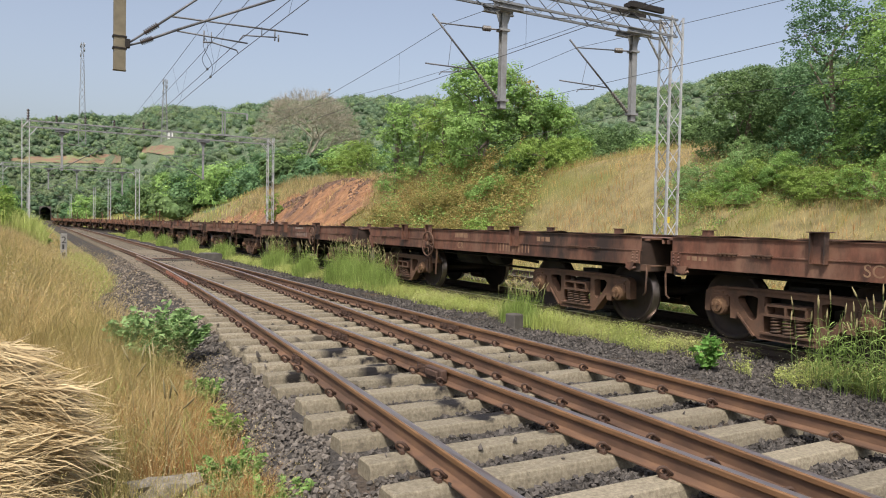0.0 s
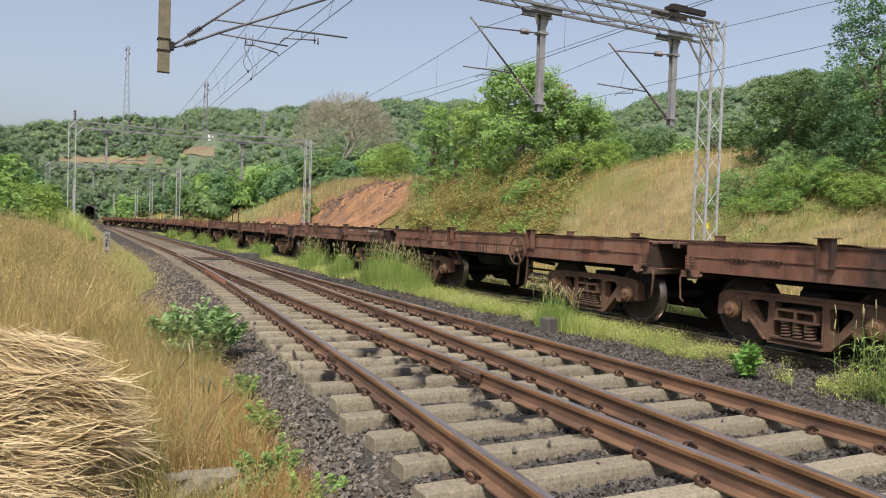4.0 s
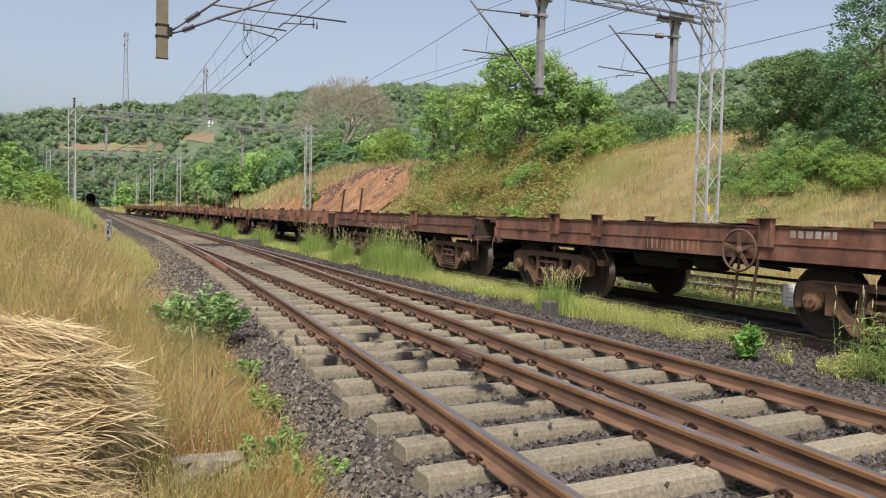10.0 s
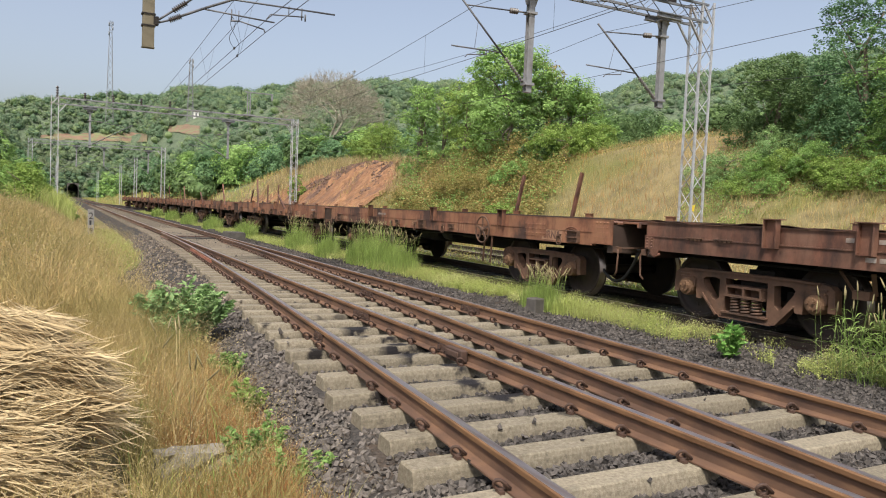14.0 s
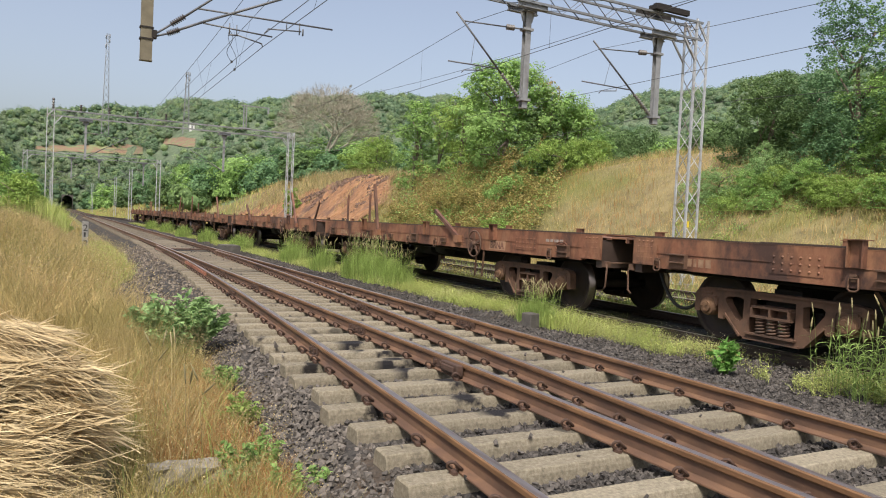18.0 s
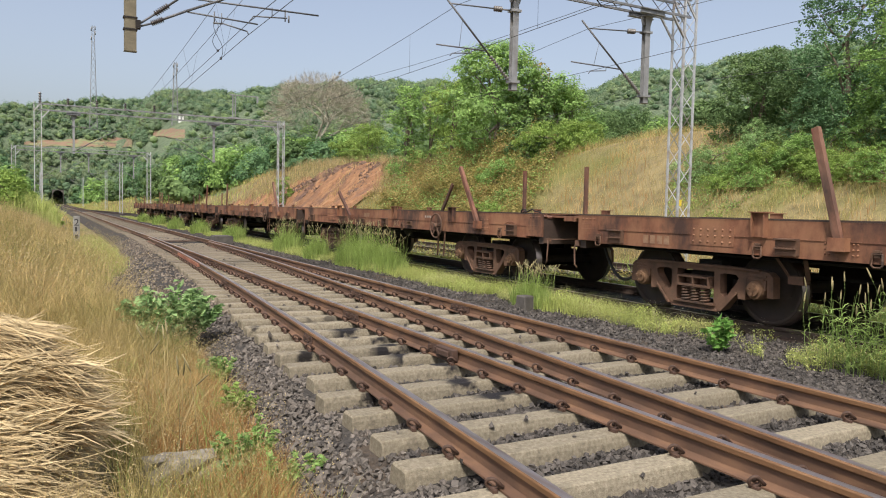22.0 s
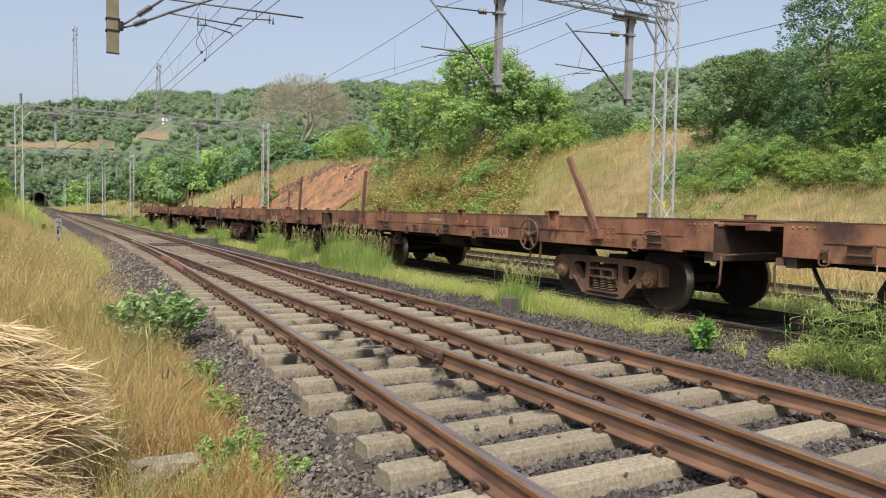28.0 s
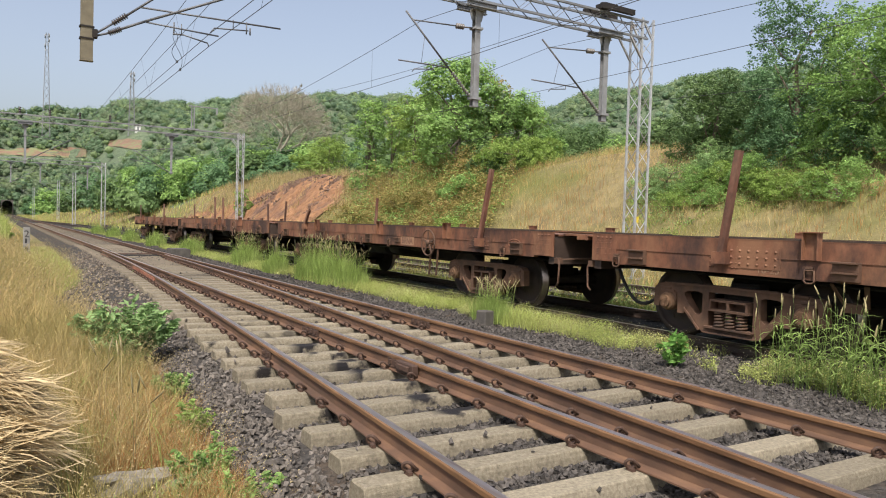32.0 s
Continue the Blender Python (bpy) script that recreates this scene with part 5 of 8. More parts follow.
ys = 2.5 + 5.2 * ns.uniform(0, 1, 2600)
xs = 8.0 - ns.uniform(0, 1, 2600) * 1.3
tagged(stones("siding_stones", 2600, xs, ys, np.maximum(TRAIN_Z - 0.165 - 0.02 * smooth(TRAIN_X - xs, 0.95, 1.75), bed_height(xs, ys)) + 0.005 + ns.uniform(-0.01, 0.015, 2600), 0.036, M["stone_dark"]), "loose dark stones along the siding", "ballast", kind="stuff")

# single stones along the near shoulder, in a dozen shapes
shapes = []
for k in range(12):
    ob = stones("stone", 1, np.zeros(1), np.zeros(1), np.zeros(1), 0.040, M["stone"], bed)
    ob["kind"] = ""
    shapes.append(ob)
for k in range(300):
    y = rs.uniform(3.7, 6.9)
    x = float(branch_x(y)) - rs.uniform(0.46, 1.02)
    m = pose(x, y, float(bed_height(x, y)) + rs.uniform(0.018, 0.034), rs.uniform(0, 360), rs.uniform(0, 360), rs.uniform(0, 360))
    if k < 12:
        shapes[k].matrix_basis = m
    else:
        again(shapes[k % 12], bed, m, "stone")

# the sleepers of the open track beyond, and of the siding, mostly buried
bm = bmesh.new()
for k in range(130):
    y = 39.6 + 0.62 * k
    x = RAIL_B + GAUGE / 2 + float(main_shift(y))
    box(bm, x - 1.37, x + 1.37, y - 0.12, y + 0.12, -0.2, -0.075)
tagged(part("open_track_sleepers", bm, M["concrete"], turnout), kind="stuff")
# siding sleepers share the bed's colour of oil and painted shadow
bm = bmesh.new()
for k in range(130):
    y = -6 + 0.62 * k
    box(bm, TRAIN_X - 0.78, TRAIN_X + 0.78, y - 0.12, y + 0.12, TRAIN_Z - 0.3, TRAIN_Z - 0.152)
tagged(part("siding_sleepers", bm, M["oily_shaded"], siding), kind="stuff")
bm = bmesh.new()
for k in range(110):
    y = 2 + 0.62 * k
    box(bm, FAR_X - 1.3, FAR_X + 1.3, y - 0.12, y + 0.12, FAR_Z - 0.3, FAR_Z - 0.152)
tagged(part("far_track_sleepers", bm, M["concrete"], far_track), kind="stuff")

# ---- overhead line: portals, drop masts, cantilevers and wires ----
def lattice_leg(bm, x, y, z0, z1, w, leg=0.05, brace=0.028, step=0.55):
    """A square lattice mast of four angles with zigzag bracing on each face."""
    c = [(x - w / 2, y - w / 2), (x + w / 2, y - w / 2), (x + w / 2, y + w / 2), (x - w / 2, y + w / 2)]
    for px, py in c:
        box(bm, px - leg / 2, px + leg / 2, py - leg / 2, py + leg / 2, z0, z1)
    for a, b in zip(c, c[1:] + c[:1]):
        n = max(2, int(round((z1 - z0) / step)))
        for k in range(n):
            p, q = (a, b) if k % 2 else (b, a)
            angle_bar(bm, (*p, z0 + (z1 - z0) * k / n), (*q, z0 + (z1 - z0) * (k + 1) / n), brace, 0.012)


def lattice_boom(bm, x0, x1, y, z0, z1, w, leg=0.055, brace=0.026, step=0.6):
    for py in (y - w / 2, y + w / 2):
        for pz in (z0, z1):
            box(bm, x0, x1, py - leg / 2, py + leg / 2, pz - leg / 2, pz + leg / 2)
        n = int((x1 - x0) / step)
        for k in range(n):
            a, b = x0 + (x1 - x0) * k / n, x0 + (x1 - x0) * (k + 1) / n
            p, q = (z0, z1) if k % 2 else (z1, z0)
            angle_bar(bm, (a, py, p), (b, py, q), brace, 0.012)
            for pz in (z0, z1):
                s = 1 if k % 2 else -1
                angle_bar(bm, (a, y - s * w / 2, pz), (b, y + s * w / 2, pz), brace, 0.012)


def insulator(bm, a, b, r=0.075, n=6, mi=0):
    """A ribbed rod insulator between two points."""
    a, b = Vector(a), Vector(b)
    pts, rs_ = [], []
    for k in range(n):
        for f, rr in ((0.15, r * 0.45), (0.4, r), (0.6, r), (0.85, r * 0.45)):
            pts.append(a.lerp(b, (k + f) / n))
            rs_.append(rr)
    tube(bm, [a] + pts + [b], [r * 0.4] + rs_ + [r * 0.4], 10, mi=mi)


def drop_mast(parent, x, y, top, bottom, mat, w=0.23):
    bm = bmesh.new()
    box(bm, x - w / 2, x + w / 2, y - 0.075, y - 0.062, bottom, top)
    box(bm, x - w / 2, x + w / 2, y + 0.062, y + 0.075, bottom, top)
    box(bm, x - 0.012, x + 0.012, y - 0.062, y + 0.062, bottom, top)
    box(bm, x - w / 2 - 0.01, x + w / 2 + 0.01, y - 0.08, y + 0.08, bottom - 0.012, bottom)
    pm = part("drop_mast", bm, mat, parent, "steel mast hanging from the boom")
    for dy in (-0.30, 0.18):
        bm = bmesh.new()
        box(bm, x - 0.46, x + 0.46, y + dy, y + dy + 0.12, top + 0.005, top + 0.03)
        box(bm, x - 0.46, x + 0.46, y + dy + 0.05, y + dy + 0.07, top + 0.03, top + 0.13)
        box(bm, x - 0.46, x + 0.46, y + dy, y + dy + 0.12, top + 0.13, top + 0.15)
        part("hanger_channel", bm, M["boom_steel"], pm)
    bm = bmesh.new()
    box(bm, x - 0.19, x + 0.19, y - 0.11, y + 0.11, top - 0.02, top)
    for s in (-1, 1):
        angle_bar(bm, (x + s * 0.09, y, top - 0.26), (x + s * 0.17, y, top - 0.02), 0.02, 0.12)
    part("hanger_plate", bm, mat, pm)
    return pm


def cantilever(parent, x, y, z_foot, z_tie, s, reach, z_top, z_arm, arm_end, brown=True):
    """Swivelling bracket on a drop mast: strut, tie, insulators, register arm and steady arm. s: the side it reaches to."""
    bm = bmesh.new()
    foot, tip = Vector((x + s * 0.12, y, z_foot)), Vector((x + s * reach, y, z_top))
    k = foot.lerp(tip, 0.30)
    tube(bm, [k, tip], 0.026, 8)
    tie_a, tie_b = Vector((x + s * 0.14, y, z_tie)), foot.lerp(tip, 0.90)
    mid = tie_a.lerp(tie_b, 0.28)
    tube(bm, [mid, tie_b], 0.018, 6)
    arm_a = foot.lerp(tip, 0.36)
    arm_b = Vector((x + s * arm_end, y, z_arm))
    tube(bm, [arm_a, arm_b], 0.018, 6)
    p = arm_a.lerp(arm_b, 0.30)
    tube(bm, [p, p + Vector((0, 0, -0.10)), p + Vector((s * 0.55, 0, -0.17)), p + Vector((s * 0.62, 0, -0.24))], 0.014, 6)
    tube(bm, [foot.lerp(tip, 0.72), arm_a.lerp(arm_b, 0.55)], 0.006, 4)
    frame_ob = part("bracket", bm, M["tube_grey"], parent, "grey cantilever tubes")
    bm = bmesh.new()
    insulator(bm, foot.lerp(tip, 0.02), k, 0.058, 10)
    part("strut_insulator", bm, M["insul_grey"], frame_ob)
    bm = bmesh.new()
    insulator(bm, tie_a.lerp(tie_b, 0.14), mid, 0.075, 4)
    tube(bm, [tie_a, tie_a.lerp(tie_b, 0.14)], 0.02, 6)
    part("tie_insulator", bm, M["insul_grey"], frame_ob)
    for za, zb in ((z_foot - 0.05, z_foot + 0.02), (z_tie - 0.03, z_tie + 0.03)):
        bm = bmesh.new()
        box(bm, x - 0.14, x + 0.14, y - 0.12, y + 0.12, za, zb)
        part("mast_clamp", bm, M["mast"], frame_ob)


def portal(y, xl, xr, z0, z1, near):
    p = empty("overhead_portal", pose(0, 0, 0), label="galvanised lattice steel portal spanning the tracks" if near else "distant grey lattice portal over the tracks",
              category="overhead portal", group="overhead line portals")
    w = 0.46
    for x in (xl, xr):
        bm = bmesh.new()
        g = float(land(x, y)) - 0.3
        lattice_leg(bm, x, y, g, z1 + 0.1, w, 0.055 if near else 0.055, 0.03 if near else 0.028)
        part("tower", bm, M["galv"], p)
        bm = bmesh.new()
        box(bm, x - 0.4, x + 0.4, y - 0.4, y + 0.4, g - 0.5, g + 0.42)
        part("footing", bm, M["concrete"], p)
        s = 1 if x == xl else -1
        for dy in (-w / 2, w / 2):
            bm = bmesh.new()
            angle_bar(bm, (x + s * w / 2, y + dy, z0 - 0.62), (x + s * (w / 2 + 0.5), y + dy, z0), 0.05)
            angle_bar(bm, (x - s * w / 2, y + dy, z0 - 0.05), (x + s * w / 2, y + dy, z1 + 0.05), 0.045)
            part("knee_brace", bm, M["galv"], p)
    bm = bmesh.new()
    lattice_boom(bm, xl, xr, y, z0, z1, w, 0.06 if near else 0.055)
    part("boom", bm, M["boom_steel" if near else "mast"], p)
    return p


P1 = portal(15.8, -3.4, 16.5, 7.26, 7.76, True)
bm = bmesh.new()
box(bm, 16.24, 16.26, 15.42, 15.49, 1.70, 1.88)
part("number_plate", bm, M["yellow"], P1)
drop_mast(P1, 1.25, 15.8, 7.10, 4.46, M["old_mast"], 0.22)
drop_mast(P1, 10.42, 15.8, 7.08, 4.58, M["mast"], 0.17)
drop_mast(P1, 14.98, 15.8, 7.12, 4.65, M["mast"], 0.18)
cantilever(P1, 10.42, 15.8, 4.80, 6.60, -1, 2.10, 6.70, 5.47, 2.27)
cantilever(P1, 14.98, 15.8, 4.86, 6.66, -1, 2.35, 6.68, 5.53, 2.68)
# the double bracket over the turnout, reaching the other way
bm = bmesh.new()
for a, b, r in (((1.42, 15.8, 5.02), (1.72, 15.8, 5.26), 0.022), ((1.96, 15.8, 5.455), (3.10, 15.8, 6.42), 0.024), ((1.42, 15.8, 4.97), (1.65, 15.8, 5.06), 0.022), ((1.86, 15.8, 5.17), (2.33, 15.8, 5.41), 0.027),
                ((2.33, 15.8, 5.41), (4.75, 15.8, 6.56), 0.027), ((2.22, 15.8, 5.67), (5.15, 15.8, 5.72), 0.019), ((2.34, 15.8, 5.39), (3.79, 15.8, 5.34), 0.017),
                ((2.88, 15.8, 5.48), (2.88, 15.8, 5.22), 0.014), ((3.03, 15.8, 5.47), (3.03, 15.8, 5.24), 0.010), ((2.86, 15.8, 5.24), (3.05, 15.8, 5.25), 0.018), ((3.03, 15.8, 5.26), (3.56, 15.8, 5.16), 0.015), ((3.56, 15.8, 5.17), (3.59, 15.8, 5.10), 0.012),
                ((4.43, 15.8, 5.56), (3.70, 15.8, 5.50), 0.015), ((3.70, 15.8, 5.50), (3.62, 15.8, 5.39), 0.012), ((4.39, 15.8, 5.74), (4.39, 15.8, 5.48), 0.014), ((4.47, 15.8, 5.62), (4.47, 15.8, 5.47), 0.018), ((4.10, 15.8, 5.74), (4.10, 15.8, 5.55), 0.010)):
    tube(bm, [a, b], r, 7)
tubes = part("bracket", bm, M["tube_grey"], P1, "grey cantilever tubes")
bm = bmesh.new()
insulator(bm, (1.71, 15.8, 5.255), (1.97, 15.8, 5.465), 0.062, 7)
insulator(bm, (1.64, 15.8, 5.055), (1.87, 15.8, 5.175), 0.062, 7)
part("strut_insulator", bm, M["insul"], tubes)
bm = bmesh.new()
box(bm, 1.34, 1.44, 15.72, 15.88, 4.92, 5.08)
box(bm, 1.12, 1.38, 15.71, 15.89, 4.87, 4.90)
box(bm, 1.12, 1.38, 15.71, 15.89, 5.10, 5.13)
part("mast_clamp", bm, M["under"], tubes)
# strain plate on top of the boom
bm = bmesh.new()
for dy in (-0.42, 0.30):
    box(bm, 14.45, 15.75, 15.8 + dy, 15.8 + dy + 0.12, 7.80, 7.95)
box(bm, 14.75, 15.25, 15.6, 16.0, 7.95, 8.06)
part("strain_plate", bm, M["under"], P1)

P2 = portal(60.0, -0.95, 16.8, 7.98, 8.42, False)
drop_mast(P2, 1.35, 60.0, 7.75, 4.95, M["mast"], 0.15)
drop_mast(P2, 11.35, 60.0, 7.75, 4.80, M["mast"], 0.15)
cantilever(P2, 1.35, 60.0, 5.2, 6.95, 1, 2.9, 6.85, 5.9, 2.8)
cantilever(P2, 11.35, 60.0, 4.92, 6.80, -1, 2.9, 6.55, 5.75, 3.0)
bm = bmesh.new()
box(bm, 12.80, 12.87, 59.92, 60.08, 8.49, 10.32)
box(bm, 13.00, 13.07, 59.92, 60.08, 8.49, 10.32)
box(bm, 12.6, 14.9, 59.95, 60.05, 10.28, 10.36)
box(bm, 14.75, 14.88, 59.93, 60.07, 9.85, 10.28)
box(bm, 12.5, 13.4, 59.8, 60.2, 8.45, 8.52)
part("top_mast", bm, M["mast"], P2)
for x in (-0.8, 1.0, 2.9, 4.85, 6.9):
    bm = bmesh.new()
    insulator(bm, (x, 60, 8.46), (x, 60, 8.95 if x > 0 else 9.25), 0.11, 4)
    part("pin_insulator", bm, M["insul"], P2)

P3 = portal(105.0, -4.2, 11.5, 7.75, 8.2, False)
for x, b in ((0.98, 5.05), (4.2, 5.28), (9.6, 4.65)):
    drop_mast(P3, x, 105.0, 7.6, b, M["mast"], 0.15)
cantilever(P3, 9.6, 105.0, 4.9, 6.8, -1, 2.9, 6.6, 5.8, 3.0)
cantilever(P3, 0.98, 105.0, 5.2, 6.9, 1, 2.6, 6.7, 5.9, 2.8)
for x, y, h, far in ((8.1, 105.5, 7.2, 0), (-1.6, 150, 7.8, 1), (9.0, 150, 7.8, 1), (-2.4, 205, 8, 1), (7.0, 205, 8, 1)):
    m = empty("overhead_mast", pose(x, y, float(land(x, y)) - 0.1), label="slim grey overhead line mast beside the track", category="mast", group="overhead masts")
    bm = bmesh.new()
    lattice_leg(bm, 0, 0, 0, h, 0.32, 0.07, 0.05, 0.7)
    part("tower", bm, M["galv"], m)
    if far:
        bm = bmesh.new()
        s = 1 if x < 3 else -1
        tube(bm, [(s * 0.2, 0, h - 2.4), (s * 2.8, 0, h - 0.6)], 0.04, 5)
        tube(bm, [(s * 0.2, 0, h - 0.5), (s * 2.6, 0, h - 0.7)], 0.03, 5)
        part("bracket", bm, M["tube_grey"], m)


def wire_run(spans, name, label, sag=0.85):
    """A catenary wire, contact wire and droppers over supports (x, y, z of contact, z of catenary, and where it differs x of catenary)."""
    e = empty(name, label=label, category="wires", group="overhead wires")
    cat_pts, con_pts = [], []
    for (xa, ya, ca, ta, *ka), (xb, yb, cb, tb, *kb) in zip(spans, spans[1:]):
        ka, kb = (ka or [xa])[0], (kb or [xb])[0]
        for k in range(16):
            f = k / 16
            cat_pts.append((ka + (kb - ka) * f, ya + (yb - ya) * f, ta + (tb - ta) * f - sag * 4 * f * (1 - f)))
            con_pts.append((xa + (xb - xa) * f, ya + (yb - ya) * f, ca + (cb - ca) * f))
    bm = bmesh.new()
    tube(bm, cat_pts, 0.0065, 4)
    part("catenary_wire", bm, M["wire"], e)
    bm = bmesh.new()
    tube(bm, con_pts, 0.007, 4)
    part("contact_wire", bm, M["wire"], e)
    for k in range(1, len(cat_pts), 2):
        if cat_pts[k][1] < 5 or cat_pts[k][1] > 110:
            continue
        bm = bmesh.new()
        tube(bm, [cat_pts[k], con_pts[k]], 0.0035, 3)
        part("dropper", bm, M["wire"], e)
    return e


through_wires = wire_run([(4.8, -38, 5.45, 6.6), (3.62, 15.8, 5.38, 6.45, 3.41), (4.18, 60, 5.73, 6.72, 3.99), (3.9, 105, 5.8, 7.0), (3.3, 160, 5.9, 7.0), (2.6, 230, 6.4, 7.4)], "overhead_wires", "thin dark catenary and contact wires over the through track", 0.33)
wire_run([(4.8, -38, 5.45, 6.6), (3.59, 15.8, 5.09, 6.39, 3.90), (4.45, 60, 5.75, 6.75, 4.20), (4.3, 105, 6.1, 7.2)], "overhead_wires", "thin dark wires over the diverging track", 0.30)
for top, foot, bow in (((3.46, 19.0, 6.17), (3.66, 19.4, 5.405), 0.10), ((3.50, 18.9, 6.15), (3.66, 19.0, 5.14), -0.08)):
    bm = bmesh.new()
    tube(bm, [(top[0] + (foot[0] - top[0]) * f + bow * math.sin(math.tau * f), top[1] + (foot[1] - top[1]) * f, top[2] + (foot[2] - top[2]) * f) for f in np.linspace(0, 1, 9)], 0.007, 4)
    box(bm, foot[0] - 0.02, foot[0] + 0.02, foot[1] - 0.05, foot[1] + 0.05, foot[2] - 0.02, foot[2] + 0.03)
    part("jumper", bm, M["wire"], through_wires, "dark jumper cable hanging between the wires")
wire_run([(8.9, -38, 5.3, 6.6), (8.75, 15.8, 5.24, 6.52), (8.9, 60, 5.70, 6.6), (7.4, 105, 5.8, 6.9), (4.4, 160, 5.9, 7.0)], "overhead_wires", "thin dark wires over the siding")
wire_run([(13.0, -38, 5.3, 6.6), (12.85, 15.8, 5.32, 6.48), (12.6, 60, 5.7, 6.6)], "overhead_wires", "thin dark wires over the far track")
for pts in (((15.1, -38, 8.3), (15.0, 15.8, 8.0), (14.1, 60, 10.2)), ((16.9, -38, 5.2), (17.6, 15.8, 5.6), (20, 70, 6.6))):
    bm = bmesh.new()
    q = []
    for a, b in zip(pts, pts[1:]):
        for k in range(12):
            f = k / 12
            q.append([a[i] + (b[i] - a[i]) * f - (0.7 * 4 * f * (1 - f) if i == 2 else 0) for i in range(3)])
    tube(bm, q, 0.009, 4)
    tagged(part("feeder_wire", bm, M["wire"]), "dark feeder wire strung along the portals", "wire", "overhead wires")

# lattice communication masts on the hill
for x, y, zt, zb, w0 in ((51.4, 361.0, 67.5, float(land(51.4, 361.0)) - 1.0, 2.8), (18.7, 400, 88, 38, 3.4)):
    e = empty("radio_mast", pose(x, y, 0), label="tall pale lattice communication mast on the wooded hill", category="radio mast", group="radio masts")
    bm = bmesh.new()
    for k in range(14):
        a, b = k / 14, (k + 1) / 14
        wa, wb = w0 * (1 - a) + 0.9 * a, w0 * (1 - b) + 0.9 * b
        za, zb_ = zb + (zt - zb) * a, zb + (zt - zb) * b
        c0 = [(-wa / 2, -wa / 2), (wa / 2, -wa / 2), (wa / 2, wa / 2), (-wa / 2, wa / 2)]
        c1 = [(-wb / 2, -wb / 2), (wb / 2, -wb / 2), (wb / 2, wb / 2), (-wb / 2, wb / 2)]
        for i in range(4):
            angle_bar(bm, (*c0[i], za), (*c1[i], zb_), 0.15)
            j = (i + 1) % 4
            angle_bar(bm, (*c0[i], za), (*c1[j], zb_), 0.08)
            angle_bar(bm, (*c0[j], za), (*c1[i], zb_), 0.08)
    part("lattice", bm, M["mast"], e)
    for dx, dz in ((0.9, 0.5), (0.9, 2.8), (-0.9, 1.0), (-0.9, 5.5)):
        bm = bmesh.new()
        tube(bm, [(dx, -0.8, zt - 1.8 - dz), (dx, -0.8, zt - dz)], 0.22, 6)
        part("antenna", bm, M["mast"], e)

# small white hut at the foot of the mast
hx, hy = 53.6, 358.0
hut = empty("hut", pose(hx, hy, float(land(hx, hy))), label="small white equipment hut at the foot of the mast", category="hut")
bm = bmesh.new()
box(bm, -1.1, 1.1, -1.0, 1.0, -1.0, 2.3)
part("wall", bm, M["white_sign"], hut)
bm = bmesh.new()
box(bm, -1.3, 1.3, -1.2, 1.2, 2.3, 2.45)
part("roof", bm, M["concrete"], hut)
bm = bmesh.new()
box(bm, -0.4, 0.4, -1.03, -1.0, 0.0, 1.9)
part("door", bm, M["mast"], hut)

# ---- growing things ----
gs = np.random.RandomState(21)


def blades(name, xs, ys, zs, h, width, lean, mat, parent=None, droop=0.25):
    """Grass blades: bent tapering strips, one island each."""
    n = len(xs)
    a = gs.uniform(0, math.tau, n)
    face = gs.uniform(0, math.tau, n)
    h = np.broadcast_to(h, (n,)) * gs.uniform(0.6, 1.15, n)
    w = np.broadcast_to(width, (n,)) * gs.uniform(0.7, 1.3, n)
    le = lean * gs.uniform(0.2, 1.6, n) * h
    side = np.stack([np.cos(face), np.sin(face), 0 * face], -1) * w[:, None] * 0.5
    off = np.stack([np.cos(a), np.sin(a), 0 * a], -1)
    p0 = np.stack([xs, ys, zs], -1)
    p1 = p0 + off * (le * 0.35)[:, None] + np.stack([0 * h, 0 * h, h * 0.58], -1)
    p2 = p0 + off * le[:, None] + np.stack([0 * h, 0 * h, h * (1 - droop * gs.uniform(0, 1, n) ** 2)], -1)
    v = np.stack([p0 - side, p0 + side, p1 + side * 0.8, p1 - side * 0.8, p2], 1)
    f = np.stack([[0, 1, 2], [0, 2, 3], [3, 2, 4]])[None] + 5 * np.arange(n)[:, None, None]
    return raw_mesh(name, v.reshape(-1, 3), f.reshape(-1, 3), mat, parent)


ICO = np.array([(a, b * 1.618, 0) for a in (-1, 1) for b in (-1, 1)] + [(0, a, b * 1.618) for a in (-1, 1) for b in (-1, 1)] + [(b * 1.618, 0, a) for a in (-1, 1) for b in (-1, 1)]) / 1.902
ICO_F = np.array([(i, j, k) if np.dot(np.cross(ICO[j] - ICO[i], ICO[k] - ICO[i]), ICO[i]) > 0 else (i, k, j) for i in range(12) for j in range(i + 1, 12) for k in range(j + 1, 12)
                  if max(np.linalg.norm(ICO[i] - ICO[j]), np.linalg.norm(ICO[j] - ICO[k]), np.linalg.norm(ICO[i] - ICO[k])) < 1.1])


def with_cores(name, v, f, mat, parent, cores):
    """A crown of single leaves over the dense lumpy foliage inside it: rows of centre and radii."""
    if cores is None:
        return raw_mesh(name, v, f, mat, parent)
    m = len(cores)
    cv = cores[:, None, :3] + ICO[None] * cores[:, None, 3:6] * gs.uniform(0.6, 1.25, (m, 12, 1))
    cf = (ICO_F[None] + 12 * np.arange(m)[:, None, None] + len(v)).reshape(-1, 3)
    return raw_mesh(name, np.concatenate([v, cv.reshape(-1, 3)]), np.concatenate([f, cf]), mat, parent, smooth=np.arange(len(f) + len(cf)) >= len(f))


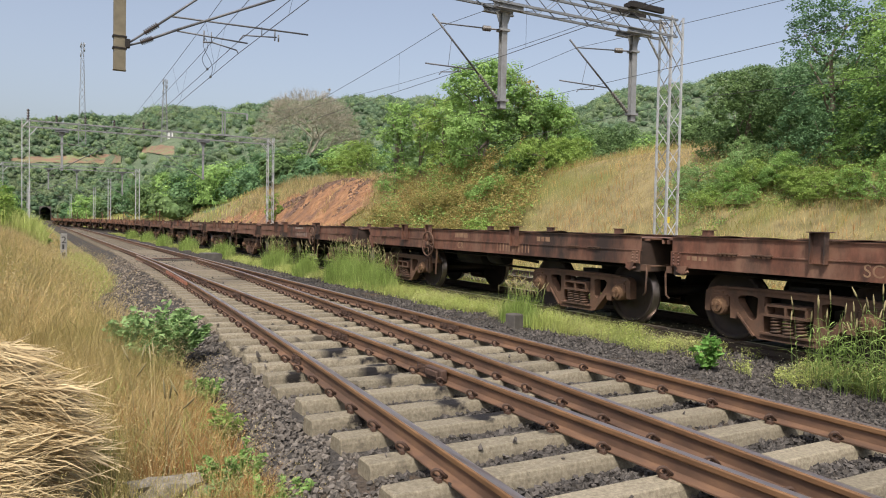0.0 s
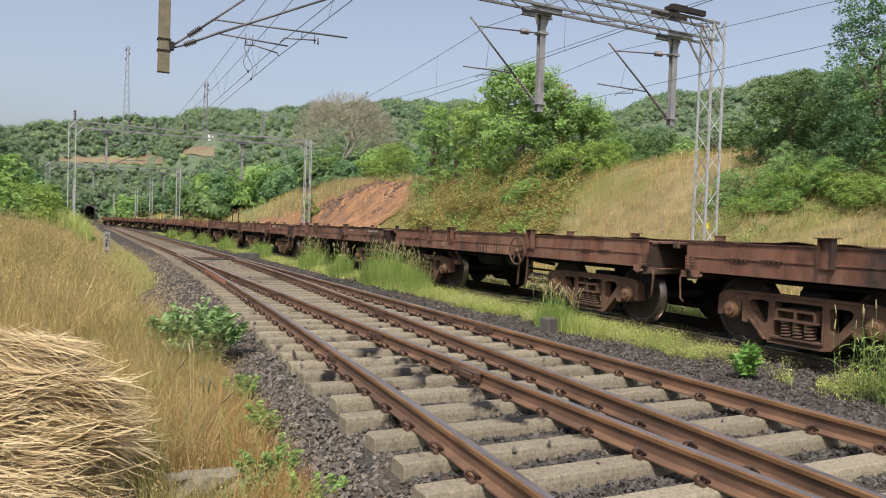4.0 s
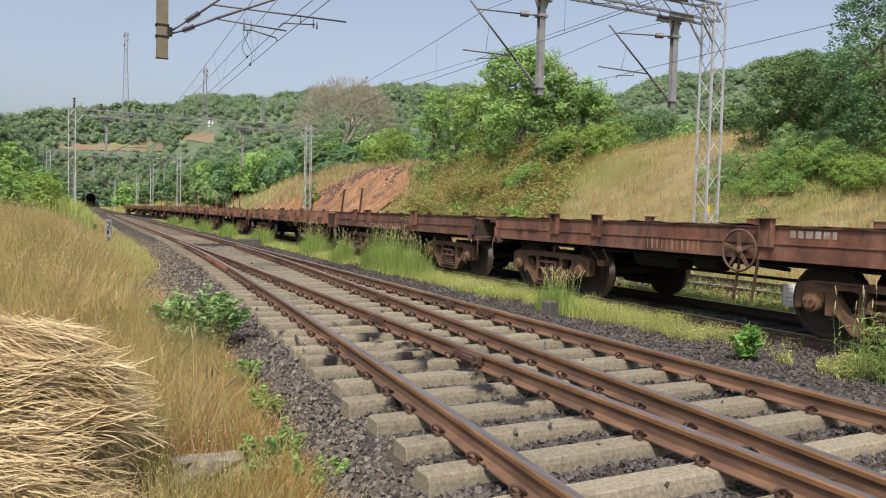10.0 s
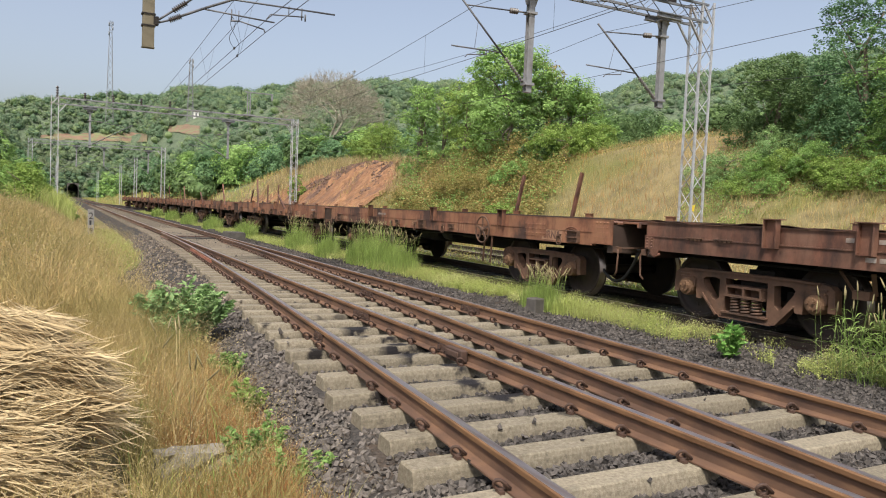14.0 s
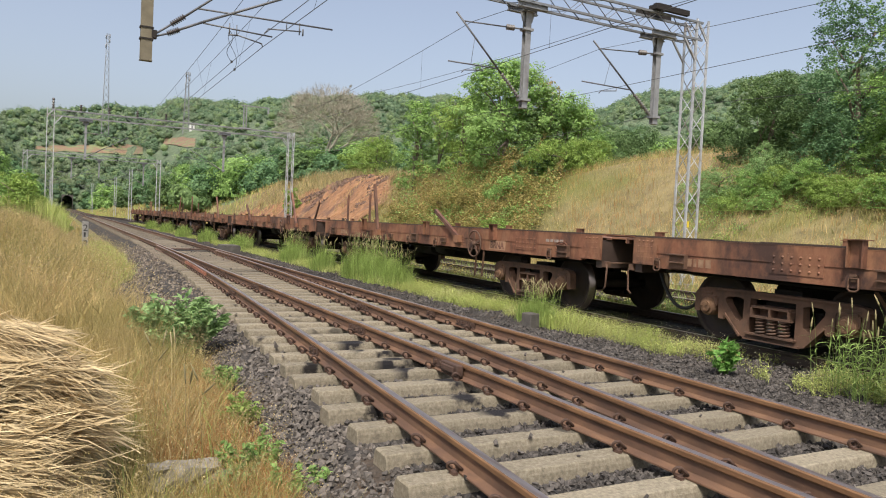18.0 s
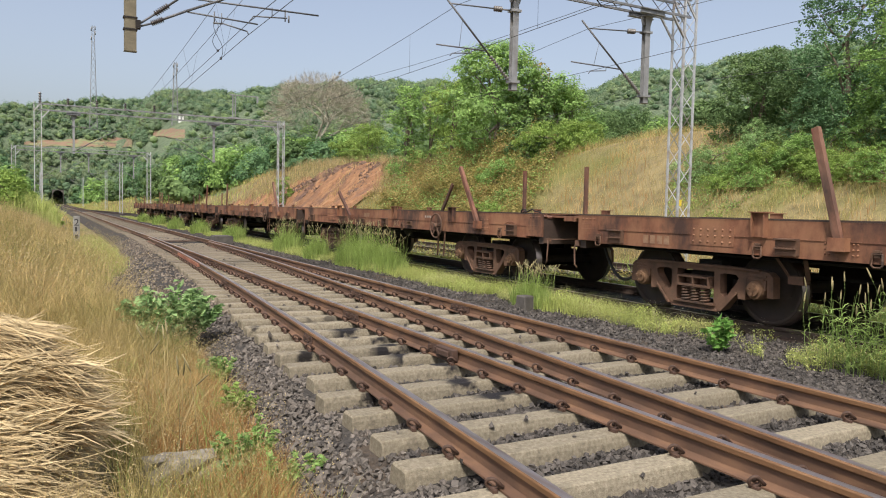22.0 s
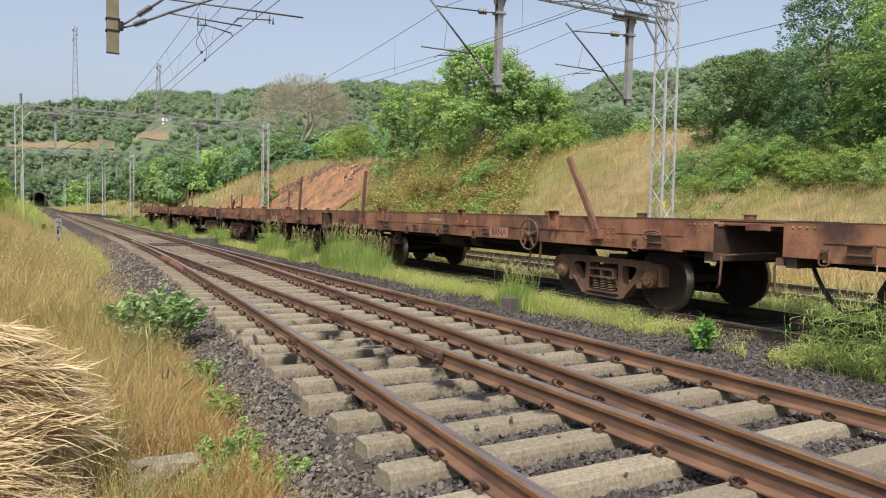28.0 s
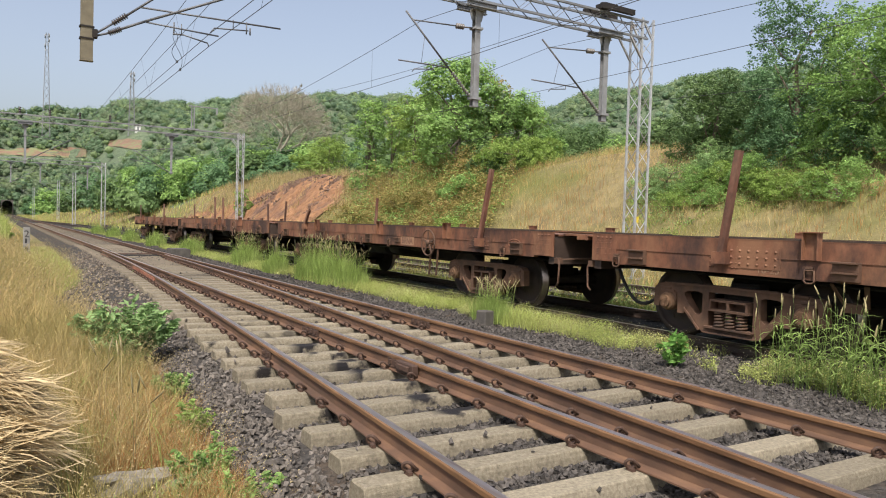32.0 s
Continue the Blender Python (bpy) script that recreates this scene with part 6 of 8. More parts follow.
def leaves(name, pts, size, mat, parent=None, flat=0.5, long=1.6, out=None):
    """Leaves: folded kite shapes at points, one island each."""
    n = len(pts)
    size = np.broadcast_to(size, (n,)) * gs.uniform(0.6, 1.35, n)
    d = gs.normal(size=(n, 3))
    d[:, 2] *= flat
    d /= np.linalg.norm(d, axis=1, keepdims=True)
    up = gs.normal(size=(n, 3)) * 0.42 + np.array([0, 0, 1.0 if out is None else 0.55])
    if out is not None:
        up += out * 0.95
    s = np.cross(d, up)
    s /= np.linalg.norm(s, axis=1, keepdims=True) + 1e-9
    u = np.cross(s, d)
    L, W = (size * long * 0.5)[:, None], (size * 0.5)[:, None]
    v = np.stack([pts - d * L, pts + s * W + u * W * 0.25, pts + d * L - u * W * 0.3, pts - s * W + u * W * 0.25], 1)
    f = np.stack([[0, 1, 2], [0, 2, 3]])[None] + 4 * np.arange(n)[:, None, None]
    return raw_mesh(name, v.reshape(-1, 3), f.reshape(-1, 3), mat, parent)


def tri_leaves(name, pts, size, mat, out, parent=None, cores=None):
    """Far foliage: one ragged triangle a leaf spray."""
    n = len(pts)
    nrm = out * 0.9 + np.array([0, 0, 0.6]) + gs.normal(size=(n, 3)) * 0.25
    nrm /= np.linalg.norm(nrm, axis=1, keepdims=True)
    t1 = np.cross(nrm, gs.normal(size=(n, 3)))
    t1 /= np.linalg.norm(t1, axis=1, keepdims=True) + 1e-9
    t2 = np.cross(nrm, t1)
    a = np.arange(3)[None] * (math.tau / 3) + gs.uniform(-0.45, 0.45, (n, 3))
    r = np.asarray(size)[:, None] * gs.uniform(0.55, 1.15, (n, 3))
    v = pts[:, None, :] + (np.cos(a) * r)[..., None] * t1[:, None, :] + (np.sin(a) * r)[..., None] * t2[:, None, :]
    return with_cores(name, v.reshape(-1, 3), np.arange(3 * n).reshape(-1, 3), mat, parent, cores)


def unit(shape):
    d = gs.normal(size=shape)
    return d / np.linalg.norm(d, axis=-1, keepdims=True)


def crown_points(n, clumps, hollow=0.55, tufts=20):
    """Points in leafy tufts on the outside of clumps: rows of centre x, y, z and radii."""
    c = np.array(clumps, float)
    d = unit((len(c), tufts, 3)) + np.array([0, 0, 0.25])
    d /= np.linalg.norm(d, axis=-1, keepdims=True)
    centre = (c[:, None, :3] + d * c[:, None, 3:6] * gs.uniform(hollow + 0.3, 1.05, (len(c), tufts, 1))).reshape(-1, 3)
    reach = (c[:, None, 3:6] * gs.uniform(0.26, 0.50, (len(c), tufts, 1))).reshape(-1, 3)
    share = reach.prod(1) ** 0.66
    k = gs.choice(len(share), n, p=share / share.sum())
    e = unit((n, 3))
    axis = d.reshape(-1, 3)[k]
    e = np.where((e * axis).sum(1, keepdims=True) < -0.15, -e, e)
    out = 0.7 * axis + 0.45 * e
    return centre[k] + e * (gs.uniform(0, 1, n) ** 0.45)[:, None] * reach[k], out / (np.linalg.norm(out, axis=1, keepdims=True) + 1e-9)


def clump_set(n, w, h, z0, rng, lo=0.22, hi=0.42):
    """Clumps filling an uneven rounded outline of half-width w, from z0 to h."""
    out = []
    for _ in range(n):
        f = rng.uniform(0, 1)
        reach = 0.78 * w * (0.35 + 0.65 * math.sin(math.pi * min(1, 0.22 + 0.72 * f)))
        a, r = rng.uniform(0, math.tau), reach * rng.uniform(0.15, 0.92) ** 0.7
        s = w * rng.uniform(lo, hi)
        out.append((r * math.cos(a), r * math.sin(a), z0 + (h - z0) * f * 0.9, s, s, s * rng.uniform(0.6, 0.95)))
    return out


def tree(x, y, height, width, n_leaf, leaf_size, mat, label, clumps=52, seed=1, trunk_h=0.3, z=None, name="tree", group="trees beside the line", limbs=7, hollow=0.45, tuft_size=(0.15, 0.34), tri=False):
    """A tapered trunk with limbs into a crown of leafy clumps with gaps."""
    rng = random.Random(seed)
    g = float(land(x, y)) - 0.1 if z is None else z
    t = empty(name, pose(x, y, g), label=label, category="tree" if name == "tree" else "shrub", group=group)
    cl = clump_set(clumps, width / 2, height, height * trunk_h, rng, *tuft_size)
    bm = bmesh.new()
    r0 = max(0.05, height * 0.02)
    bend = [(rng.uniform(-0.15, 0.15) * k, rng.uniform(-0.15, 0.15) * k, height * 0.75 * k / 4) for k in range(5)]
    tube(bm, bend, [r0 * (1 - 0.18 * k) for k in range(5)], 7)
    for k in range(limbs):
        c = cl[k % len(cl)]
        a = Vector(bend[1 + k % 3])
        b = Vector(c[:3])
        m = a.lerp(b, 0.5) + Vector((0, 0, -0.08 * height * rng.uniform(-1, 1)))
        tube(bm, [a, m, b], [r0 * 0.5, r0 * 0.32, r0 * 0.12], 5)
    part("trunk", bm, M["bark"], t)
    n_leaf, leaf_size = (n_leaf, leaf_size) if tri else (int(n_leaf * 1.25), leaf_size * 0.74)
    pts, out = crown_points(n_leaf, cl, hollow)
    pts[:, 2] = np.maximum(pts[:, 2], 0.05)
    if tri:
        tri_leaves("crown", pts, np.full(n_leaf, leaf_size), mat, out, t)
    else:
        leaves("crown", pts, leaf_size, mat, t, out=out)
    return t


def at(deg, r):
    """A place by its bearing right of the track and its range."""
    a = radians(deg)
    return r * math.sin(a), r * math.cos(a)


# big leafy trees over the cutting
for deg, r, top, width, n, ls, mt, lab, sd in (
        (32.2, 46, 12.0, 8.4, 17000, 0.182, "leaf", "broad-leaved green tree with yellowing leaves on the cutting", 1),
        (29.0, 50, 11.0, 5.2, 8000, 0.168, "leaf_lime", "light green leafy tree on the cutting", 2),
        (36.4, 46, 10.4, 5.6, 9100, 0.154, "leaf", "green leafy tree on the cutting", 3),
        (34.8, 46, 9.0, 5.0, 7350, 0.154, "leaf_dark", "dark green leafy tree on the cutting", 4),
        (25.2, 52, 10.7, 4.0, 6500, 0.154, "leaf", "green leafy tree above the red bank", 5),
        (22.4, 66, 9.4, 5.0, 7350, 0.140, "leaf_lime", "pale green feathery tree above the red bank", 6),
        (38.0, 48, 9.9, 4.6, 7000, 0.150, "leaf_lime", "light green tree beside the big one", 17),
        (39.4, 51, 8.4, 4.2, 6000, 0.150, "leaf", "green tree behind the grassy slope", 18),
        (27.3, 54, 10.9, 4.2, 6500, 0.140, "leaf", "light green feathery tree above the scrub", 19),
        (39.6, 55, 9.0, 6.4, 6650, 0.182, "leaf_dark", "dark green tree behind the grassy slope", 7),
        (42.3, 62, 10.0, 7.5, 7350, 0.196, "leaf_dark", "dark green tree behind the grassy slope", 8),
        (45.4, 60, 9.0, 6.5, 6650, 0.196, "leaf", "green tree behind the grassy slope", 9),
        (48.5, 46, 8.2, 5.0, 6650, 0.168, "leaf_dark", "dark green tree behind the grassy slope", 10),
        (51.6, 34, 8.6, 4.4, 14000, 0.092, "leaf_dark", "dark fine-leaved tree on the slope", 11),
        (54.6, 36, 8.8, 5.0, 15000, 0.092, "leaf_mid", "dark fine-leaved tree on the slope", 12),
        (57.4, 31.5, 11.4, 5.4, 13000, 0.092, "leaf_mid", "tall airy green tree on the slope", 13),
        (60.6, 31.5, 10.6, 6.2, 13500, 0.098, "leaf", "tall airy green tree on the slope", 14),
        (64, 29, 10.0, 6.0, 13000, 0.100, "leaf", "tall airy green tree on the slope", 15),
        (67.5, 29, 10.5, 6.5, 8750, 0.140, "leaf_dark", "tall dark tree on the slope", 16)):
    x, y = at(deg, r)
    tree(x, y, top - float(land(x, y)), width, int(n * (0.9 if r < 44 else 1.15)), ls * (1.0 if r < 44 else 0.60), M[mt], lab, seed=sd, trunk_h=0.22 if 28 < deg < 33 else 0.08, tri=r >= 44)
# a thin half-bare tree beside the big one
x, y = at(35.2, 47)
tree(x, y, 11.2 - float(land(x, y)), 4.0, 900, 0.16, M["leaf_olive"], "thin twiggy half-bare tree", seed=31, limbs=16, hollow=0.2)

# scrub on the bank and shrubs at the foot of the trees
for deg, r, h, w, n, ls, mt, lab, sd in (
        (24.8, 45, 1.6, 4.5, 4300, 0.085, "leaf_olive", "olive and russet scrub covering the bank", 41),
        (27.4, 43, 1.7, 4.5, 4350, 0.085, "leaf_olive", "olive and russet scrub covering the bank", 42),
        (30.4, 41, 1.6, 4.5, 4350, 0.085, "leaf_olive", "olive and russet scrub covering the bank", 43),
        (33.0, 40, 1.5, 4.0, 3650, 0.085, "leaf", "green scrub covering the bank", 44),
        (29.0, 37, 1.0, 3.4, 3000, 0.091, "leaf_olive", "olive and russet scrub covering the bank", 45),
        (26.2, 40, 1.0, 3.4, 3000, 0.091, "leaf_olive", "olive and russet scrub covering the bank", 46),
        (32.0, 36.0, 0.9, 3.0, 2550, 0.091, "leaf_lime", "yellow-green scrub on the bank", 47),
        (35.2, 42, 1.8, 3.6, 3250, 0.105, "leaf_dark", "dark green shrub under the trees", 48),
        (36.8, 41, 2.4, 4.2, 4550, 0.105, "leaf_lime", "bright green shrub at the edge of the grass", 49),
        (38.8, 45, 2.2, 4.2, 3850, 0.105, "leaf_lime", "bright green shrub at the edge of the grass", 50),
        (47.4, 31.5, 0.7, 2.4, 2600, 0.055, "leaf_blue", "pale blue-green herbs on the slope", 52),
        (48.8, 31.5, 1.5, 2.6, 4500, 0.050, "leaf_blue", "dull green feathery shrub on the slope", 57),
        (49.4, 30.2, 0.5, 2.2, 3000, 0.050, "leaf_lime", "low bright green herbs on the slope", 61),
        (50.3, 30.8, 1.1, 2.6, 5500, 0.050, "leaf", "dull green feathery shrub on the slope", 51),
        (51.6, 32.0, 1.8, 2.6, 6500, 0.050, "leaf_blue", "dull green feathery shrub on the slope", 60),
        (51.8, 29.6, 0.5, 2.2, 3000, 0.050, "leaf", "low bright green herbs on the slope", 63),
        (52.8, 30.4, 1.2, 2.4, 6000, 0.048, "leaf_lime", "bright green shrub on the slope", 53),
        (54.2, 30.0, 1.3, 2.4, 6000, 0.048, "leaf", "green shrub on the slope", 54),
        (55.6, 29.2, 1.0, 2.4, 5000, 0.055, "leaf_lime", "bright green shrub on the slope", 55),
        (57.0, 28.4, 0.8, 2.4, 4500, 0.048, "leaf_lime", "yellow-green shrub on the slope", 62),
        (58.4, 28.0, 1.0, 2.4, 5000, 0.055, "leaf_lime", "yellow-green shrub on the slope", 64),
        (60.2, 27.2, 1.4, 3.0, 5000, 0.055, "leaf", "green shrub on the slope", 65),
        (56.4, 31.0, 2.4, 3.2, 5500, 0.060, "leaf_mid", "dull green shrub under the tall trees", 66),
        (58.6, 30.4, 2.2, 3.0, 5000, 0.060, "leaf", "green shrub under the tall trees", 67),
        (60.8, 30.0, 2.3, 3.0, 5000, 0.060, "leaf_mid", "dull green shrub under the tall trees", 68),
        (53.8, 32.4, 2.3, 3.0, 5500, 0.060, "leaf_dark", "dark green shrub under the tall trees", 69),
        (64, 29, 2.2, 3.4, 4550, 0.084, "leaf_lime", "bright green shrub on the slope", 56),
        (16.0, 72, 3.4, 2.6, 2800, 0.126, "leaf_lime", "bright yellow-green sapling on the red bank", 58),
        (20.6, 76, 3.4, 4.6, 4550, 0.140, "leaf_lime", "feathery green shrub above the red bank", 59)):
    x, y = at(deg, r)
    tree(x, y, h, w, n, ls, M[mt], lab, clumps=16, seed=sd, trunk_h=0.04, name="shrub", group="scrub on the cutting", limbs=5)

# trees of the middle distance, towards the tunnel and on the left verge
rng = random.Random(8)
mid_trees = [(12.2, 108, 9.2, 10), (10.3, 112, 9.6, 11), (8.6, 118, 8.9, 10), (7, 124, 8.3, 9), (5.8, 132, 8.9, 9), (4.6, 150, 8.1, 9), (9.4, 128, 10.4, 11), (11.2, 128, 11.1, 11), (13.4, 112, 10.0, 10),
             (14.6, 104, 9.6, 9), (16, 100, 10.4, 9), (17.6, 96, 10.4, 9), (19.4, 92, 10.0, 8.5), (21.2, 88, 10.0, 8.5), (13, 135, 12.6, 12), (15.5, 130, 12.9, 12), (20.5, 110, 12.6, 11), (23.2, 95, 11.1, 10),
             (-4.7, 105, 9.2, 8), (-6.6, 92, 9.6, 8), (-3.6, 118, 7.6, 7), (-3.0, 98, 5.6, 6), (-2.5, 130, 6.3, 7), (-8.0, 85, 10.6, 9), (3.4, 190, 7.0, 10), (2.3, 330, 7.5, 8), (2.6, 300, 6.5, 8), (-1.5, 340, 9.5, 9), (-1.9, 280, 9, 9), (-1.35, 372, 9, 8), (1.7, 374, 8.5, 7), (3.0, 250, 8.4, 10), (2.9, 365, 11, 9), (-0.95, 379, 9, 5), (1.6, 378, 9, 6), (-2.6, 165, 7.4, 8), (-6.0, 70, 6.2, 6), (18.0, 84, 8.2, 6.0), (19.6, 84, 8.0, 5.0), (16.6, 86, 8.6, 6.0)]
for i, (deg, r, top, w) in enumerate(mid_trees):
    x, y = at(deg, r)
    mt = ("leaf_mid", "leaf", "leaf_mid", "leaf", "leaf_dark")[i % 5]
    if 3 < deg < 15 and r < 200:
        x += 4.0
    tree(x, y, top - float(land(x, y)), w, 4400 if r < 170 else 1600, 0.19 if r < 85 else 0.25 if r < 170 else 0.42, M[mt], "dense green tree in the wood beyond the tracks", clumps=15, seed=100 + i, trunk_h=0.08, limbs=4, tri=True, tuft_size=(0.28, 0.46), hollow=0.7)
for i, (x, y, h, w, mt) in enumerate(((-2.4, 44, 2.6, 3.2, "leaf_lime"), (-3.6, 40, 2.6, 3.0, "leaf"), (-1.7, 52, 1.7, 3.0, "leaf_lime"), (-1.9, 62, 1.9, 3.2, "leaf"), (-3.4, 52, 2.8, 3.6, "leaf"), (-0.1, 50, 0.9, 1.8, "leaf_lime"), (-2.4, 78, 2.2, 4.0, "leaf"), (-2.9, 66, 2.6, 4.0, "leaf_lime"),
                                         (-5.0, 55, 3.0, 4.4, "leaf_lime"), (-6.5, 62, 3.6, 4.8, "leaf"), (-4.6, 70, 3.0, 4.6, "leaf_lime"), (-6.0, 48, 2.6, 4.2, "leaf"), (-4.0, 86, 3.0, 4.6, "leaf_lime"))):
    tree(x, y, h, w, 2200, 0.13, M[mt], "light green bush in the dry grass", clumps=12, seed=200 + i, trunk_h=0.03, name="shrub", group="bushes on the verge", limbs=4)

# the big leafless tree on the hillside
x, y = at(18.4, 92)
g = float(land(x, y))
bare = empty("leafless_tree", pose(x, y, g), label="spreading leafless grey-brown tree among green ones", category="tree")
rng = random.Random(3)
bm = bmesh.new()
H = 18.2 - g


def branch(p, d, length, r, depth):
    q = p + d * length
    if depth and (q.x / 6.8) ** 2 + (q.y / 6.8) ** 2 + ((q.z - 0.58 * H) / (0.42 * H)) ** 2 > 1:
        length *= 0.4
        q = p + d * length
    tube(bm, [p, p.lerp(q, 0.5) + Vector((rng.uniform(-1, 1), rng.uniform(-1, 1), rng.uniform(-0.3, 0.6))) * length * 0.07, q], [r, r * 0.85, max(0.018, r * 0.7)], 3 if depth > 2 else 6, cap=False)
    if depth == 7:
        return
    for _ in range(4 if depth == 0 else 3 if depth < 6 else 2):
        nd = (d + Vector((rng.uniform(-1, 1), rng.uniform(-1, 1), rng.uniform(-0.30, 0.40))) * (1.3 if depth < 3 else 1.0)).normalized()
        branch(q, nd, length * rng.uniform(0.62, 0.85), max(0.02, r * 0.58), depth + 1)


branch(Vector((0, 0, 0)), Vector((0, 0, 1)), H * 0.34, 0.30, 0)
part("trunk", bm, M["twig"], bare, "bare branching limbs")
n_t = 9000
d = unit((n_t, 3))
d[:, 2] = np.abs(d[:, 2]) * 1.15 - 0.15
pts = d * (gs.uniform(0.25, 1.0, n_t) ** 0.45)[:, None] * np.array([6.6, 6.6, 0.43 * H]) + np.array([0, 0, 0.55 * H])
way = d + 0.75 * unit((n_t, 3)) + np.array([0, 0, 0.2])
way *= (gs.uniform(0.35, 0.95, n_t) / np.linalg.norm(way, axis=1))[:, None]
side = unit((n_t, 3)) * 0.022
tagged(raw_mesh("twig_mass", np.stack([pts - side, pts + side, pts + way], 1).reshape(-1, 3), np.arange(3 * n_t).reshape(-1, 3), M["twig"], bare), kind="stuff")

# woods over the hills: many ragged crowns as one mass
def forest(name, n, r0, r1, d0, d1, size, quads, mat, label, power=1.0, leaf=0.3):
    deg = gs.uniform(d0, d1, n)
    r = r0 + (r1 - r0) * gs.uniform(0, 1, n) ** power
    x, y = r * np.sin(np.radians(deg)), r * np.cos(np.radians(deg))
    xs = x - main_shift(y)
    rise_deg = np.degrees(np.arctan2(land(x, y) - 1.45, r))
    keep = ((np.abs(xs - 5) > 9 + 0.02 * y) | (y > PORTAL_Y + 6)) & ~(in_scar(deg) & (rise_deg > scar_band(deg)[0] - 0.4) & (rise_deg < scar_band(deg)[1] - 0.1) & (r > 280)) & ~((x < 30) & (y < 100)) & ~((np.hypot(x - 52.5, y - 358) < 5) | (np.abs(deg - 8.3) < 0.7) & (r > 335) & (r < 358))
    x, y = x[keep], y[keep]
    m = len(x)
    rad = size * np.clip(np.exp(gs.normal(size=m) * 0.28), 0.55, 1.4)
    d = unit((m, 11, 3))
    d[:, :, 2] = np.abs(d[:, :, 2]) * 1.2 - 0.3
    pick = gs.randint(0, 11, (m, quads))
    dk = np.take_along_axis(d, pick[:, :, None], 1)
    e = unit((m, quads, 3))
    c = np.stack([x, y, land(x, y) + rad * 0.75], -1)
    pts = c[:, None, :] + (dk * 0.78 + e * gs.uniform(0.2, 0.42, (m, quads, 1))) * rad[:, None, None]
    out = 0.75 * dk + 0.5 * e
    ob = tri_leaves(name, pts.reshape(-1, 3), np.repeat(rad * leaf, quads), mat, out.reshape(-1, 3), None, np.concatenate([c + np.array([0, 0, -0.1]), np.repeat(rad[:, None] * 0.62, 3, 1) * np.array([1, 1, 0.9])], 1))
    return tagged(ob, label, "woodland", kind="stuff")


def in_scar(deg):
    """Bearings of the two bare strips on the hill."""
    return ((deg > -1.7) & (deg < 5.2)) | ((deg > 6.6) & (deg < 8.9))


def scar_band(deg):
    """Lower and upper angle of height of the bare strips."""
    wob = 0.05 * np.sin(deg * 2.9)
    far = np.asarray(deg) > 6
    return np.where(far, 4.75, 3.72 + 0.03 * deg) + wob, np.where(far, 5.35 + 0.06 * (deg - 7.7), 4.1 + 0.10 * deg) - wob


forest("woodland_near", 420, 112, 190, 3.5, 40, 2.6, 280, M["leaf_dark"], "dense green woodland on the lower slopes", leaf=0.115)
forest("woodland_left", 110, 112, 200, -9, -1.2, 2.6, 220, M["leaf_dark"], "dense green woodland left of the line", leaf=0.115)
forest("woodland_side", 400, 66, 200, 26, 68, 2.6, 270, M["leaf_dark"], "dense green woodland behind the cutting", leaf=0.115)
# three tones of far wood, each with haze mixed into its leaf colour
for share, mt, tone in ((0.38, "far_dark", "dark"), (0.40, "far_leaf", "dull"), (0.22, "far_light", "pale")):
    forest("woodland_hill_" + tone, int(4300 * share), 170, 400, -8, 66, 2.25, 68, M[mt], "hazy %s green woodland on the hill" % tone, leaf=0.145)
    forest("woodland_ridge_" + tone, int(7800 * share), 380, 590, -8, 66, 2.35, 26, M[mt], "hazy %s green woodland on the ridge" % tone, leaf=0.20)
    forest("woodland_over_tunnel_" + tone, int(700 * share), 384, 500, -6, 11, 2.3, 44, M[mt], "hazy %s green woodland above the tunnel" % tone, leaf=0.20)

# bare red clearing on the hill
reach = np.arange(300.0, 600.0, 1.0)
strip_v, strip_f = [], []
for deg in np.arange(-2.0, 9.2, 0.2):
    ex, ey = reach * math.sin(radians(deg)), reach * math.cos(radians(deg))
    el = np.degrees(np.arctan2(land(ex, ey) - 1.45, reach))
    lo, hi = (int(np.argmax(el > float(q))) for q in scar_band(deg))
    for f in np.linspace(0, 1, 7):
        q = reach[lo] + (reach[hi] - reach[lo]) * f
        strip_v.append((q * math.sin(radians(deg)), q * math.cos(radians(deg)), 0))
v = np.array(strip_v)
v[:, 2] = land(v[:, 0], v[:, 1]) + 0.5 + 0.25 * ripple(v[:, 0], v[:, 1], 0.3)
cols = len(strip_v) // 7
_i = np.array([c * 7 + j for c in range(cols - 1) for j in range(6) if in_scar(-1.9 + 0.2 * c)])
tagged(raw_mesh("hill_clearing", v, np.stack([_i, _i + 7, _i + 8, _i + 1], -1), M["clearing"], smooth=True), "bare red-brown earth clearing on the wooded hill", "earth", kind="structure")

# red laterite face of the cutting
def bank_top(y):
    """Upper edge of the bare face across the slope."""
    return 23.8 - 3.6 * smooth(y, 58, 80) - 2.4 * smooth(y, 80, 94) - 4.0 * (1 - smooth(y, 46, 56))


cx, cy = np.meshgrid(np.linspace(16.2, 27, 50), np.linspace(46, 94, 110))
edge = 0.9 * ripple(cx, cy, 0.45, 0.7)
inside = (cx > 16.6 + 1.6 * smooth(cy, 70, 92)) & (cx < bank_top(cy) + 0.5 + 0.7 * edge) & (cy > 48 + edge)
v = np.stack([cx, cy, land(cx, cy) + 0.10 + 0.22 * np.abs(ripple(cx, cy, 1.3)) + 0.15 * ripple(cx, cy, 0.6)], -1).reshape(-1, 3)
_i = (np.arange(109)[:, None] * 50 + np.arange(49))
ok = (inside[:-1, :-1] & inside[1:, 1:] & inside[1:, :-1] & inside[:-1, 1:]).ravel()
_i = _i.ravel()[ok]
tagged(raw_mesh("red_bank", v, np.stack([_i, _i + 1, _i + 51, _i + 50], -1), M["red_earth"], smooth=True), "eroded red laterite earth bank of the cutting", "bank", kind="structure")

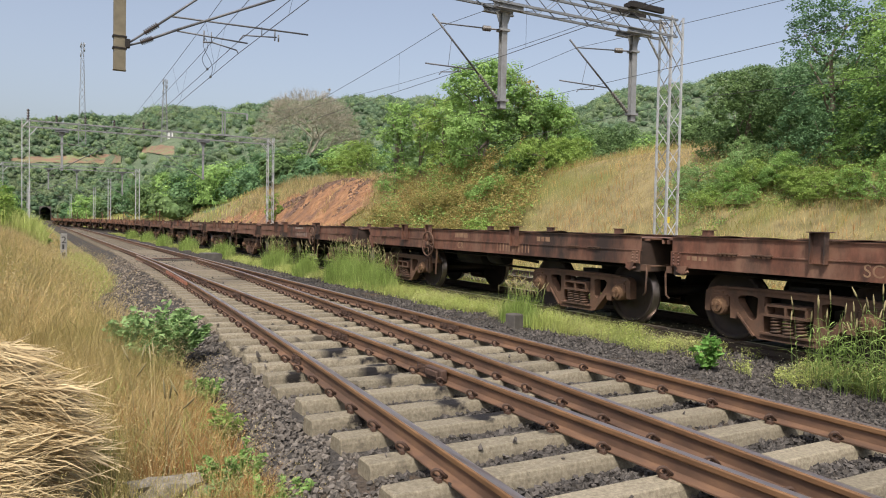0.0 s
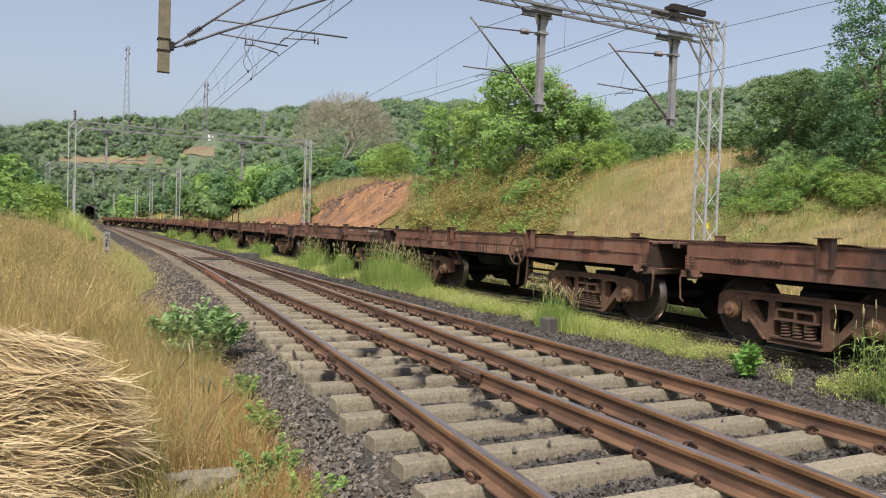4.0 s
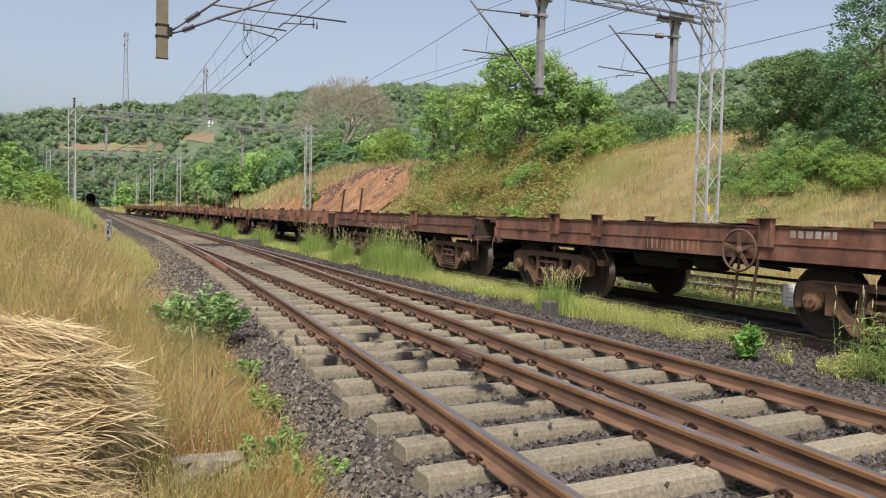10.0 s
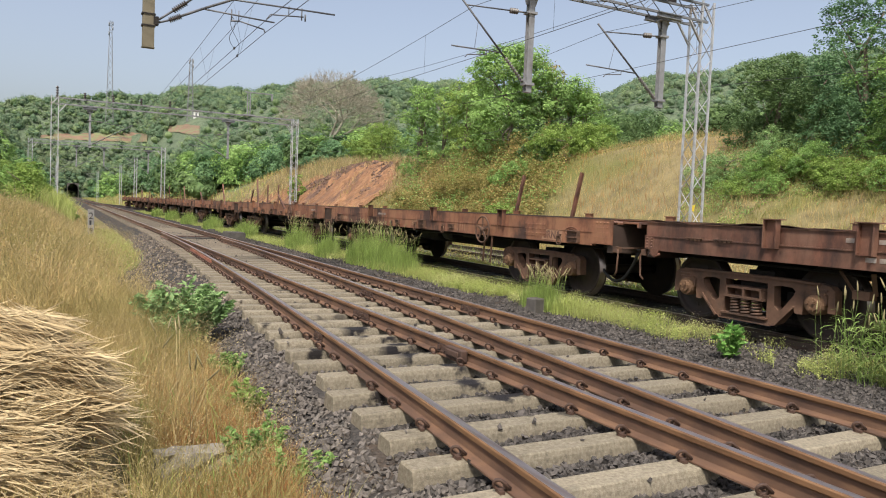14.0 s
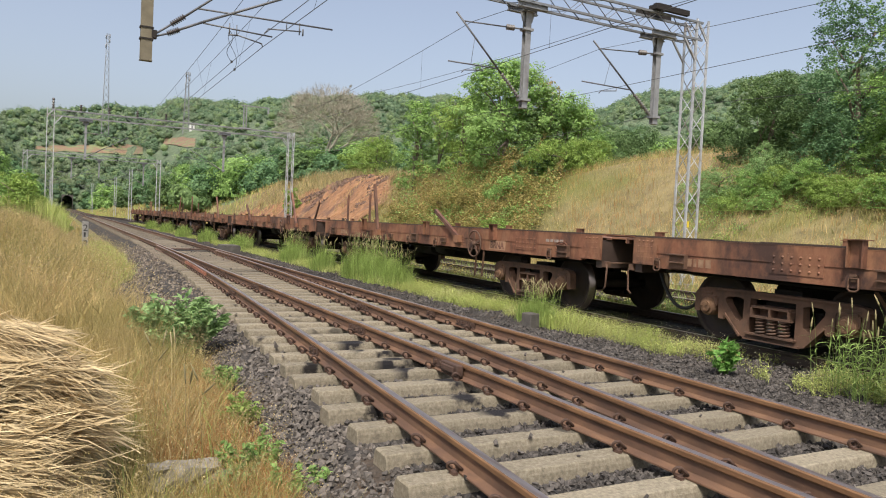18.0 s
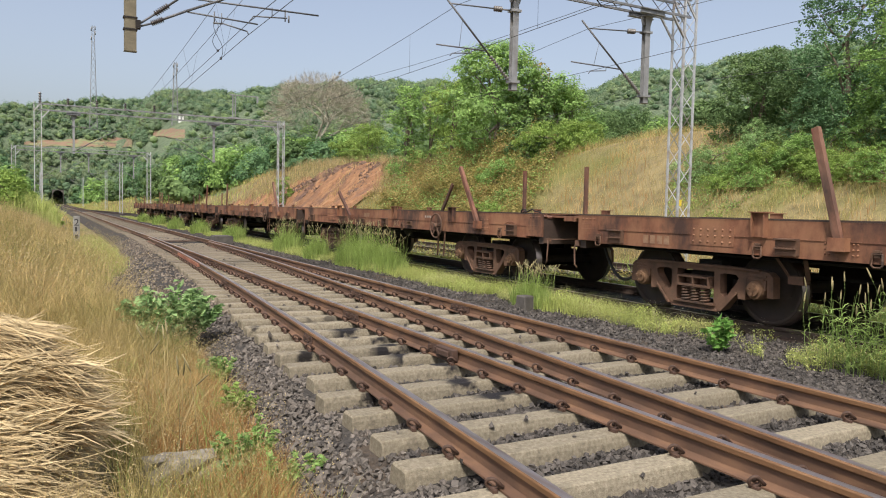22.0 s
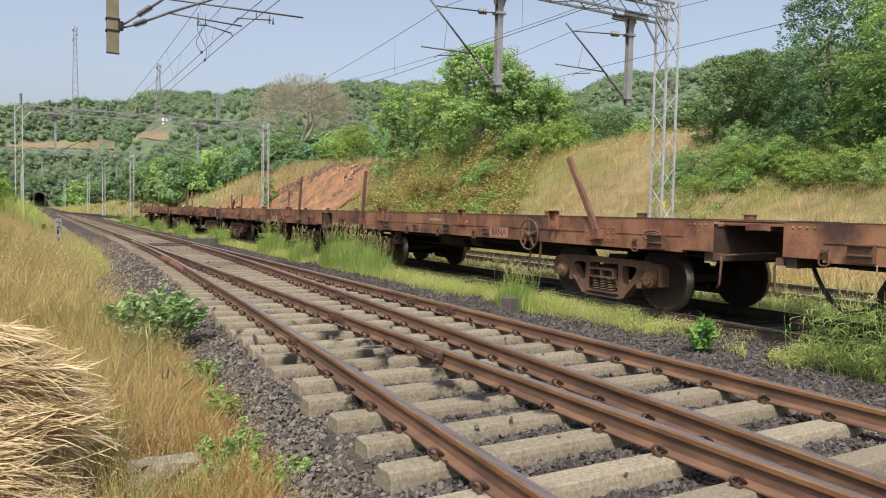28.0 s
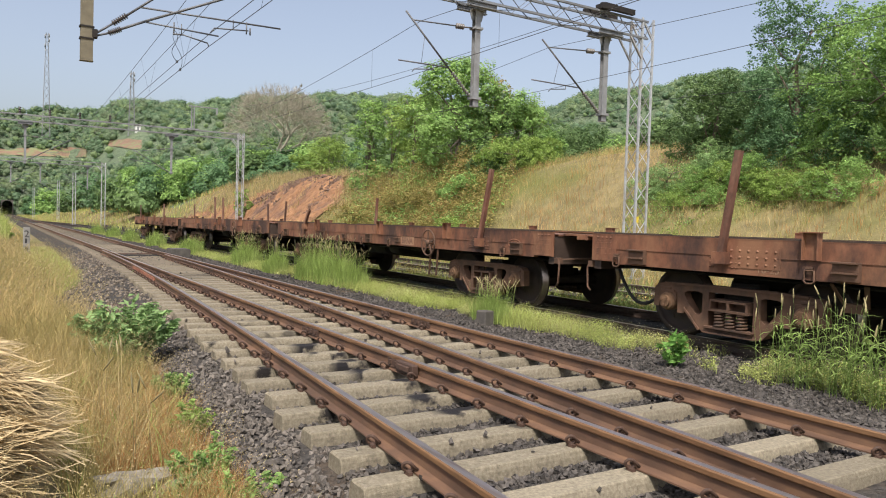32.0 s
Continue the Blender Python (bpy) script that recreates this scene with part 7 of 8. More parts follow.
# dark broken crust along the top of the red face
n_c = 1100
ys = gs.uniform(50, 72, n_c)
xs = bank_top(ys) - 0.1 - gs.uniform(0, 1, n_c) ** 1.3 * 3.0 * (0.6 + 0.4 * ripple(ys, ys, 0.9))
tagged(stones("bank_crust", n_c, xs, ys, land(xs, ys) + 0.10, 0.24, M["crust"], squash=0.7), "dark crumbling soil crust along the top of the red bank", "soil", kind="stuff")

# ---- grasses ----
def spread(n, x0, x1, y0, y1, py=1.0, wedge=None):
    ys = y0 + (y1 - y0) * gs.uniform(0, 1, n) ** py
    lo = np.maximum(x0, -0.2 * ys - 1.6) if wedge else np.full(n, x0)
    xs = lo + (x1 - lo) * gs.uniform(0, 1, n)
    return xs, ys


def strip_top(x, y):
    """Top of the ground beside the siding: the verge, or the shoulder of the siding's ballast where that is higher."""
    return np.maximum(np.maximum(land(x, y), bed_height(x, y)), TRAIN_Z - 0.165 - 0.02 * smooth(np.abs(np.asarray(x) - TRAIN_X), 0.95, 1.75) + 0 * np.asarray(y))


def weed_strip(x, y):
    """Where weeds grow between the stones of the turnout and the siding."""
    lo = 6.86 - 0.13 * (1 - smooth(y, 4.8, 5.5)) + 0.10 * ripple(x, y, 0.8) + 0.07 * ripple(x, y, 2.3) + 0.30 * np.exp(-((y - 6.1) / 0.5) ** 2)
    thin = ripple(x, y, 2.1, 0.4) + 0.7 * ripple(x, y, 4.6, 1.3) > -0.30 - 0.40 * smooth(y, 6.0, 7.2) + 0.55 * np.exp(-((y - 5.75) / 0.35) ** 2)
    return (x > lo) & (x < 7.93) & thin


def grass(name, n, x0, x1, y0, y1, h, w, lean, mat, label, py=1.0, wedge=None, keep=None, dz=-0.03, base=land):
    xs, ys = spread(n, x0, x1, y0, y1, py, wedge)
    ok = np.ones(n, bool) if keep is None else keep(xs, ys)
    xs, ys = xs[ok], ys[ok]
    hh = h(xs, ys) if callable(h) else np.full(len(xs), h)
    return tagged(blades(name, xs, ys, base(xs, ys) + dz, hh, w, lean, mat), label, "grass", kind="stuff")


def verge(x, y):
    """Left edge of the stones."""
    e = branch_x(y) - 0.95 - 0.35 * smooth(y, 9, 14) + 0.18 * ripple(x, y, 1.1)
    bare = x > branch_x(y) - 0.9 - 1.3 * np.exp(-((y - 16.0) / 5.2) ** 2) + 0.25 * ripple(x, y, 0.9)
    return (x < e) & ~bare & (((x - 0.58) / 0.30) ** 2 + ((y - 4.72) / 0.32) ** 2 > 1) & ~((x < HAY_X1 - 0.1) & (y > HAY_Y0) & (y < HAY_Y1) & (x > -4))


HAY_X1, HAY_Y0, HAY_Y1 = 0.28, 4.0, 6.3


def field_fall(x, y):
    """The field's grass stands lower away from the stack and towards the rails."""
    return 1 - 0.48 * smooth(y, 16, 34) * smooth(x, -4.0, -1.5)


grass("dry_grass_verge", 36000, -3, 1.9, 3.0, 9.5, lambda x, y: 0.55 + 0.22 * smooth(y, 5, 9) - 0.25 * smooth(x, 0.5, 1.3), 0.0034, 0.5, M["dry_grass"], "waist-high dry yellow grass on the verge", wedge=True, keep=verge)
grass("russet_grass_verge", 34000, 0.45, 1.9, 3.2, 8.5, 0.32, 0.0035, 0.45, M["russet"], "short russet dry grass beside the ballast", wedge=True, keep=verge)
grass("dry_grass_field", 30000, -9, 2.4, 9.0, 42, lambda x, y: (0.95 - 0.45 * smooth(x, 0.2, 1.6)) * (1 + 0.2 * ripple(x, y, 1.6)) * field_fall(x, y), 0.0065, 0.5, M["dry_grass"], "tall dry yellow grass field beside the line", py=1.5, wedge=True, keep=verge)
grass("dry_grass_field_far", 9000, -16, 2.6, 40, 120, lambda x, y: 0.9 - 0.5 * smooth(x, -5.0, -2.0), 0.03, 0.22, M["dry_grass"], "tall dry yellow grass field beside the line", py=1.3, wedge=True, keep=lambda x, y: x < 1.4 + main_shift(y))
grass("verge_herbs", 7000, -4.5, 0.25, 42, 76, lambda x, y: 1.45 + 0.25 * ripple(x, y, 0.8), 0.022, 0.35, M["lime_weed"], "tall light green herbs along the far verge", keep=lambda x, y: x > -3.2 + 0.05 * (y - 42) + 1.0 * ripple(x, y, 0.4))
grass("olive_grass_verge", 24000, -1.6, 1.7, 3.4, 18, 0.46, 0.004, 0.45, M["olive_grass"], "olive green grass among the dry grass", wedge=True, keep=lambda x, y: verge(x, y) & (ripple(x, y, 0.8, 0.6) > -0.35))
grass("green_weeds_verge", 2600, -0.2, 1.7, 3.2, 12, 0.42, 0.010, 0.4, M["green_grass"], "green weeds among the dry grass", wedge=True, keep=lambda x, y: verge(x, y) & (ripple(x, y, 1.4, 2.0) > 0.25))
grass("trackside_weeds", 26000, 6.5, 7.95, 3.0, 40, lambda x, y: 0.16 + 0.12 * smooth(y, 6, 9) * (1 + 0.6 * ripple(x, y, 1.4)), 0.0035, 0.8, M["lime_weed"], "low yellow-green flowering weeds between the tracks", py=1.5,
      keep=weed_strip, dz=-0.01, base=strip_top)
grass("trackside_straw", 3000, 6.5, 7.95, 3.0, 20, 0.30, 0.003, 0.6, M["pale_seed"], "thin dry stalks among the weeds", py=1.3, keep=weed_strip, dz=-0.01, base=strip_top)
grass("verge_green_grass", 6500, 0.2, 2.0, 12, 40, 0.34, 0.012, 0.5, M["lime_weed"], "pale green low grass beside the far ballast", keep=lambda x, y: verge(x, y) & (x > branch_x(y) - 2.6))
grass("trackside_grass", 14000, 6.75, 7.8, 11, 90, 0.20, 0.012, 0.7, M["lime_weed"], "rough green grass between the tracks", py=1.4, keep=lambda x, y: ripple(x, y, 0.5, 1.0) > -0.45, base=strip_top)
grass("yard_grass", 7000, 10.2, 12.0, 3, 60, 0.40, 0.012, 0.5, M["lime_weed"], "green and yellow grass behind the siding", py=1.4)
grass("yard_grass_near", 5200, 10.3, 11.9, 1.5, 12, lambda x, y: 0.50 + 0.14 * ripple(x, y, 1.2), 0.008, 0.6, M["reed"], "tall fresh green grass beyond the siding")
grass("yard_grass_green", 6000, 10.2, 16.5, 3, 60, 0.38, 0.014, 0.5, M["green_grass"], "green grass round the far track", py=1.4)
bank_gap = lambda x, y: ~((x > 16.6) & (x < bank_top(y) + 0.3) & (y > 49) & (y < 90))
grass("slope_grass", 46000, 14.5, 34, 2, 60, lambda x, y: 0.50 + 0.16 * ripple(x, y, 0.4) + 0.12 * ripple(x, y, 1.3, 2.0), 0.012, 0.55, M["dry_grass"], "tall dry golden grass on the cutting slope", py=0.9, keep=bank_gap)
grass("slope_grass_russet", 14000, 15, 32, 4, 48, 0.46, 0.013, 0.3, M["russet"], "russet dry grass on the cutting slope", keep=lambda x, y: ripple(x, y, 0.25, 3.0) > 0.1)
grass("slope_grass_olive", 9000, 15, 31, 4, 50, 0.46, 0.011, 0.6, M["olive_grass"], "olive patches in the dry grass of the slope", keep=lambda x, y: bank_gap(x, y) & (ripple(x, y, 0.8, 1.1) + 0.5 * ripple(x, y, 2.2) > 0.25))
grass("slope_grass_green", 6000, 20, 34, 6, 34, 0.34, 0.011, 0.6, M["olive_grass"], "green grass below the trees on the slope", keep=lambda x, y: ripple(x, y, 0.5, 5.0) > 0.2)
grass("bank_tufts", 5200, 16.8, 24.0, 52, 93, 0.55, 0.022, 0.5, M["dry_grass"], "pale dry grass tufts scattered over the red bank", keep=lambda x, y: ripple(x, y, 0.5, 1.9) > 0.45 - 0.9 * smooth(y, 72, 88) - 0.5 * smooth(x, 21.5, 23.5), dz=0.1)
grass("cutting_crest_grass", 12000, 18.2, 28, 44, 86, 1.15, 0.022, 0.5, M["pale_seed"], "pale dry grass along the crest of the red bank", keep=lambda x, y: x > bank_top(y) + 0.25 * ripple(x, y, 1.1))
grass("far_verge_grass", 12000, 5.5, 30, 74, 330, 0.8, 0.05, 0.3, M["lime_weed"], "pale green and yellow grass beside the far bend", keep=lambda x, y: x > 11.5 + train_shift(y))
grass("far_verge_dry", 9000, 5.5, 30, 60, 330, 0.9, 0.05, 0.3, M["dry_grass"], "pale dry grass beside the far bend", keep=lambda x, y: (x > 11.5 + train_shift(y)) & bank_gap(x, y))


def seed_specks(name, n, x0, x1, y0, y1, h0, h1, size, label, keep, py=1.0, wedge=None):
    """Pale seed heads over the dry grass, a flake each."""
    xs, ys = spread(n, x0, x1, y0, y1, py, wedge)
    ok = keep(xs, ys)
    xs, ys = xs[ok], ys[ok]
    pts = np.stack([xs, ys, land(xs, ys) + gs.uniform(h0, h1, len(xs)) * (1 + 0.2 * ripple(xs, ys, 1.6)) * field_fall(xs, ys)], -1)
    out = gs.normal(size=pts.shape)
    return tagged(tri_leaves(name, pts, np.full(len(xs), size), M["pale_seed"], out), label, "grass", kind="stuff")


seed_specks("verge_seed_heads", 120000, -2.4, 1.7, 3.4, 12, 0.06, 0.68, 0.0062, "pale straw seed heads over the verge grass", verge, wedge=True)
seed_specks("field_seed_heads", 80000, -6, 2.2, 10, 45, 0.25, 1.0, 0.014, "pale straw seed heads over the field grass", verge, 1.4, True)
seed_specks("slope_seed_heads", 80000, 15, 34, 3, 60, 0.12, 0.60, 0.021, "pale straw seed heads over the slope grass", bank_gap, 0.9)


def scrub_cover(name, n, deg0, deg1, r0, r1, size, mat, label, cut):
    """Low tangled scrub that follows the bank."""
    dg, r = gs.uniform(deg0, deg1, n), gs.uniform(r0, r1, n)
    x, y = r * np.sin(np.radians(dg)), r * np.cos(np.radians(dg))
    hump = 0.75 + 0.45 * ripple(x, y, 0.9, cut) + 0.35 * ripple(x, y, 2.3, cut)
    ok = (hump > 0.12) & (x > 17.0 + 0.8 * ripple(x, y, 0.6)) & (dg < 36.8 - 0.50 * (40 - r) + 0.9 * ripple(x, y, 1.1) + 1.3 * gs.normal(size=n)) & (dg > 22.9 + 0.12 * (r - 38) + 0.5 * ripple(x, y, 1.3))
    x, y, hump = x[ok], y[ok], (hump * (1 + 1.1 * smooth(r, 37, 45)))[ok]
    pts = np.stack([x, y, land(x, y) + hump * gs.uniform(0.1, 1.0, len(x)) ** 0.6], -1)
    return tagged(leaves(name, pts, size, mat), label, "scrub", kind="stuff")


scrub_cover("olive_scrub", 76000, 22, 37, 30, 49, 0.08, M["leaf_olive"], "tangled olive and russet scrub over the bank", 0.0)
scrub_cover("green_scrub", 24000, 22, 37, 30, 49, 0.08, M["leaf"], "tangled green scrub over the bank", 1.7)
for nm, cnt, mt, lab, cut in (("slope_herbs", 15000, "leaf_lime", "low yellow-green herbs among the slope grass", 0.3), ("slope_herbs_pale", 11000, "leaf_blue", "low pale green herbs among the slope grass", 2.1)):
    dg, r = gs.uniform(45.5, 62, cnt), gs.uniform(27.6, 33.0, cnt) + 0.25 * np.abs(gs.normal(size=cnt))
    xs, ys = r * np.sin(np.radians(dg)), r * np.cos(np.radians(dg))
    hump = 0.55 + 0.35 * ripple(xs, ys, 1.1, cut) + 0.3 * ripple(xs, ys, 2.7, cut) - 0.6 * (1 - smooth(r, 27.8, 30.5)) - 0.5 * (1 - smooth(dg, 45.5, 48.5))
    ok = hump > 0.12
    pts = np.stack([xs, ys, land(xs, ys) + hump * gs.uniform(0.05, 1.0, cnt) ** 0.8], -1)[ok]
    tagged(leaves(nm, pts, 0.045, M[mt], flat=0.9), lab, "herbs", kind="stuff")
grass("shrub_foot_grass", 4500, 19.5, 24.5, 13.5, 20, 0.5, 0.010, 0.5, M["olive_grass"], "green grass at the foot of the shrubs", keep=lambda x, y: ripple(x, y, 0.7, 1.2) > -0.2)
grass("bank_foot_grass", 9000, 14.8, 18.5, 24, 95, 0.6, 0.03, 0.5, M["dry_grass"], "dry grass along the foot of the bank")

xs, ys = spread(80000, 6.5, 7.95, 3.4, 24, 1.35)
ok = weed_strip(xs, ys)
xs, ys = xs[ok], ys[ok]
pts = np.stack([xs, ys, strip_top(xs, ys) + gs.uniform(0, 1, len(xs)) ** 0.7 * (0.15 + 0.13 * np.maximum(0, ripple(xs, ys, 1.7)))], -1)
tagged(leaves("flowering_weeds", pts, 0.013, M["lime_weed"]), "low yellow-green weeds with tiny pale flowers", "weeds", kind="stuff")


xs, ys = spread(5200, 6.7, 7.95, 3.2, 14, 1.3)
ok = weed_strip(xs, ys)
xs, ys = xs[ok], ys[ok]
pts = np.stack([xs, ys, strip_top(xs, ys) + gs.uniform(0.10, 0.30, len(xs))], -1)
tagged(tri_leaves("weed_flowers", pts, np.full(len(xs), 0.0075), M["cream_flower"], gs.normal(size=pts.shape)), "tiny cream flower heads over the low weeds", "flowers", kind="stuff")
xs, ys = spread(9000, 10.5, 12.2, 3.5, 26, 1.3)
ok = ripple(xs, ys, 1.1, 0.9) > -0.1
xs, ys = xs[ok], ys[ok]
pts = np.stack([xs, ys, land(xs, ys) + 0.02 + gs.uniform(0, 1, len(xs)) ** 0.8 * (0.30 + 0.25 * ripple(xs, ys, 1.3))], -1)
tagged(leaves("yard_weeds", pts, 0.045, M["leaf_olive"]), "olive and russet weeds beside the far track", "weeds", kind="stuff")


def tuft(x, y, n, h, spread_r, mat, label, seeds=0, width=0.013, lean=0.3, name="grass_clump"):
    """A clump of tall grass, with seed heads on stalks where it flowers."""
    g = float(land(x, y))
    if x > 6.0:
        g = float(strip_top(x, y))
    t = empty(name, pose(x, y, g), label=label, category="grass clump", group="tall grass clumps")
    r, a = spread_r * gs.uniform(0, 1, n) ** 0.6, gs.uniform(0, math.tau, n)
    xs, ys = r * np.cos(a), r * np.sin(a) * 1.7
    hh = h * (1 - 0.4 * (r / spread_r) ** 2)
    tagged(blades("foliage", xs, ys, np.zeros(n), hh, width, lean, mat, t, droop=0.45), kind="stuff")
    if seeds:
        bm = bmesh.new()
        for k in range(seeds):
            q = random.Random(k + int(x * 100))
            bx_, by_ = q.uniform(-1, 1) * spread_r * 0.8, q.uniform(-1, 1) * spread_r * 1.4
            hz = h * q.uniform(0.85, 1.2)
            dx, dy = q.uniform(-0.12, 0.12), q.uniform(-0.12, 0.12)
            tip = Vector((bx_ + dx, by_ + dy, hz))
            tube(bm, [(bx_, by_, 0), (bx_ + dx * 0.4, by_ + dy * 0.4, hz * 0.6), tip], [0.003, 0.0022, 0.0015], 3, mi=0)
            d = Vector((dx * 0.8, dy * 0.8, 0.11)).normalized()
            tube(bm, [tip - d * 0.02, tip + d * 0.03, tip + d * 0.08, tip + d * 0.12], [0.003, 0.007, 0.0065, 0.002], 5, mi=1)
        tagged(part("seed_spray", bm, [mat, M["seed"]], t, "straw-coloured seed heads on stalks"), kind="stuff")
    return t


tuft(7.25, 25.1, 1200, 0.95, 0.50, M["green_grass"], "tall fresh green grass clump beside the siding", 60, 0.009)
tuft(7.05, 21.4, 800, 0.85, 0.38, M["green_grass"], "tall fresh green grass clump beside the siding", 30, 0.009)
tuft(7.22, 18.6, 1700, 1.00, 0.50, M["green_grass"], "wide stand of tall fresh green grass beside the siding", 70, 0.008)
tuft(7.22, 17.3, 1700, 0.98, 0.48, M["green_grass"], "wide stand of tall fresh green grass beside the siding", 70, 0.008)
tuft(7.25, 16.3, 950, 0.80, 0.40, M["green_grass"], "wide stand of tall fresh green grass beside the siding", 40, 0.008)
tuft(6.95, 9.85, 900, 0.56, 0.30, M["green_grass"], "green grass clump with straw seed heads by a stone post", 60, 0.006)
tuft(7.05, 9.2, 400, 0.40, 0.32, M["lime_weed"], "yellow-green grass clump by a stone post", 0, 0.008)


def reeds(x, y, n, h, spread_r, heads, label):
    """Jointed grass stems, each with arching leaves, some with a bristly head."""
    t = empty("reed_clump", pose(x, y, float(strip_top(x, y))), label=label, category="grass clump", group="tall grass clumps")
    q = random.Random(int(x * 100 + y * 10))
    v, f = [], []

    def ribbon(pts, side, widths):
        o = len(v)
        for p, w in zip(pts, widths):
            v.extend([tuple(p - side * w), tuple(p + side * w)])
        f.extend([(o + 2 * k, o + 2 * k + 1, o + 2 * k + 3, o + 2 * k + 2) for k in range(len(pts) - 1)])

    bm = bmesh.new()
    for k in range(n):
        a, r = q.uniform(0, math.tau), spread_r * q.uniform(0, 1) ** 0.6
        foot = Vector((r * math.cos(a) * 0.8, r * math.sin(a) * 1.5, 0))
        top = h * q.uniform(0.55, 1.0)
        lean = Vector((q.uniform(-0.14, 0.14), q.uniform(-0.14, 0.14), 1.0))
        stem = [foot + Vector((lean.x * top * g * g, lean.y * top * g * g, top * g)) for g in (0, 0.35, 0.7, 1.0)]
        for axis in (Vector((1, 0, 0)), Vector((0, 1, 0))):
            ribbon(stem, axis, (0.0035, 0.003, 0.0025, 0.0012))
        for m in range(q.randint(5, 8)):
            g = q.uniform(0.08, 0.92)
            p = stem[0].lerp(stem[3], g)
            b = q.uniform(0, math.tau)
            d = Vector((math.cos(b), math.sin(b), 0))
            L = q.uniform(0.16, 0.34) * (1.15 - 0.5 * g)
            up = q.uniform(0.55, 1.3)
            arc = [p + d * L * u * (0.55 + 0.45 * u) + Vector((0, 0, L * (up * u - up * 0.85 * u * u))) for u in (0, 0.3, 0.62, 1.0)]
            ribbon(arc, Vector((-d.y, d.x, 0.25)), (0.003, 0.0062, 0.005, 0.0008))
        if k < heads:
            p, d = stem[3], Vector((lean.x * 2 + q.uniform(-0.2, 0.2), lean.y * 2 + q.uniform(-0.2, 0.2), 1.0)).normalized()
            tip = p + d * 0.10
            tube(bm, [p - d * 0.01, tip], [0.0015, 0.0014], 3, mi=0)
            tube(bm, [tip, tip + d * 0.02, tip + d * 0.07, tip + d * 0.115], [0.003, 0.009, 0.008, 0.002], 6, mi=1)
    tagged(raw_mesh("foliage", np.array(v), np.array(f), M["reed"], t), kind="stuff")
    tagged(part("seed_spray", bm, [M["reed"], M["seed"]], t, "straw-coloured bristly seed heads"), kind="stuff")
    return t


reeds(7.02, 4.45, 36, 0.86, 0.26, 12, "tall reedy green grass with seed heads beside the siding")
reeds(6.98, 3.85, 48, 0.96, 0.32, 14, "tall reedy green grass with seed heads beside the siding")
reeds(6.88, 3.1, 48, 0.92, 0.36, 12, "tall reedy green grass with seed heads beside the siding")
tuft(0.50, 5.9, 14, 0.78, 0.16, M["pale_seed"], "thin pale dry stalks standing above the verge grass", 5, 0.006, 0.45)
tuft(0.62, 5.1, 12, 0.62, 0.14, M["pale_seed"], "thin pale dry stalks standing above the verge grass", 4, 0.006, 0.5)
for x, y in ((7.1, 33), (7.0, 41), (6.9, 49), (7.0, 58), (6.9, 67)):
    tuft(x, y, 800, 0.9, 0.5, M["green_grass"], "distant tall green grass clump beside the siding", 0, 0.018)


def leafy_plant(x, y, z, h, w, n, size, mat, label, seed, name="leafy_weed", stems=14, layered=False):
    """A low plant of stems with pointed leaves."""
    rng = random.Random(seed)
    t = empty(name, pose(x, y, z), label=label, category="plant", group="broad-leaved weeds")
    bm = bmesh.new()
    tips = []
    for k in range(stems):
        a, r = rng.uniform(0, math.tau), w / 2 * rng.uniform(0.1, 1) ** 0.7
        tip = Vector((r * math.cos(a), r * math.sin(a), h * rng.uniform(0.55, 1.0) * (1 - 0.35 * (2 * r / w) ** 2)))
        tube(bm, [(tip.x * 0.25, tip.y * 0.25, 0), (tip.x * 0.7, tip.y * 0.7, tip.z * 0.6), tip], [0.008, 0.006, 0.003], 4)
        tips.append(tip)
    tagged(part("stem", bm, mat, t), kind="stuff")
    pts = []
    for k in range(n):
        tip = rng.choice(tips)
        f = rng.uniform(0.25, 1.02)
        sp = size * 0.8
        pts.append((tip.x * (0.25 + 0.75 * f) + rng.uniform(-sp, sp), tip.y * (0.25 + 0.75 * f) + rng.uniform(-sp, sp), max(0.02, tip.z * f + rng.uniform(-sp, sp) * 0.6)))
    leaves("foliage", np.array(pts), size, mat, t, flat=0.45, long=2.1)
    return t


leafy_plant(1.10, 9.2, -0.30, 0.82, 1.22, 4000, 0.050, M["leaf_blue"], "low blue-green leafy bush at the edge of the ballast", 5, stems=90)
leafy_plant(1.30, 7.25, -0.32, 0.28, 0.5, 700, 0.028, M["leaf"], "small leafy weed at the edge of the ballast", 6)
leafy_plant(1.18, 5.9, -0.36, 0.36, 0.42, 520, 0.027, M["leaf_lime"], "bright green weed in the dry grass", 7)
leafy_plant(1.18, 4.35, -0.42, 0.34, 0.42, 420, 0.026, M["leaf"], "green weed in the russet grass", 11)
leafy_plant(0.86, 4.55, -0.40, 0.30, 0.34, 300, 0.026, M["leaf_blue"], "green weed in the russet grass", 12)
leafy_plant(1.0, 4.75, -0.40, 0.42, 0.5, 760, 0.027, M["leaf"], "green weed beside the broken slab", 8)
leafy_plant(6.68, 5.72, -0.15, 0.50, 0.50, 150, 0.060, M["leaf_vivid"], "bright green broad-leaved seedling in the stones", 9, stems=10)
leafy_plant(2.9, 20.6, -0.2, 0.16, 0.3, 60, 0.04, M["leaf"], "small weed beside the rail", 10, stems=6)


# ---- straw stack ----
hs = np.random.RandomState(5)
stack = empty("straw_stack", pose(0, 0, 0), label="heap of golden paddy straw bundles on the verge", category="straw stack")


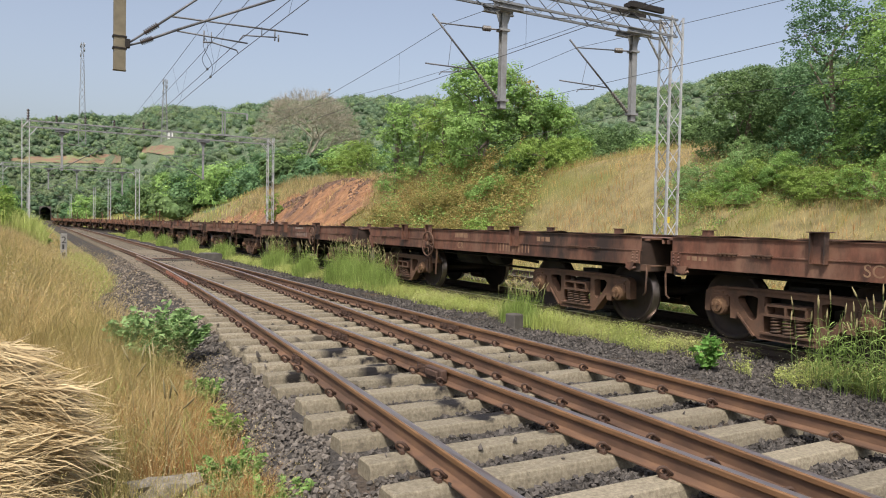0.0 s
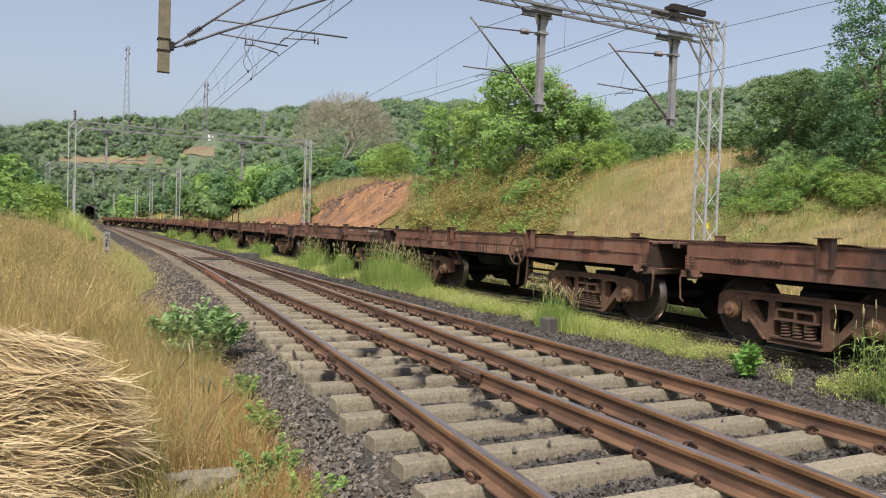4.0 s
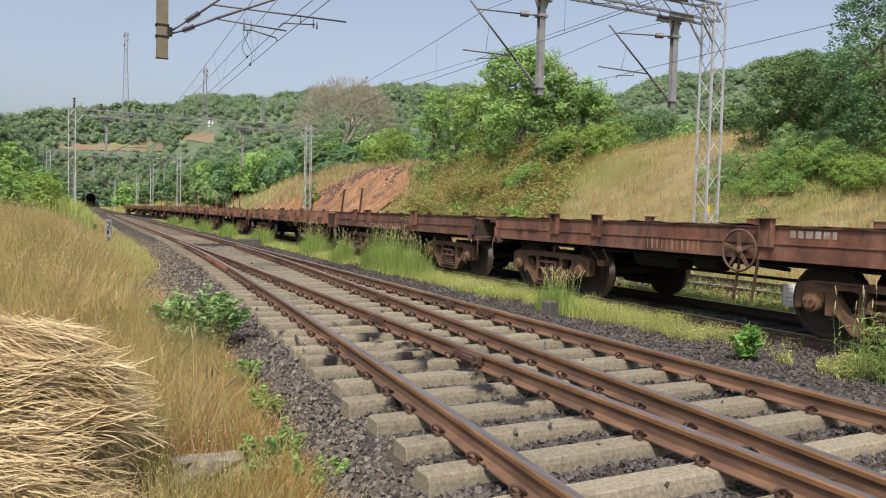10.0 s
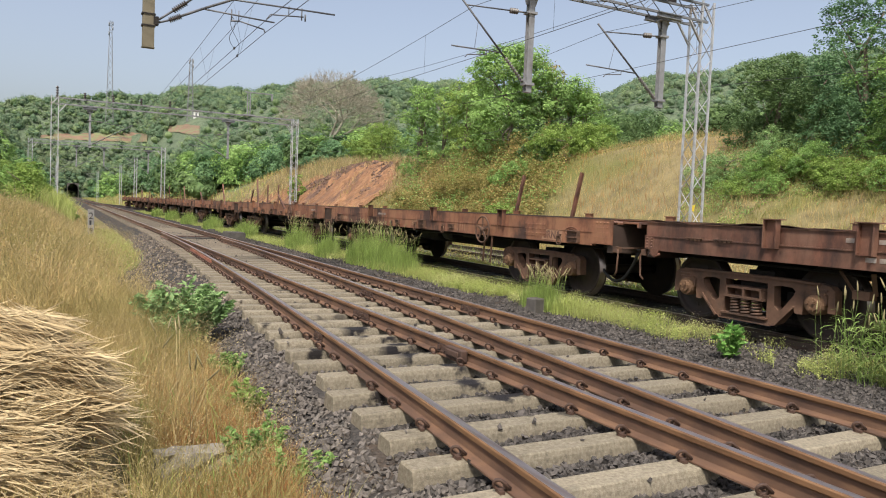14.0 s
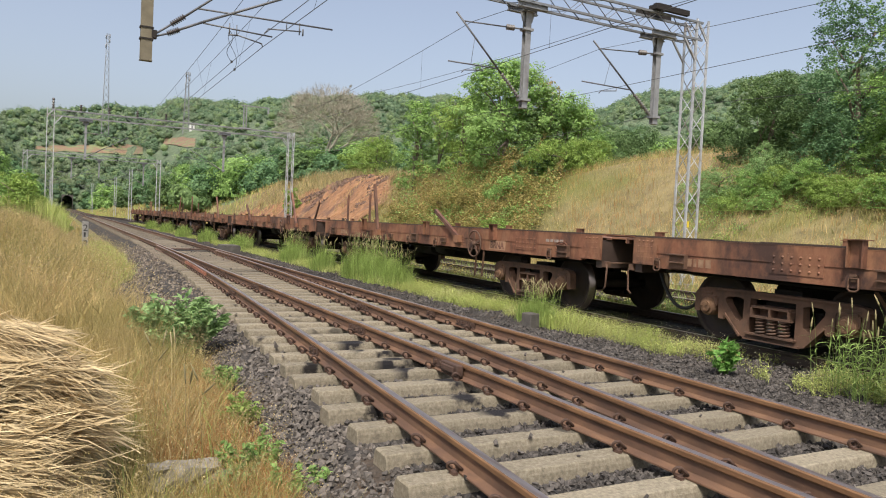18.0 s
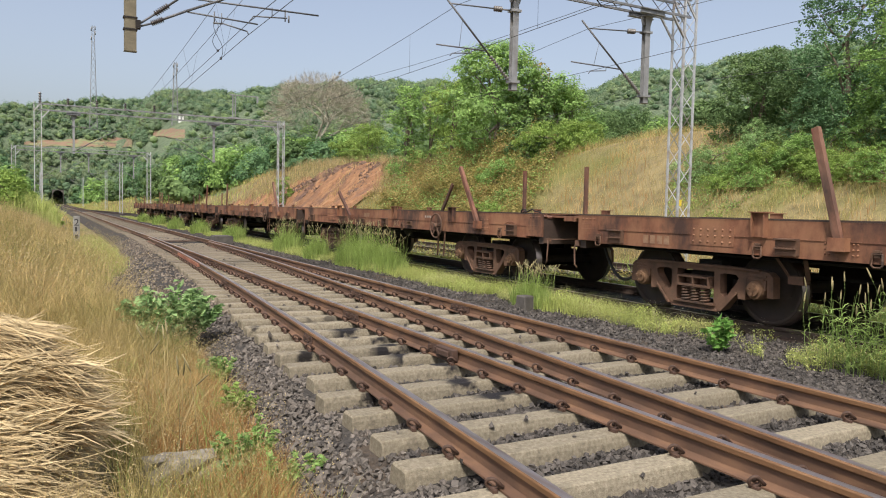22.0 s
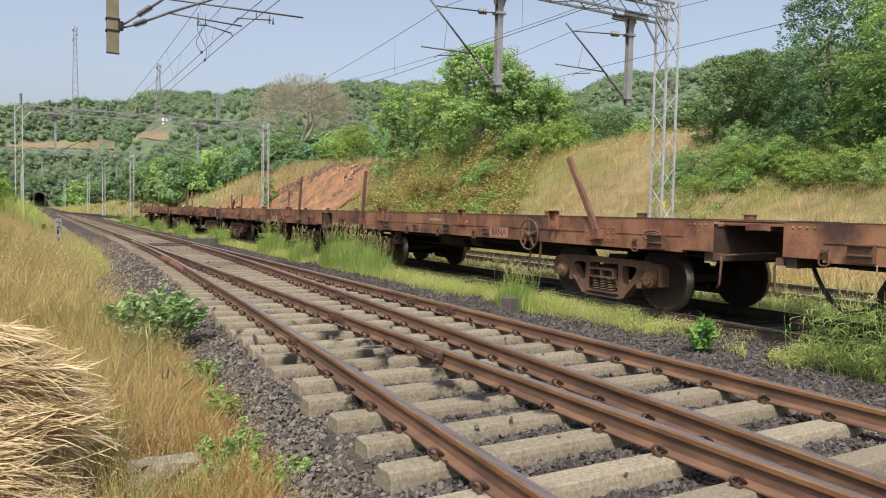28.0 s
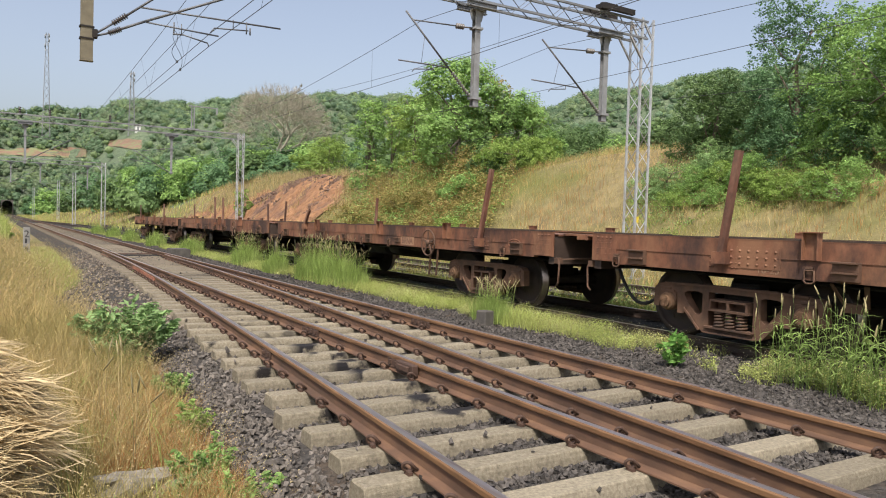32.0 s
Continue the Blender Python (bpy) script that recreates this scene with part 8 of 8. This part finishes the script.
bm = bmesh.new()
for x1, z0, z1, y0, y1 in ((-0.30, -0.55, -0.12, 4.55, 6.0), (-0.35, -0.14, 0.16, 4.75, 5.9), (-0.42, 0.14, 0.38, 4.95, 5.85), (-0.55, 0.36, 0.50, 5.1, 5.8)):
    box(bm, -3.6, x1, y0, y1, z0, z1)
bmesh.ops.bevel(bm, geom=bm.edges[:], offset=0.09, segments=3, affect='EDGES')
part("packed_core", bm, M["straw_core"], stack)


def straws(name, n, length, width, place, parent=None):
    """Long thin stalks laid roughly level, bent and untidy at the ends."""
    p, d = place(n)
    L = length * hs.uniform(0.5, 1.3, n)[:, None]
    sag = hs.uniform(0.0, 0.20, n)[:, None] * L
    kink = hs.normal(size=(n, 3)) * np.array([0.10, 0.22, 0.34])
    s = np.cross(d, np.array([0.0, -0.35, 1.0]) + hs.normal(size=(n, 3)) * 0.5)
    s /= np.linalg.norm(s, axis=1, keepdims=True)
    broad = np.where(hs.uniform(0, 1, n) < 0.10, 2.2, 1.0)       # some are leaf blades
    s *= (width * broad * hs.uniform(0.6, 1.5, n))[:, None] * 0.5
    rows = []
    for f, w in ((-0.5, 0.7), (-0.18, 1), (0.18, 1), (0.5, 0.25)):
        c = p + d * L * f + np.array([0, 0, -1.0]) * sag * (f + 0.5) ** 2 + kink * L * (f * f - 0.1)
        rows += [c - s * w, c + s * w]
    v = np.stack(rows, 1)
    f = np.stack([[0, 1, 3, 2], [2, 3, 5, 4], [4, 5, 7, 6]])[None] + 8 * np.arange(n)[:, None, None]
    return tagged(raw_mesh(name, v.reshape(-1, 3), f.reshape(-1, 4), M["straw"], parent or stack), kind="stuff")


def sheaf(end, r, tilt, turn, flare=0.15):
    """Where the stalks of one bundle lie: round an axis that runs to its cut end."""
    end = np.array(end)
    ax = np.array([math.cos(radians(turn)), math.sin(radians(turn)), math.sin(radians(tilt))])
    ax /= np.linalg.norm(ax)
    up = np.array([0, 0, 1.0]) - ax * ax[2]
    up /= np.linalg.norm(up)
    side = np.cross(up, ax)

    def place(n):
        t = hs.uniform(0.0, 1.0, n) ** 0.75 * 1.25
        a = hs.uniform(0, math.tau, n)
        rr = r * np.sqrt(hs.uniform(0.45, 1.05, n)) * (1 + flare * np.exp(-t / 0.22) * hs.uniform(-0.2, 1.0, n)) * (1 + 0.12 * np.sin(3 * a + 7 * t))
        wave = 0.03 * np.sin(5.0 * t + 9 * r)
        o = side * (1.25 * np.cos(a) * rr)[:, None] + up * (0.72 * np.sin(a) * rr + wave)[:, None]
        d = ax + 0.27 * hs.normal(size=(n, 3)) * np.array([0.3, 1.0, 0.8]) + (side * np.cos(a)[:, None] + up * np.sin(a)[:, None]) * (0.20 * np.exp(-t / 0.2))[:, None]
        d /= np.linalg.norm(d, axis=1, keepdims=True)
        return end - ax * (t + 0.10 + 0.05 * hs.normal(size=n))[:, None] + o, d
    return place


for end, r, tilt, turn in (((-0.16, 5.35, 0.50), 0.17, -4, 10), ((-0.10, 5.05, 0.49), 0.17, -12, -9), ((0.02, 4.85, 0.38), 0.17, -2, 6), ((0.12, 4.75, 0.29), 0.16, -16, -11), ((0.20, 4.66, 0.14), 0.15, -4, 7),
                           ((0.06, 4.95, 0.05), 0.18, -6, 8), ((-0.10, 4.42, 0.02), 0.15, 2, -14), ((-0.16, 4.30, -0.12), 0.14, -12, -2), ((-0.05, 4.26, -0.27), 0.15, -1, -12), ((0.05, 4.55, -0.34), 0.17, -5, 5), ((-0.30, 4.12, -0.36), 0.14, -4, -4)):
    straws("sheaf", 2100, 0.38, 0.0062, sheaf(end, r, tilt, turn), stack)


def fringe(n):
    """Loose stalks that hang over the ends."""
    z = hs.uniform(-0.45, 0.62, n)
    x = 0.12 - 0.40 * smooth(z, 0.15, 0.6) - 0.22 * np.exp(-((z + 0.12) / 0.13) ** 2) + hs.normal(size=n) * 0.06
    y = 4.30 + 0.75 * smooth(z, -0.3, 0.6) + hs.uniform(0, 0.5, n)
    d = np.stack([np.ones(n), hs.normal(size=n) * 0.5 - 0.15, hs.normal(size=n) * 0.30 - 0.25], -1)
    d /= np.linalg.norm(d, axis=1, keepdims=True)
    return np.stack([x - 0.08, y, z], -1), d


straws("loose_straw", 1100, 0.34, 0.007, fringe)

# single stalks on the face of the stack, in a dozen bends
bends = []
for k in range(12):
    one = lambda n: (np.zeros((n, 3)), np.array([[1.0, 0.0, 0.0]]))
    ob = straws("stalk", 1, 0.48, 0.008, one)
    ob["kind"] = ""
    bends.append(ob)
rng = random.Random(17)
spots, ways = sheaf((-0.02, 4.55, 0.1), 0.16, -6, -3)(300)
spots[:, 2] += np.repeat(np.linspace(-0.42, 0.48, 10), 30)
spots[:, 1] += 0.75 * smooth(spots[:, 2], 0.0, 0.7) - 0.22
for k in range(300):
    x, y, z = spots[k]
    m = pose(x, y, z, rng.uniform(-25, 25), -math.degrees(math.asin(ways[k][2])) + rng.uniform(-6, 6), math.degrees(math.atan2(ways[k][1], ways[k][0])))
    if k < 12:
        bends[k].matrix_basis = m
    else:
        again(bends[k % 12], stack, m, "stalk")

# ---- small fixed things ----
slab = bmesh.new()
box(slab, -0.25, 0.25, -0.11, 0.11, -0.2, 0.05)
bmesh.ops.subdivide_edges(slab, edges=slab.edges[:], cuts=3, use_grid_fill=True)
rng = random.Random(2)
for v_ in slab.verts:
    v_.co += Vector((rng.uniform(-1, 1), rng.uniform(-1, 1), rng.uniform(-1, 1))) * 0.02
tagged(part("concrete_slab", slab, M["pale_slab"], at=pose(0.60, 4.92, -0.30, 0, 4, 12)), "broken grey concrete slab in the grass", "slab")
bm = bmesh.new()
box(bm, -0.11, 0.11, -0.11, 0.11, -0.3, 0.19)
bmesh.ops.bevel(bm, geom=bm.edges[:], offset=0.015, segments=1, affect='EDGES')
tagged(part("marker_stone", bm, M["dark_stone"], at=pose(6.66, 9.62, -0.13, 0, 0, 10)), "squat dark stone post between the tracks", "post")
for x, y in ((6.3, 33.0), (6.25, 37.0)):
    bm = bmesh.new()
    box(bm, -0.14, 0.14, -0.2, 0.2, -0.3, 0.16)
    tagged(part("cable_box", bm, M["dark_stone"], at=pose(x, y, -0.15)), "low dark box beside the track", "box")
post = empty("gradient_post", pose(0.82, 35.4, float(land(0.82, 35.4))), label="small white post with a black figure two", category="marker post")
bm = bmesh.new()
box(bm, -0.13, 0.13, -0.05, 0.05, -0.1, 1.22)
bmesh.ops.bevel(bm, geom=bm.edges[:], offset=0.015, segments=1, affect='EDGES')
part("post", bm, M["old_white"], post)
letters("2", 0.42, M["black_paint"], post, 0.0, -0.053, 0.80, "figure", turn=0)
for x0, x1, z0, z1 in ((-0.06, 0.02, 0.55, 0.75), (-0.06, 0.06, 0.25, 0.40)):
    bm = bmesh.new()
    box(bm, x0, x1, -0.056, -0.05, z0, z1)
    part("painted_mark", bm, M["black_paint"], post)
sign = empty("notice_board", pose(10.9, 8.4, -0.12, 0, 0, -32), label="small white notice board with faint lines beside the far track", category="sign")
bm = bmesh.new()
box(bm, -0.17, 0.17, -0.03, 0.03, 0.10, 0.50)
part("board", bm, M["white_sign"], sign)
bm = bmesh.new()
box(bm, -0.03, 0.03, 0.031, 0.06, -0.25, 0.45)
part("post", bm, M["mast"], sign)
for k in range(4):
    for j in range(4):
        bm = bmesh.new()
        box(bm, -0.12 + 0.062 * j, -0.072 + 0.062 * j, -0.033, -0.03, 0.18 + 0.075 * k, 0.192 + 0.075 * k)
        part("painted_mark", bm, M["mast"], sign)

# tunnel portal at the end of the straight
tx = RAIL_B + GAUGE / 2 + float(main_shift(PORTAL_Y))
tun = empty("tunnel_portal", pose(tx, PORTAL_Y, float(rise(PORTAL_Y)) - 0.3), label="dark single-track tunnel mouth in a masonry wall", category="tunnel", kind="structure")
arch = [(2.15 * math.cos(a), 4.4 + 2.15 * math.sin(a)) for a in np.linspace(0, math.pi, 13)]
outline = [(-2.4, -0.5), (-2.4, 6.8), (2.4, 6.8), (2.4, -0.5), (2.15, -0.5)] + arch + [(-2.15, -0.5)]
bm = bmesh.new()
plate(bm, outline, [], -0.5, 0.5)
ob = part("wall", bm, M["dark_stone"], tun)
ob.matrix_basis = pose(0, 0, 0, 0, 0, 90)
bm = bmesh.new()
loop = [(2.15, -0.5)] + arch + [(-2.15, -0.5)]
rings = [[bm.verts.new((x, y, z)) for x, z in loop] for y in (0.4, 9.0)]
for k in range(len(loop) - 1):
    bm.faces.new((rings[0][k], rings[0][k + 1], rings[1][k + 1], rings[1][k]))
# added plate closes the short bore; its colour stands for deep shade
bm.faces.new(rings[1])
part("lining", bm, M["dark_void"], tun)


def motions():
    """The train rolls; each wheelset turns with it."""
    for w, mid, length, red in WAGONS:
        rows = []
        for k in range(65):
            t = k * 0.5
            y = mid - rolled(t)
            a, b = float(train_shift(y - length / 3)), float(train_shift(y + length / 3))
            rows.append((t, pose(TRAIN_X + (a + b) / 2, y, TRAIN_Z, 0, 0, -math.degrees(math.atan2(b - a, length * 2 / 3)))))
        walk(w, rows)
        for bogie in w.children:
            if not bogie.name.startswith("bogie"):
                continue
            for ob in bogie.children:
                if ob.name.startswith("wheelset"):
                    y0 = ob.location.y
                    walk(ob, [(k * 0.125, pose(0, y0, WHEEL_R + BOGIE_DROP, math.degrees(rolled(k * 0.125) / WHEEL_R), 0, 0)) for k in range(257)])


motions()
